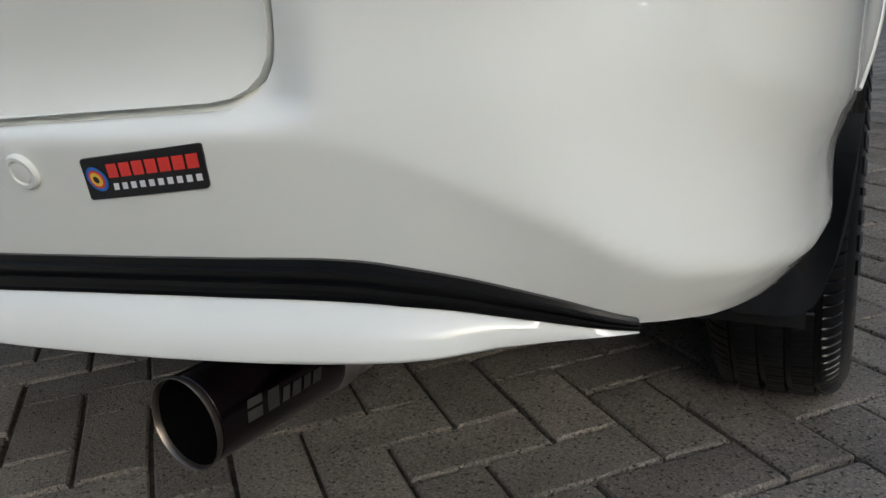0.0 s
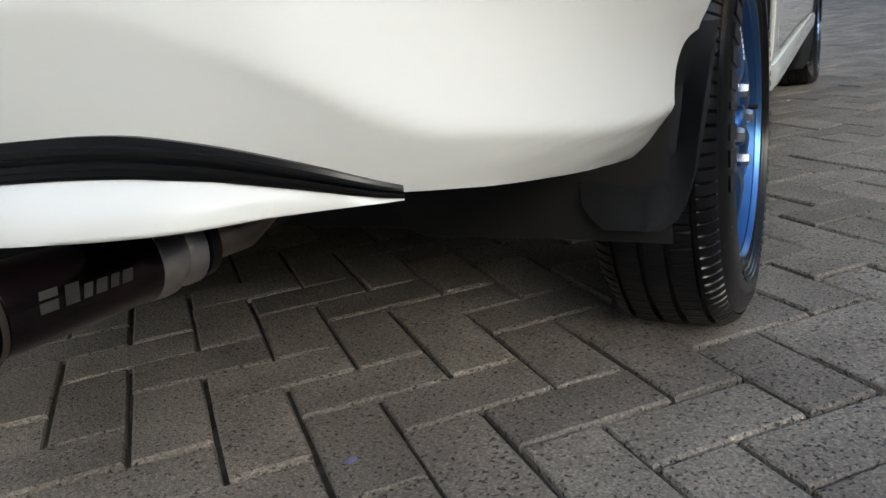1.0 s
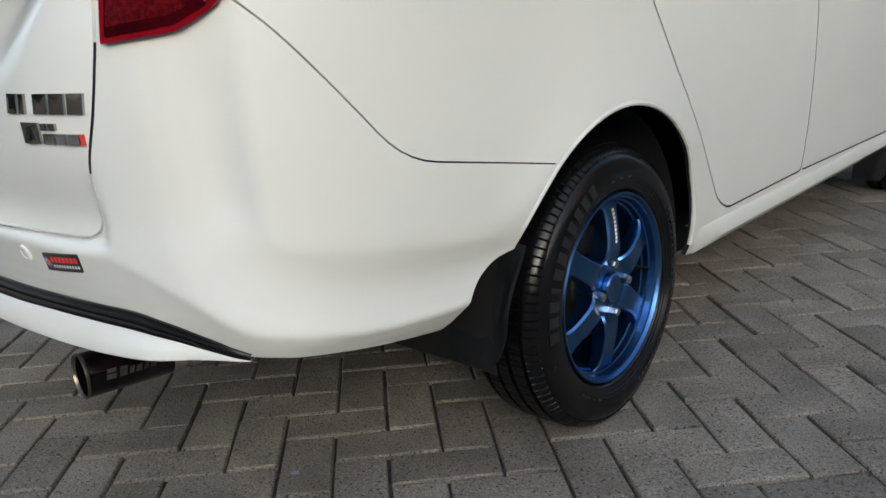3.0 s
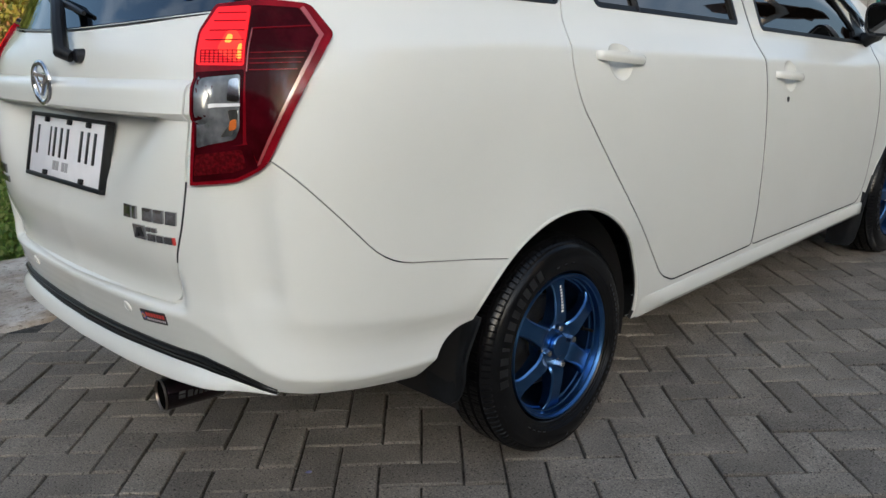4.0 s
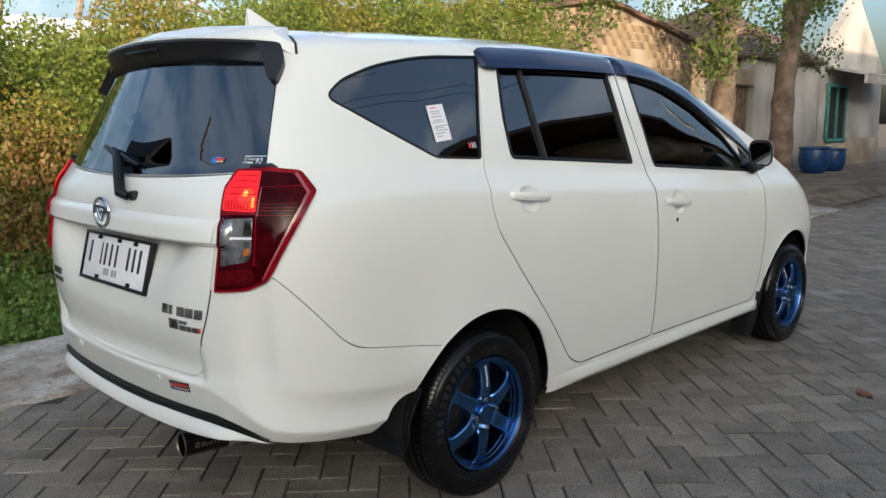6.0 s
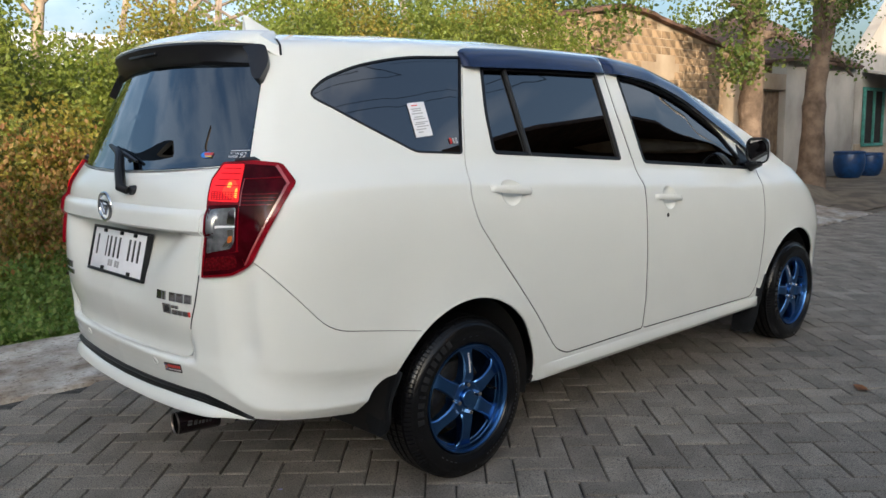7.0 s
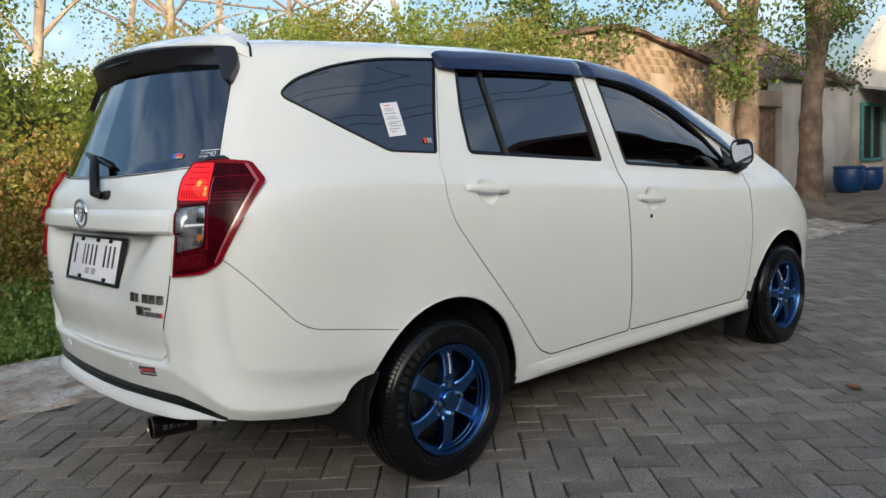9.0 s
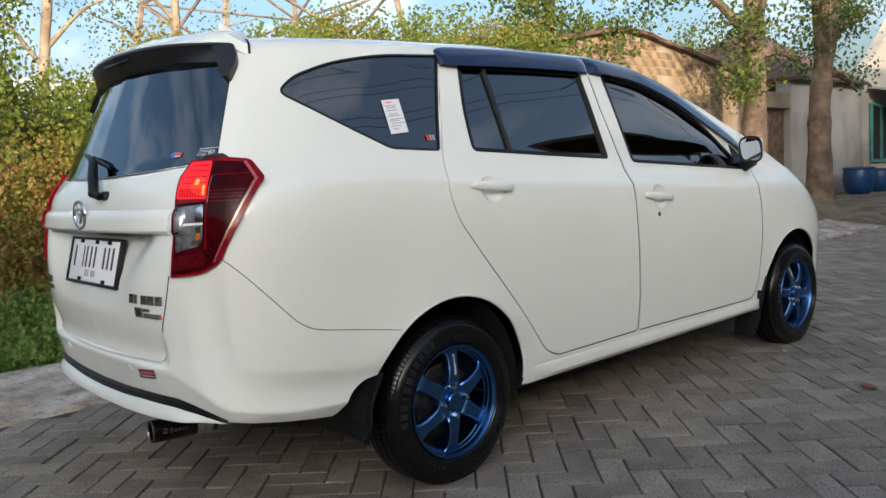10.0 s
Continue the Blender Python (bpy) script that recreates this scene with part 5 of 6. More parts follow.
# ---- window visors ----
def visor(points, n, parent):
    """points: (y, low z, high z)."""
    P = curve_points(points, n)
    rows = []
    for k, (y, zl, zh) in enumerate(P):
        t = k / (n - 1)
        e = smooth_step(0, 0.04, t) * smooth_step(1.0, 0.97, t)
        a, b, c = on_side(y, zh, 0.0), on_side(y, (zl + zh) / 2, 0.0), on_side(y, zl, 0.0)
        rows.append([a + Vector((0.000, 0, 0.004)), a + Vector((0.006, 0, 0.001)), a * 0.75 + b * 0.25 + Vector((0.013 * e + 0.004, 0, 0)), b + Vector((0.017 * e + 0.004, 0, 0)), c + Vector((0.020 * e + 0.004, 0, 0)), c + Vector((0.017 * e + 0.002, 0, 0)), b + Vector((0.013 * e, 0, 0))])
    bm = bmesh.new()
    vs = grid_faces(bm, rows)
    bm.faces.new(vs[0]), bm.faces.new(vs[-1][::-1])
    bmesh.ops.recalc_face_normals(bm, faces=bm.faces)
    return part("window_visor", bm, VISOR, parent, "dark smoked acrylic rain visor", angle=40)


visor([(0.160, 1.382, 1.428), (0.190, 1.380, 1.442), (0.33, 1.383, 1.452), (0.65, 1.390, 1.460), (0.993, 1.390, 1.458)], 40, rear_door)
visor([(1.000, 1.390, 1.458), (1.12, 1.385, 1.454), (1.30, 1.366, 1.438), (1.58, 1.292, 1.372), (1.84, 1.172, 1.252), (2.04, 1.072, 1.138), (2.12, 1.020, 1.062)], 50, front_door)

# ---- door mirror ----
bm = bmesh.new()
rows = []
for k in range(9):
    t = k / 8
    f = math.sin(math.pi * (0.22 + 0.5 * (1 - t) * 0.56)) if k else 0.93
    f = [0.97, 1.0, 1.0, 0.97, 0.92, 0.84, 0.72, 0.52, 0.2][k]
    row = []
    for q in range(28):
        a = 2 * math.pi * q / 28
        cx, cz = math.copysign(abs(math.cos(a)) ** 0.55, math.cos(a)), math.copysign(abs(math.sin(a)) ** 0.6, math.sin(a))
        row.append((0.818 - 0.022 * t + 0.056 * f * cx, 1.965 + 0.09 * t, 1.047 + 0.062 * f * cz))
    rows.append(row)
vs = grid_faces(bm, rows, close_v=True)
bm.faces.new(vs[-1])
bmesh.ops.recalc_face_normals(bm, faces=bm.faces)
mirror = part("door_mirror", bm, PAINT, front_door, "white door mirror", angle=50)
bm = bmesh.new()
pts = []
for q in range(28):
    a = 2 * math.pi * q / 28
    cx, cz = math.copysign(abs(math.cos(a)) ** 0.55, math.cos(a)), math.copysign(abs(math.sin(a)) ** 0.6, math.sin(a))
    pts.append((0.818 + 0.049 * cx - 0.006 * cz, 1.9645 - 0.004 * (1 + cz), 1.046 + 0.052 * cz))
bm.faces.new([bm.verts.new(p) for p in pts])
part("mirror_glass", bm, MIRROR, mirror, smooth=False)
rim = [(0.818 + 0.055 * math.copysign(abs(math.cos(a)) ** 0.55, math.cos(a)), 1.963 - 0.003 * (1 + math.sin(a)), 1.047 + 0.060 * math.copysign(abs(math.sin(a)) ** 0.6, math.sin(a))) for a in np.linspace(0, 2 * math.pi, 41)]
part("mirror_rim", tube(rim, 0.0042, 8), PLASTIC, mirror)
part("mirror_foot", tube([on_side(2.06, 0.968, -0.01), on_side(2.06, 0.968, 0.03), (0.785, 2.05, 0.985), (0.81, 2.01, 1.01)], 0.02, 10, radii=[0.034, 0.026, 0.022, 0.02]), PLASTIC, mirror)
part("mirror_panel", patch([(1.97, 0.985), (2.13, 0.975), (2.01, 1.075)], on_side, 0.003, 0.02, 0.01), PLASTIC, front_door)


# ---- ground and road edge ----
SOIL = material("dry_soil", (0.10, 0.075, 0.05), 0.95, second=(0.19, 0.15, 0.10), scale=3, bump=0.6, bump_scale=30, bump_dist=0.02)
CONCRETE = material("worn_concrete", (0.26, 0.235, 0.205), 0.9, second=(0.46, 0.43, 0.385), scale=4, spread=(0.3, 0.7), bump=0.5, bump_scale=40, bump_dist=0.01)
MORTAR = material("sandy_joint", (0.03, 0.028, 0.025), 0.95, second=(0.07, 0.065, 0.056), scale=40, bump=0.4, bump_scale=150)
BLOCK = paving_material("paving_block", 0.20, 0.0)
BLOCK_FAR = paving_material("paving_block_far", 0.0, 0.20)
PLASTER = material("old_plaster", (0.24, 0.18, 0.12), 0.9, second=(0.44, 0.36, 0.27), scale=1.2, spread=(0.35, 0.65), bump=0.4, bump_scale=18, bump_dist=0.02)
PALE_PLASTER = material("pale_plaster", (0.28, 0.255, 0.225), 0.9, second=(0.46, 0.43, 0.385), scale=0.9, spread=(0.35, 0.6), bump=0.3, bump_scale=18, bump_dist=0.02)
BRICK = material("old_yellow_brick", (0.27, 0.19, 0.115), 0.9, var=0.3, scale=6, per_object=0.22, bump=0.4, bump_scale=40, bump_dist=0.01)
TILE = material("brown_roof_tile", (0.10, 0.06, 0.045), 0.85, second=(0.17, 0.10, 0.07), scale=5, bump=0.3, bump_scale=30, bump_dist=0.01)
BARK = material("tree_bark", (0.075, 0.052, 0.036), 0.9, second=(0.20, 0.145, 0.105), scale=5, spread=(0.35, 0.65), bump=0.9, bump_scale=14, bump_dist=0.03)
# near-black colour that gives the small house the shade of a silhouette
SILHOUETTE = material("house_silhouette", (0.012, 0.011, 0.010), 0.9, var=0.3, scale=6, bump=0.3, bump_scale=20)
PALE_BARK = material("pale_bark", (0.20, 0.15, 0.10), 0.9, second=(0.32, 0.25, 0.18), scale=5, bump=0.5, bump_scale=14, bump_dist=0.02)
WOOD = material("weathered_wood", (0.13, 0.085, 0.05), 0.8, second=(0.22, 0.15, 0.09), scale=7, bump=0.3, bump_scale=40)
TEAL = material("teal_paint", (0.06, 0.22, 0.19), 0.6, var=0.2, scale=10)
DRUM_BLUE = material("blue_plastic", (0.008, 0.04, 0.13), 0.4, var=0.25, scale=8)
DARK_ROOM = material("dark_opening", (0.015, 0.013, 0.012), 0.9, var=0.3)
RUST = material("rusty_steel", (0.20, 0.155, 0.12), 0.7, metal=0.2, second=(0.32, 0.26, 0.21), scale=2)
WIRE = material("black_cable", (0.012, 0.012, 0.013), 0.6, var=0.2)


def leaf_material(name, greens):
    m = bpy.data.materials.new(name)
    m.use_nodes = True
    n, l = m.node_tree.nodes, m.node_tree.links
    b = n["Principled BSDF"]
    b.inputs["Roughness"].default_value = 0.55
    geo, ramp, tr, mix = n.new("ShaderNodeNewGeometry"), n.new("ShaderNodeValToRGB"), n.new("ShaderNodeBsdfTranslucent"), n.new("ShaderNodeMixShader")
    ramp.color_ramp.interpolation = "LINEAR"
    while len(ramp.color_ramp.elements) < len(greens):
        ramp.color_ramp.elements.new(0.5)
    for k, (e, c) in enumerate(zip(ramp.color_ramp.elements, greens)):
        e.position, e.color = k / (len(greens) - 1), (*c, 1)
    l.new(geo.outputs["Random Per Island"], ramp.inputs[0])
    l.new(ramp.outputs[0], b.inputs["Base Color"]), l.new(ramp.outputs[0], tr.inputs[0])
    mix.inputs[0].default_value = 0.45
    l.new(b.outputs[0], mix.inputs[1]), l.new(tr.outputs[0], mix.inputs[2])
    l.new(mix.outputs[0], n["Material Output"].inputs[0])
    return m


LEAF = leaf_material("green_leaves", [(0.14, 0.19, 0.026), (0.165, 0.215, 0.029), (0.19, 0.235, 0.031), (0.215, 0.245, 0.035), (0.15, 0.20, 0.027)])
LEAF_WARM = leaf_material("yellowing_leaves", [(0.21, 0.225, 0.033), (0.25, 0.245, 0.037), (0.29, 0.245, 0.040), (0.28, 0.21, 0.038), (0.23, 0.235, 0.033)])
LEAF_GRASS = leaf_material("grass_blades", [(0.09, 0.17, 0.03), (0.13, 0.22, 0.036), (0.18, 0.27, 0.05), (0.23, 0.27, 0.07), (0.11, 0.19, 0.034)])
LEAF_DRY = leaf_material("dry_stems", [(0.30, 0.17, 0.05), (0.22, 0.10, 0.03), (0.16, 0.14, 0.04), (0.34, 0.22, 0.08)])

bm = bmesh.new()
rows = [[(x, y, -0.045) for x in (-600, -60, -20, -2.4, 20, 60, 600)] for y in (-600, -60, -10, 30, 80, 600)]
grid_faces(bm, rows, flip=True)
tagged(part("ground", bm, SOIL), "dry brown soil beyond the road", "ground", kind="structure")
tagged(part("road_bed", new_box((-1.24, -40, -0.044), (6.0, 60, -0.011), 0.0), MORTAR), "sandy bed under the paving blocks", "road", kind="structure")

# sloping concrete gutter between the paving and the verge, uneven and stained
rng = np.random.default_rng(3)
bm = bmesh.new()
rows = []
for y in np.arange(-8, 9.8, 0.05):
    row = []
    for k, x in enumerate((-1.225, -1.24, -1.29, -1.38, -1.47, -1.56, -1.65, -1.74, -1.83, -1.90, -1.96, -2.00, -2.04, -2.07)):
        base = np.interp(x, [-2.07, -2.04, -2.00, -1.96, -1.83, -1.56, -1.38, -1.24, -1.225], [-0.03, 0.05, 0.078, 0.082, 0.066, 0.040, 0.022, 0.006, -0.03])
        wob = 0.014 * noise.noise((x * 2.6, y * 1.7, 0)) + 0.008 * noise.noise((x * 9, y * 8, 3)) + 0.004 * noise.noise((x * 22, y * 20, 5))
        row.append((x + 0.02 * noise.noise((y * 2, x, 7)), y, float(base) + wob))
    rows.append(row)
grid_faces(bm, rows, flip=True)
bmesh.ops.recalc_face_normals(bm, faces=bm.faces)
KERB = material("dirty_concrete", (0.34, 0.315, 0.285), 0.92, second=(0.55, 0.53, 0.50), scale=6, spread=(0.34, 0.62), detail=10, bump=0.9, bump_scale=26, bump_dist=0.012)
kn, kl = KERB.node_tree.nodes, KERB.node_tree.links
kb = kn["Principled BSDF"]
ksrc = kb.inputs["Base Color"].links[0].from_socket
kgeo = kn.new("ShaderNodeNewGeometry")
for scale, size, lo, hi, dark in (((2.4, 1.5, 2.4), 3.0, 0.36, 0.60, (0.60, 0.54, 0.47)), ((1.5, 1.0, 1.5), 1.6, 0.42, 0.56, (0.74, 0.66, 0.57)), ((1.0, 0.5, 1.0), 55.0, 0.34, 0.46, (0.40, 0.36, 0.32))):
    kmap, ktex, kramp, kmul = (kn.new("ShaderNode" + k) for k in ("Mapping", "TexNoise", "ValToRGB", "Mix"))
    kmap.inputs["Scale"].default_value = scale
    ktex.inputs["Scale"].default_value, ktex.inputs["Detail"].default_value, ktex.inputs["Roughness"].default_value = size, 8, 0.65
    kramp.color_ramp.elements[0].position, kramp.color_ramp.elements[1].position = lo, hi
    kramp.color_ramp.elements[0].color, kramp.color_ramp.elements[1].color = (*dark, 1), (1, 1, 1, 1)
    kmul.data_type, kmul.blend_type = "RGBA", "MULTIPLY"
    kmul.inputs["Factor"].default_value = 1.0
    kl.new(kgeo.outputs["Position"], kmap.inputs[0]), kl.new(kmap.outputs[0], ktex.inputs["Vector"]), kl.new(ktex.outputs["Fac"], kramp.inputs["Fac"])
    kl.new(ksrc, kmul.inputs["A"]), kl.new(kramp.outputs["Color"], kmul.inputs["B"])
    ksrc = kmul.outputs["Result"]
kl.new(ksrc, kb.inputs["Base Color"])
tagged(part("kerb", bm, KERB, angle=60), "worn grey concrete kerb strip with brown dirt", "kerb", kind="structure")
bm = bmesh.new()
rows = []
for y in np.arange(9.2, 40, 0.5):
    e = smooth_step(9.0, 13.0, y)
    rows.append([(-1.6, y, -0.03), (-1.6 - 0.25, y, -0.03 + 0.15 * e), (-2.2, y, -0.03 + 0.16 * e), (-4.25, y, -0.03 + 0.17 * e)])
grid_faces(bm, rows, flip=True)
bmesh.ops.recalc_face_normals(bm, faces=bm.faces)
tagged(part("pavement", bm, SOIL, angle=60), "dusty brown earth apron in front of the houses", "pavement", kind="structure")


def stuff(name, verts, faces, mat, label, category, parent=None):
    me = bpy.data.meshes.new(name)
    me.from_pydata(verts, [], faces)
    me.update()
    me.materials.append(mat)
    ob = new(name, me)
    ob.parent = parent
    if parent:
        return ob
    return tagged(ob, label, category, kind="stuff")


def leaves(places, size, rng, flat=0.0, droop=0.0):
    """Kite-shaped leaves with a bend at the given places."""
    n = len(places)
    P = np.asarray(places)
    d = rng.normal(size=(n, 3))
    d[:, 2] = d[:, 2] * (1 - flat) - droop
    d /= np.linalg.norm(d, axis=1)[:, None]
    s = np.cross(d, rng.normal(size=(n, 3)))
    s /= np.linalg.norm(s, axis=1)[:, None] + 1e-9
    up = np.cross(d, s)
    L = size * rng.uniform(0.6, 1.3, n)[:, None]
    w = L * 0.33
    v = np.stack([P - d * L * 0.5, P + s * w + up * L * 0.08, P + d * L * 0.5, P - s * w + up * L * 0.08], 1).reshape(-1, 3)
    f = [(4 * k, 4 * k + 1, 4 * k + 2, 4 * k + 3) for k in range(n)]
    return v.tolist(), f


def clumps(centres, per, spread, rng):
    C = np.repeat(np.asarray(centres), per, axis=0)
    d = rng.normal(size=C.shape)
    d *= 2.0 * spread * rng.random(len(C))[:, None] ** 0.4 / np.linalg.norm(d, axis=1)[:, None]
    return C + d


# ---- hedge, verge and woods ----
def hedge_height(y):
    return 1.66 + 0.95 * smooth_step(-0.02, -0.30, y) + 0.36 * smooth_step(0.25, 0.75, y) + 0.36 * smooth_step(1.0, 3.0, y) + 0.12 * math.sin(3.1 * y) + 0.08 * math.sin(7.7 * y + 1)


core_rows = []
for y in np.arange(-0.65, 5.6, 0.2):
    h = hedge_height(y) - 0.25
    core_rows.append([(-2.95 - 0.22 + 0.10 * noise.noise((y * 2, z, 1)) - (0.25 if z > h - 0.2 else 0), y, z) for z in np.linspace(-0.04, h, 9)] + [(-4.4, y, h), (-4.4, y, -0.04)])
bm = bmesh.new()
grid_faces(bm, core_rows)
bmesh.ops.recalc_face_normals(bm, faces=bm.faces)
hedge = tagged(part("hedge", bm, material("hedge_core", (0.13, 0.155, 0.034), 0.95, var=0.4, scale=12, bump=1.0, bump_scale=25, bump_dist=0.05)), "overgrown leafy hedge of climbing plants along the road", "hedge", kind="stuff")
rng = np.random.default_rng(11)
cents, warm = [], []
for _ in range(1250):
    y = rng.uniform(-0.75, 5.5)
    h = hedge_height(y)
    if rng.random() < 0.22:
        c = (rng.uniform(-4.0, -2.9), y, h - 0.12 + rng.normal() * 0.06)
    else:
        z = rng.uniform(0.05, h)
        c = (-2.98 + 0.14 * noise.noise((y * 2, z * 2, 5)) + rng.normal() * 0.06, y, z)
    (warm if noise.noise((y * 1.1, c[2] * 1.3, 9)) > 0.12 else cents).append(c)
v, f = leaves(clumps(cents, 62, 0.085, rng), 0.036, rng, droop=0.3)
stuff("hedge_leaves", v, f, LEAF, "", "", hedge)
v, f = leaves(clumps(warm, 62, 0.085, rng), 0.036, rng, droop=0.3)
stuff("hedge_leaves", v, f, LEAF_WARM, "", "", hedge)
dry = [(-2.82 + rng.normal() * 0.05, rng.uniform(-0.8, 0.15), rng.uniform(0.35, 1.25)) for _ in range(110)]
v, f = leaves(clumps(dry, 26, 0.07, rng), 0.036, rng, droop=1.6)
stuff("hedge_stems", v, f, LEAF_DRY, "", "", hedge)

# low weeds on the verge
cents = []
for _ in range(2300):
    x, y = rng.uniform(-2.95, -2.03), rng.uniform(-3, 8) if rng.random() < 0.3 else rng.uniform(-0.9, 1.8)
    cents.append((x, y, 0.06 + 0.34 * smooth_step(-2.1, -2.9, x) * (0.75 + 0.4 * noise.noise((x * 3, y * 3, 1))) + rng.uniform(0, 0.04)))
v, f = leaves(clumps(cents, 30, 0.035, rng), 0.034, rng, droop=-0.5)
stuff("verge_weeds", v, f, LEAF_GRASS, "low green weeds and grass on the verge", "weeds")
bm = bmesh.new()
grid_faces(bm, [[(x, y, -0.03 if x > -2.02 else 0.03 + 0.30 * smooth_step(-2.1, -2.9, x) * (0.8 + 0.3 * noise.noise((x * 3, y * 3, 1)))) for x in (-2.01, -2.03, -2.2, -2.4, -2.6, -2.8, -3.0, -3.4, -4.4)] for y in np.arange(-14, 11.6, 0.25)], flip=True)
bmesh.ops.recalc_face_normals(bm, faces=bm.faces)
tagged(part("verge", bm, SOIL), "earth bank under the weeds and the hedge", "verge", kind="structure")


def crown(centres, per, spread, size, rng, mat, parent, droop=0.4):
    v, f = leaves(clumps(centres, per, spread, rng), size, rng, droop=droop)
    return stuff("crown", v, f, mat, "", "", parent)


LEAF_TREE = leaf_material("tree_leaves", [(0.07, 0.115, 0.02), (0.085, 0.135, 0.022), (0.115, 0.16, 0.026), (0.16, 0.18, 0.032), (0.08, 0.125, 0.02)])


def tree(name, base, path, radius, limbs, label, seed, mat=LEAF_TREE, per=80, spread=0.18, size=0.075, bark=None):
    """A trunk along path, limbs with twigs, and clumps of leaves on them. limbs: (where on the trunk 0..1, reach vector, number of clumps)."""
    r = np.random.default_rng(seed)
    t = thing(name, label, "tree", at=base)
    P = curve_points(path, 26)
    rad = [radius * (1.25 if k < 2 else 1.08 if k < 4 else 1.0) * (1 - 0.55 * (k / 25) ** 1.3) * (1 + 0.06 * math.sin(k * 2.1 + seed)) for k in range(26)]
    bmt = tube(P, radius, 14, radii=rad)
    for v in bmt.verts:
        q = v.co
        v.co += Vector((noise.noise(q * 5), noise.noise(q * 5 + Vector((9, 0, 0))), 0)) * radius * 0.14
    trunk = part("trunk", bmt, bark or BARK, t, angle=70)
    cents = []
    for f, reach, n, *thick in limbs:
        girth = thick[0] if thick else 0.45
        s = np.array(P[int(f * 25)])
        e = s + np.array(reach)
        mid = (s + e) / 2 + np.array((0, 0, 0.12 * np.linalg.norm(reach)))
        Q = curve_points([s, mid, e], 12)
        part("limb", tube(Q, 0.1, 8, radii=[radius * girth * (1 - 0.82 * k / 11) for k in range(12)]), bark or BARK, t)
        for _ in range(n):
            k = r.uniform(0.3, 1.05)
            c = np.array(Q[min(11, int(k * 11))]) + r.normal(size=3) * np.array((0.5, 0.5, 0.35)) * np.linalg.norm(reach) * 0.33
            cents.append(c)
    crown(cents, per, spread, size, r, mat, t)
    return t


tree("tree", (-3.2, 10.05, 0.10), [(0, 0, -0.05), (0.02, 0.02, 0.9), (0.05, 0.0, 1.9), (0.0, 0.12, 2.9), (0.15, 0.40, 4.2), (0.2, 0.6, 5.6)], 0.20,
     [(0.48, (0.1, -0.45, 2.2), 5, 0.75), (0.42, (0.25, -0.9, -0.05), 7), (0.50, (0.3, -1.3, 0.3), 7), (0.55, (-0.4, -2.0, 0.7), 10), (0.54, (0.2, 0.5, 1.8), 5, 0.62), (0.5, (0.4, 0.9, -0.2), 4),
      (0.66, (1.0, -0.8, 1.2), 10), (0.75, (-1.0, 0.2, 1.0), 8), (0.8, (0.4, 0.8, 1.2), 8)],
     "street tree with a stout pale brown trunk forking into limbs", 5)
tree("tree", (-3.15, 12.35, 0.12), [(0, 0, -0.05), (0.0, 0.02, 0.9), (-0.02, 0.12, 1.9), (0.05, 0.22, 2.9), (0.0, 0.5, 4.2), (0.2, 0.6, 5.6)], 0.21,
     [(0.44, (0.1, -0.7, 1.7), 4, 0.65), (0.42, (0.2, 0.75, 1.5), 5, 0.6), (0.52, (0.4, -1.2, 0.9), 6), (0.55, (0.3, 1.3, 0.7), 8), (0.6, (0.8, 0.2, 1.0), 8), (0.7, (-0.8, -0.6, 1.0), 8), (0.8, (0.2, 0.9, 0.9), 8), (0.46, (0.2, 1.0, -0.3), 3)],
     "street tree with a dark furrowed trunk forking low", 6)
tree("tree", (-5.0, 7.2, -0.04), [(0, 0, 0), (0.1, 0, 1.2), (0.0, 0.2, 2.4), (0.2, 0.1, 3.6), (0.1, 0.2, 4.8)], 0.13,
     [(0.5, (0.9, -0.9, 0.6), 16), (0.55, (0.9, 0.6, 0.5), 14), (0.6, (0.7, -1.6, 0.7), 18), (0.7, (-0.8, 0.4, 0.8), 14), (0.85, (0.3, -0.5, 0.8), 14), (0.5, (1.0, 0.1, 0.0), 10)],
     "leafy tree rising behind the wall", 8)
tree("tree", (-10.5, 4.2, -0.04), [(0, 0, 0), (0.1, 0.0, 2), (0.0, 0.1, 4), (0.1, 0.2, 7)], 0.10,
     [(0.45, (0.3, -1.6, 1.0), 8), (0.5, (0.2, 1.4, 0.9), 7), (0.6, (0.1, -1.1, 0.6), 7), (0.7, (0.2, 0.9, 0.9), 7), (0.4, (0.1, 1.0, 0.3), 6), (0.85, (0.2, -0.8, 0.7), 8)],
     "thin sparse tree with bare pale branches", 9, per=34, spread=0.24, size=0.055, bark=PALE_BARK)
tree("tree", (-9.5, 1.5, -0.04), [(0, 0, 0), (0.1, 0.2, 2), (0.0, 0.5, 4), (0.1, 0.9, 7)], 0.09,
     [(0.45, (0.3, -1.2, 1.0), 8), (0.5, (0.2, 1.2, 0.9), 7), (0.62, (0.1, -1.1, 0.6), 8), (0.72, (0.2, 0.9, 0.9), 8)],
     "thin sparse tree with bare pale branches", 10, per=34, spread=0.24, size=0.055, bark=PALE_BARK)

rng = np.random.default_rng(21)
cents = []
for _ in range(520):
    y = rng.uniform(-1, 20)
    x = rng.uniform(-13, -6.5)
    h = 1.45 + 1.0 * smooth_step(3.0, 6.5, y) + 0.13 * max(0, y) * (1 if y < 10 else 10 / y) + 0.5 * noise.noise((x * 0.5, y * 0.5, 2)) + 0.12 * (-6.5 - x)
    cents.append((x, y, rng.uniform(0.3, max(0.6, h))))
v, f = leaves(clumps(cents, 150, 0.22, rng), 0.09, rng)
stuff("woods", v, f, LEAF, "scrub and small trees behind the hedge", "woods")

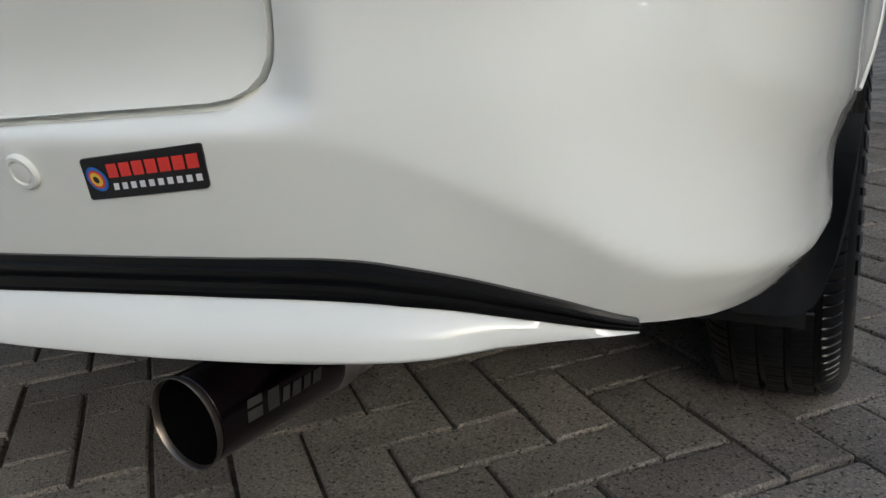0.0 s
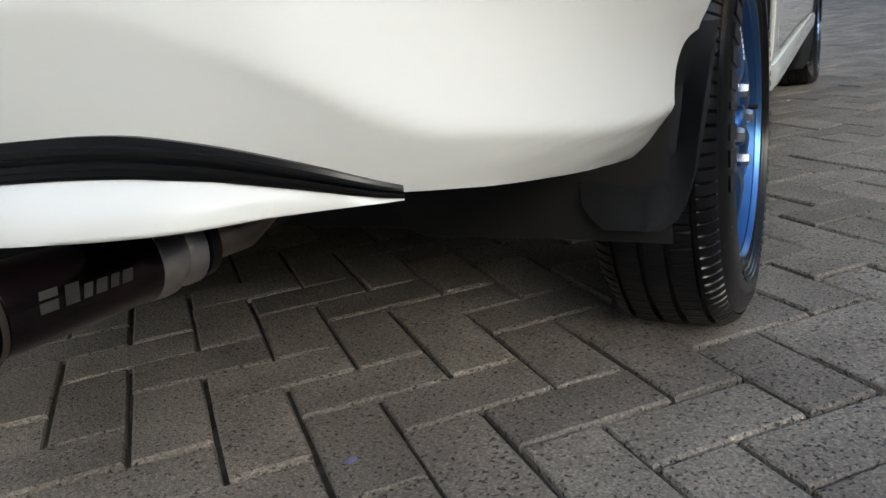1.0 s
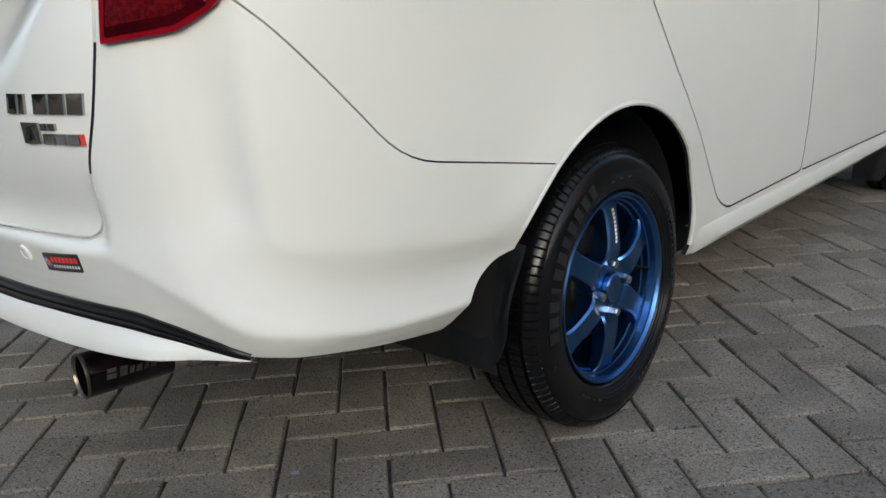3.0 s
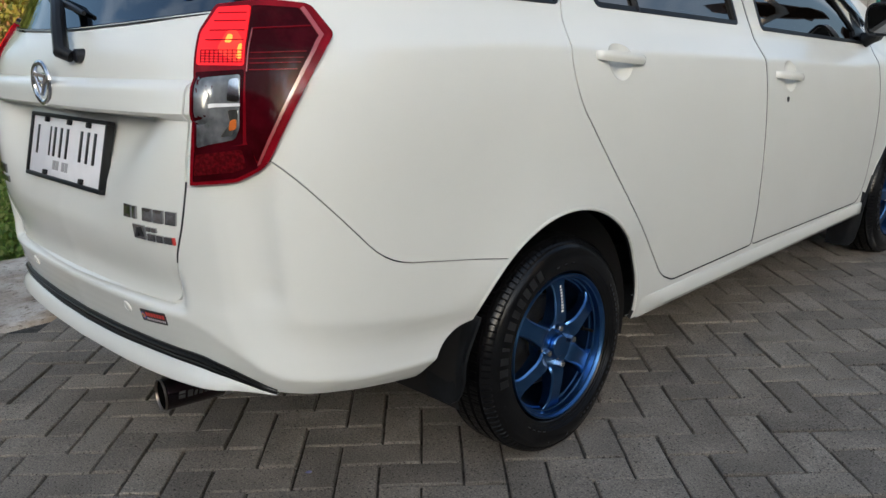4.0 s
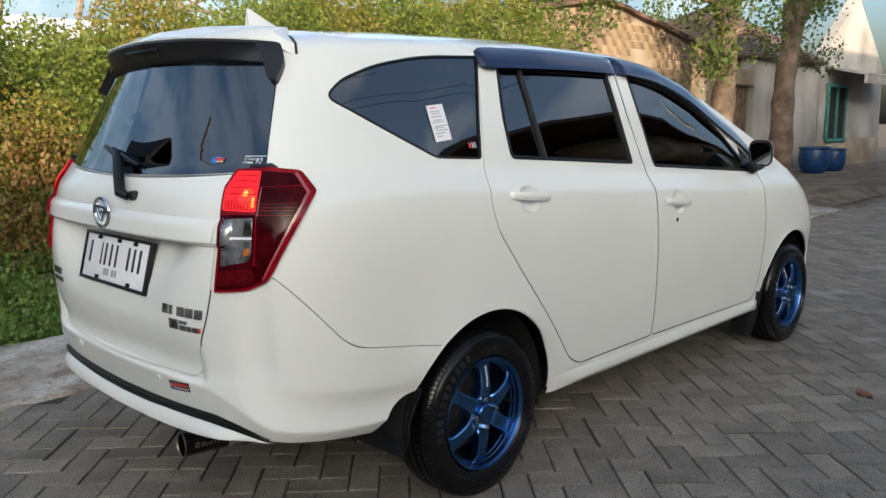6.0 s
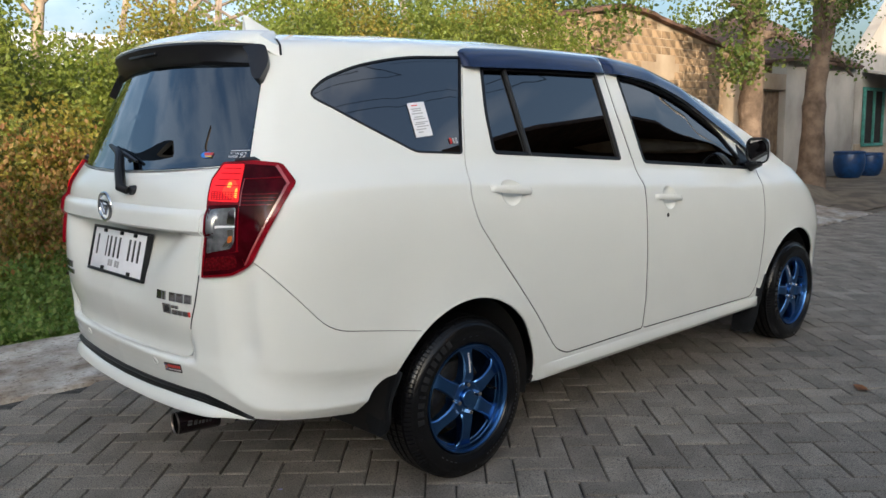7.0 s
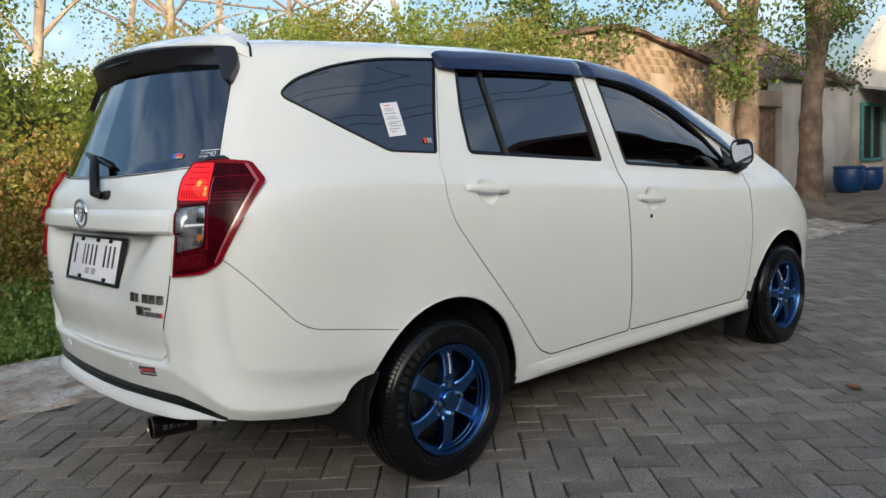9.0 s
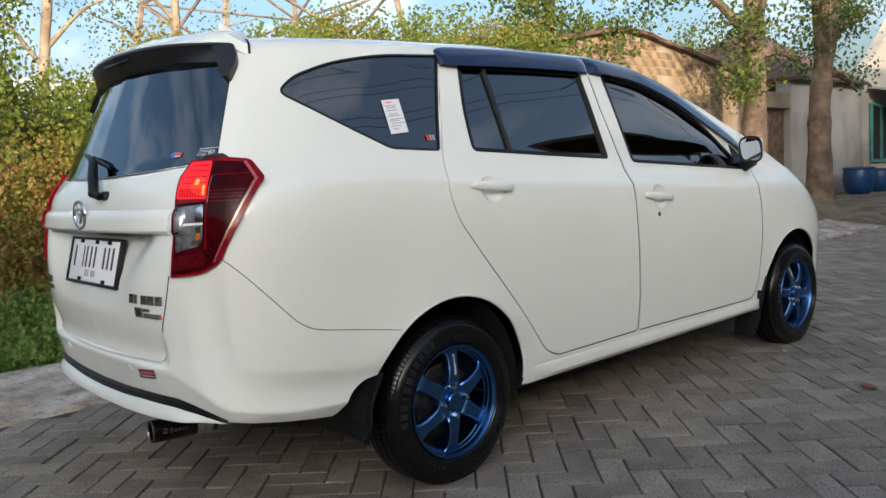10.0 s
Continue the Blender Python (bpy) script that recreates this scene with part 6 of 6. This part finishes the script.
# ---- wall and houses on the verge side ----
WALL_TOP = ((5.4, 2.52), (6.4, 2.66), (8.2, 2.96), (8.6, 2.95), (10.8, 2.62), (12.75, 2.30))
wall_top = lambda y: float(np.interp(y, *zip(*WALL_TOP)))
bm = bmesh.new()
vs = grid_faces(bm, [[(-4.25, y, -0.04), (-4.25, y, z), (-4.55, y, z), (-4.55, y, -0.04)] for y, z in WALL_TOP], close_v=True)
bm.faces.new(vs[0]), bm.faces.new(vs[-1])
bmesh.ops.recalc_face_normals(bm, faces=bm.faces)
wall = tagged(part("wall_west", bm, PLASTER, smooth=False), "old yellowish brick and plaster gable wall beside the road", "wall", kind="structure")
bm = bmesh.new()
rng = np.random.default_rng(14)
rows = []
for y in np.arange(5.35, 12.85, 0.22):
    z = wall_top(y) + rng.uniform(-0.012, 0.012)
    rows.append([(-4.14 + rng.uniform(-0.02, 0.02), y, z - 0.03), (-4.14 + rng.uniform(-0.02, 0.02), y, z + 0.025), (-4.40, y, z + 0.055), (-4.70, y, z + 0.025), (-4.70, y, z - 0.03)])
vs = grid_faces(bm, rows, close_v=True)
bm.faces.new(vs[0]), bm.faces.new(vs[-1])
bmesh.ops.recalc_face_normals(bm, faces=bm.faces)
tagged(part("wall_roof", bm, TILE, smooth=False), "dark worn coping along the top of the gable wall", "roof", kind="structure")
brick_bm = new_box((-0.012, -0.125, -0.055), (0.012, 0.125, 0.055), 0.004, None, 1)
brick_mesh = to_mesh(brick_bm, False)
brick_mesh.materials.append(BRICK)
rng = np.random.default_rng(4)
made = 0
for row in range(11, 24):
    for k in range(26):
        y, z = 6.35 + 0.265 * k + (0.13 if row % 2 else 0), 0.08 + 0.122 * row
        if y > 12.6 or z + 0.10 > wall_top(y) or noise.noise((y * 0.7, z * 0.9, 4)) > 0.16 or y > 11.2 and z < 1.9:
            continue
        b = new("brick", brick_mesh)
        b.location, b.parent = (-4.256 + rng.uniform(-0.002, 0.002), y, z), wall
        made += 1

tagged(part("wall_west_2", new_box((-4.6, 13.85, -0.04), (-4.3, 17.35, 2.50), 0.01), PALE_PLASTER), "pale peeling plaster wall of a house", "wall", kind="structure")
tagged(part("wall_west_3", new_box((-4.6, 12.75, 1.92), (-4.3, 13.85, 2.22), 0.01), PLASTER), "plaster over the gateway", "wall", kind="structure")
gate = thing("gate", "weathered brown wooden gate in the wall", "gate", at=(-4.45, 13.3, 0))
for k in range(7):
    part("board", new_box((-0.02, -0.53 + 0.152 * k, 0.14), (0.02, -0.385 + 0.152 * k, 1.90), 0.004), WOOD, gate)
# a hipped roof
bm = bmesh.new()
eave = [bm.verts.new(v) for v in ((-4.10, 13.75, 2.52), (-4.10, 17.35, 2.52), (-9.2, 17.35, 2.52), (-9.2, 13.75, 2.52))]
ridge = [bm.verts.new(v) for v in ((-6.6, 16.4, 3.95), (-6.6, 17.35, 3.95))]
bm.faces.new((eave[0], eave[1], ridge[1], ridge[0])), bm.faces.new((eave[3], eave[0], ridge[0])), bm.faces.new((eave[2], eave[3], ridge[0], ridge[1])), bm.faces.new((eave[1], eave[2], ridge[1]))
bmesh.ops.recalc_face_normals(bm, faces=bm.faces)
bmesh.ops.solidify(bm, geom=bm.faces[:], thickness=0.06)
tagged(part("house_roof", bm, TILE, smooth=False), "brown tiled roof over the pale house", "roof", kind="structure")
# the next house: a pale gable, a grey awning and a teal window
bm = bmesh.new()
grid_faces(bm, [[(x, 17.4, -0.04), (x, 17.4, 2.62), (x, 19.7, 4.25), (x, 22.0, 2.62), (x, 22.0, -0.04)] for x in (-4.30, -4.55)], close_v=True)
bm.verts.ensure_lookup_table()
bm.faces.new(bm.verts[0:5]), bm.faces.new(bm.verts[5:10])
bmesh.ops.recalc_face_normals(bm, faces=bm.faces)
tagged(part("wall_west_4", bm, PALE_PLASTER, smooth=False), "pale plastered gable wall of a house", "wall", kind="structure")
tagged(part("wall_west_5", new_box((-4.30, 17.45, -0.04), (-4.26, 21.9, 0.80), 0.008), PLASTER), "brown rendered band under the window", "wall", kind="structure")
awning = thing("awning", "grey sheet awning over the window", "awning", at=(-4.3, 19.4, 2.38))
part("sheet", new_box((0, -1.7, 0.05), (0.9, 1.7, 0.10), 0.01, Matrix.Rotation(radians(12), 4, "Y")), CONCRETE, awning)
part("valance", new_box((0.84, -1.7, -0.32), (0.88, 1.7, -0.08), 0.01), CONCRETE, awning)
win = thing("window_1", "teal painted window frame with dark panes", "window", at=(-4.28, 18.45, 1.42), kind="structure")
part("pane", new_box((-0.01, -0.6, -0.6), (0.015, 0.6, 0.6)), DARK_ROOM, win)
for y in (-0.62, -0.02, 0.58):
    part("window_frame", new_box((0.0, y, -0.65), (0.06, y + 0.07, 0.65), 0.005), TEAL, win)
for z in (-0.68, 0.60):
    part("window_frame", new_box((0.0, -0.66, z), (0.07, 0.68, z + 0.07), 0.005), TEAL, win)


def drum(x, y, s):
    b = lathe([(0.0, 0.001), (0.0, 0.20), (0.04, 0.25), (0.18, 0.305), (0.34, 0.325), (0.46, 0.315), (0.52, 0.30), (0.54, 0.325), (0.575, 0.325), (0.585, 0.30), (0.50, 0.285), (0.45, 0.001)], "z", 32)
    bmesh.ops.recalc_face_normals(b, faces=b.faces)
    ob = part("water_drum", b, DRUM_BLUE)
    ob.matrix_basis = Matrix.Translation((x, y, 0.135)) @ Matrix.Diagonal((s, s, s, 1))
    return tagged(ob, "blue plastic water drum standing by the wall", "drum", "water drums")


drum(-3.75, 15.75, 0.95)
drum(-3.7, 16.75, 0.85)

# pale shed far behind the hedge
shed = thing("shed", "pale metal-roofed shed far behind the hedge", "shed", at=(-24, 8, -0.04))
part("wall", new_box((-4, -7, 0), (0, 3, 3.6), 0.02), PALE_PLASTER, shed)
bm = bmesh.new()
rows = [[(0.6, y, 3.5), (-2.2, y, 4.9), (-4.6, y, 3.5)] for y in (-7.6, 3.6)]
grid_faces(bm, rows)
bmesh.ops.recalc_face_normals(bm, faces=bm.faces)
bmesh.ops.solidify(bm, geom=bm.faces[:], thickness=0.05)
part("roof", bm, material("pale_sheet_metal", (0.55, 0.57, 0.60), 0.5, var=0.1, scale=2), shed, smooth=False)

# ---- lattice pylon ----
pylon = thing("pylon", "tall steel lattice pylon behind the trees", "pylon", at=(-34, 20, -0.04))
H, W0, W1 = 34.0, 6.2, 1.2
corner_at = lambda sx, sy, z: Vector((sx, sy, 0)) * (W0 + (W1 - W0) * z / H) + Vector((0, 0, z))
for sx in (-1, 1):
    for sy in (-1, 1):
        part("leg", tube([corner_at(sx, sy, 0), corner_at(sx, sy, H)], 0.16, 6), RUST, pylon)
zs = [0, 6.0, 10.6, 15, 19, 23, 27, 31]
for a, b in zip(zs, zs[1:]):
    for p, q in (((-1, -1), (1, -1)), ((1, -1), (1, 1)), ((1, 1), (-1, 1)), ((-1, 1), (-1, -1))):
        part("brace", tube([corner_at(*p, a), corner_at(*q, b)], 0.085, 5), RUST, pylon)
        part("brace", tube([corner_at(*q, a), corner_at(*p, b)], 0.085, 5), RUST, pylon)
        part("brace", tube([corner_at(*p, b), corner_at(*q, b)], 0.07, 5), RUST, pylon)

# ---- out of view: houses added to shade the car and to show in its glass ----
# sun blocker: its ridge height is set to keep the car in shade
east = thing("house", "unseen row house with a dark tiled roof, added across the road to shade the car", "house", at=(8.4, -4, -0.04))
part("wall", new_box((0, -18, 0), (6, 6.4, 3.0), 0.02), PALE_PLASTER, east)
bm = bmesh.new()
rows = [[(-1.3, y, 2.95), (-1.3, y, 3.05), (3.0, y, 4.75), (7.2, y, 3.05)] for y in (-18.8, 6.8)]
grid_faces(bm, rows)
bmesh.ops.recalc_face_normals(bm, faces=bm.faces)
bmesh.ops.solidify(bm, geom=bm.faces[:], thickness=0.06)
part("roof", bm, TILE, east, smooth=False)
for y in (-9.0, -4.0, 1.0, 4.5):
    part("window", new_box((-0.03, y - 0.7, 1.0), (0.01, y + 0.7, 2.2), 0.005), DARK_ROOM, east)
south = thing("house", "unseen low plastered house with a dark tiled roof, added behind the car", "house", at=(-1.0, -10.5, -0.04))
part("wall", new_box((-4.5, -5, 0), (8.0, 0, 3.4), 0.02), PLASTER, south)
bm = bmesh.new()
rows = [[(x, 0.9, 3.3), (x, 0.9, 3.4), (x, -2.5, 4.9), (x, -5.9, 3.4)] for x in (-5.0, 8.5)]
grid_faces(bm, rows)
bmesh.ops.recalc_face_normals(bm, faces=bm.faces)
bmesh.ops.solidify(bm, geom=bm.faces[:], thickness=0.06)
part("roof", bm, TILE, south, smooth=False)
tall = thing("house", "two-storey house across the road with dark eaves", "house", at=(6.3, 3.4, -0.04))
part("wall", new_box((0, 0, 0), (5, 21.8, 5.5), 0.02), PLASTER, tall)
bm = bmesh.new()
grid_faces(bm, [[(-0.9, y, 5.46), (-0.9, y, 5.56), (2.5, y, 6.2), (6.0, y, 5.56)] for y in (-0.5, 22.6)])
bmesh.ops.recalc_face_normals(bm, faces=bm.faces)
bmesh.ops.solidify(bm, geom=bm.faces[:], thickness=0.06)
part("roof", bm, TILE, tall, smooth=False)
for y in (2.0, 6.0, 10.0, 14.0, 18.0):
    for z in (1.0, 3.7):
        part("window", new_box((-0.03, y - 0.7, z), (0.01, y + 0.7, z + 1.2), 0.005), DARK_ROOM, tall)
# its backlit darkness in the rear window is put into the colour
lone = thing("house", "small house beyond the end of the hedge, coloured near-black as a silhouette", "house", at=(-8.6, -6.3, -0.04))
part("wall", new_box((-1.8, -1.9, 0), (1.8, 1.9, 3.6), 0.02), SILHOUETTE, lone)
bm = bmesh.new()
grid_faces(bm, [[(x, -2.2, 3.5), (x, -1.2, 4.5), (x, 0.9, 4.7), (x, 2.2, 3.5)] for x in (-2.0, 2.0)])
bmesh.ops.recalc_face_normals(bm, faces=bm.faces)
bmesh.ops.solidify(bm, geom=bm.faces[:], thickness=0.06)
part("roof", bm, SILHOUETTE, lone, smooth=False)
tagged(part("utility_pole", tube([(-6.0, -5.5, -0.04), (-5.45, -6.25, 6.0)], 0.05, 10, radii=[0.07, 0.04]), WOOD), "leaning wooden pole beyond the hedge", "pole", "utility poles")
for x, y, h in ((5.2, -11, 9.5), (5.2, 17, 9.5)):
    pole = tagged(part("utility_pole", tube([(x, y, -0.04), (x, y, h)], 0.10, 12, radii=[0.12, 0.08]), CONCRETE), "grey concrete utility pole by the road", "pole", "utility poles")
for k, (dx, z) in enumerate(((0.0, 9.2), (0.12, 8.6), (-0.12, 8.0), (0.12, 7.4), (-0.12, 6.9))):
    pts = [(5.2 + dx * 0.75, y, z - 0.55 * (1 - ((y - 3) / 14) ** 2) + 0.02 * k) for y in np.linspace(-11, 17, 24)]
    tagged(part("overhead_cable", tube(pts, 0.0065, 5), WIRE), "black overhead cable strung between poles", "cable", "overhead cables")

# ---- paving blocks, laid in herringbone at 45 degrees to the car ----
CELL, TH = 0.10173, radians(46.74)
E1, E2, O = Vector((math.cos(TH), math.sin(TH), 0)), Vector((math.sin(TH), -math.cos(TH), 0)), Vector((0.8035, -0.0882, 0))


def block_mesh(l, w, seed):
    r = random.Random(seed)
    bm = bmesh.new()
    h, ch = 0.05, 0.0030
    j = lambda s: r.uniform(-s, s)
    lo = [bm.verts.new((x + j(0.0012), y + j(0.0012), -h)) for x, y in ((-l, -w), (l, -w), (l, w), (-l, w))]
    md = [bm.verts.new((v.co.x, v.co.y, -ch + j(0.0008))) for v in lo]
    hi = [bm.verts.new((v.co.x - math.copysign(ch + j(0.001), v.co.x), v.co.y - math.copysign(ch + j(0.001), v.co.y), j(0.0006))) for v in lo]
    for a, b in ((lo, md), (md, hi)):
        for k in range(4):
            bm.faces.new((a[k], a[(k + 1) % 4], b[(k + 1) % 4], b[k]))
    bm.faces.new(hi)
    return bm


BLOCKS = []
for k in range(6):
    me = to_mesh(block_mesh(CELL - 0.0033, CELL / 2 - 0.0033, k), False)
    me.materials.append(BLOCK)
    BLOCKS.append(me)
paving = tagged(part("paving", new_box((-1.235, -6, -0.0165), (5.9, 22, -0.0155), 0.0), MORTAR), "grey concrete block paving in herringbone", "paving", kind="structure")
rnd = random.Random(7)
near, far = [], []
for a in range(-260, 260):
    for b in range(-260, 260):
        k = (a - b) % 4
        if k == 0:
            c, turn = O + E1 * CELL * (a + 1) + E2 * CELL * (b + 0.5), TH
        elif k == 3:
            c, turn = O + E1 * CELL * (a + 0.5) + E2 * CELL * (b + 1), TH + math.pi / 2
        else:
            continue
        if not (-1.20 < c.x < 5.7 and -3.2 < c.y < 15):
            continue
        m = Matrix.LocRotScale((c.x, c.y, rnd.uniform(-0.003, 0.002)), Euler((radians(rnd.uniform(-0.5, 0.5)), radians(rnd.uniform(-0.5, 0.5)), turn + radians(rnd.uniform(-0.5, 0.5) + (180 if rnd.random() < 0.5 else 0)))), None)
        (near if (-0.25 < c.x < 1.75 and -1.05 < c.y < 1.35 and c.x + 0.4 * c.y > 0.0) else far).append(m)
near.sort(key=lambda m: (m.translation.x - 0.75) ** 2 + (m.translation.y + 0.2) ** 2)
far += near[300:]
for m in near[:300]:
    ob = new("paving_block", BLOCKS[rnd.randrange(6)])
    ob.parent = paving
    ob.matrix_basis = m
verts, faces = [], []
base = [(np.array([v.co for v in me.vertices]), [tuple(p.vertices) for p in me.polygons]) for me in BLOCKS]
for m in far:
    v, f = base[rnd.randrange(6)]
    M = np.array(m)
    n0 = len(verts)
    verts += (v @ M[:3, :3].T + M[:3, 3]).tolist()
    faces += [tuple(i + n0 for i in p) for p in f]
blocks = stuff("paving_blocks", verts, faces, BLOCK_FAR, "", "", paving)
tagged(blocks, kind="stuff")

# ---- small litter ----
def scrap(name, place, size, mat, label, category, seed):
    r = random.Random(seed)
    bm = bmesh.new()
    n = 9
    top = [bm.verts.new((size * (1 + 0.35 * r.uniform(-1, 1)) * math.cos(2 * math.pi * k / n), size * 0.62 * (1 + 0.35 * r.uniform(-1, 1)) * math.sin(2 * math.pi * k / n), 0.12 * size + 0.25 * size * r.random())) for k in range(n)]
    c = bm.verts.new((0, 0, 0.05 * size))
    for k in range(n):
        bm.faces.new((top[k], top[(k + 1) % n], c))
    bmesh.ops.solidify(bm, geom=bm.faces[:], thickness=0.0012)
    ob = part(name, bm, mat, angle=60)
    ob.matrix_basis = Matrix.Translation(place) @ pose(0, 0, 0, 0, 0, 70 * seed)
    return tagged(ob, label, category)


scrap("petal", (0.431, -0.531, 0.001), 0.009, material("lilac_petal", (0.35, 0.35, 0.62), 0.6, var=0.1, scale=60), "small lilac petal lying on the paving", "petal", 1)
scrap("dry_leaf", (1.392, 1.834, 0.001), 0.045, material("dry_leaf", (0.30, 0.13, 0.05), 0.7, var=0.3, scale=30), "dry brown leaf lying on the paving", "leaf", 2)
scrap("paper_scrap", (-1.42, -0.44, 0.034), 0.05, WHITE, "crumpled white paper scrap on the kerb", "paper", 3)
scrap("straw", (-0.42, -0.98, 0.002), 0.012, material("straw", (0.36, 0.28, 0.19), 0.7, var=0.2), "bit of dry straw lying on the paving", "straw", 4)
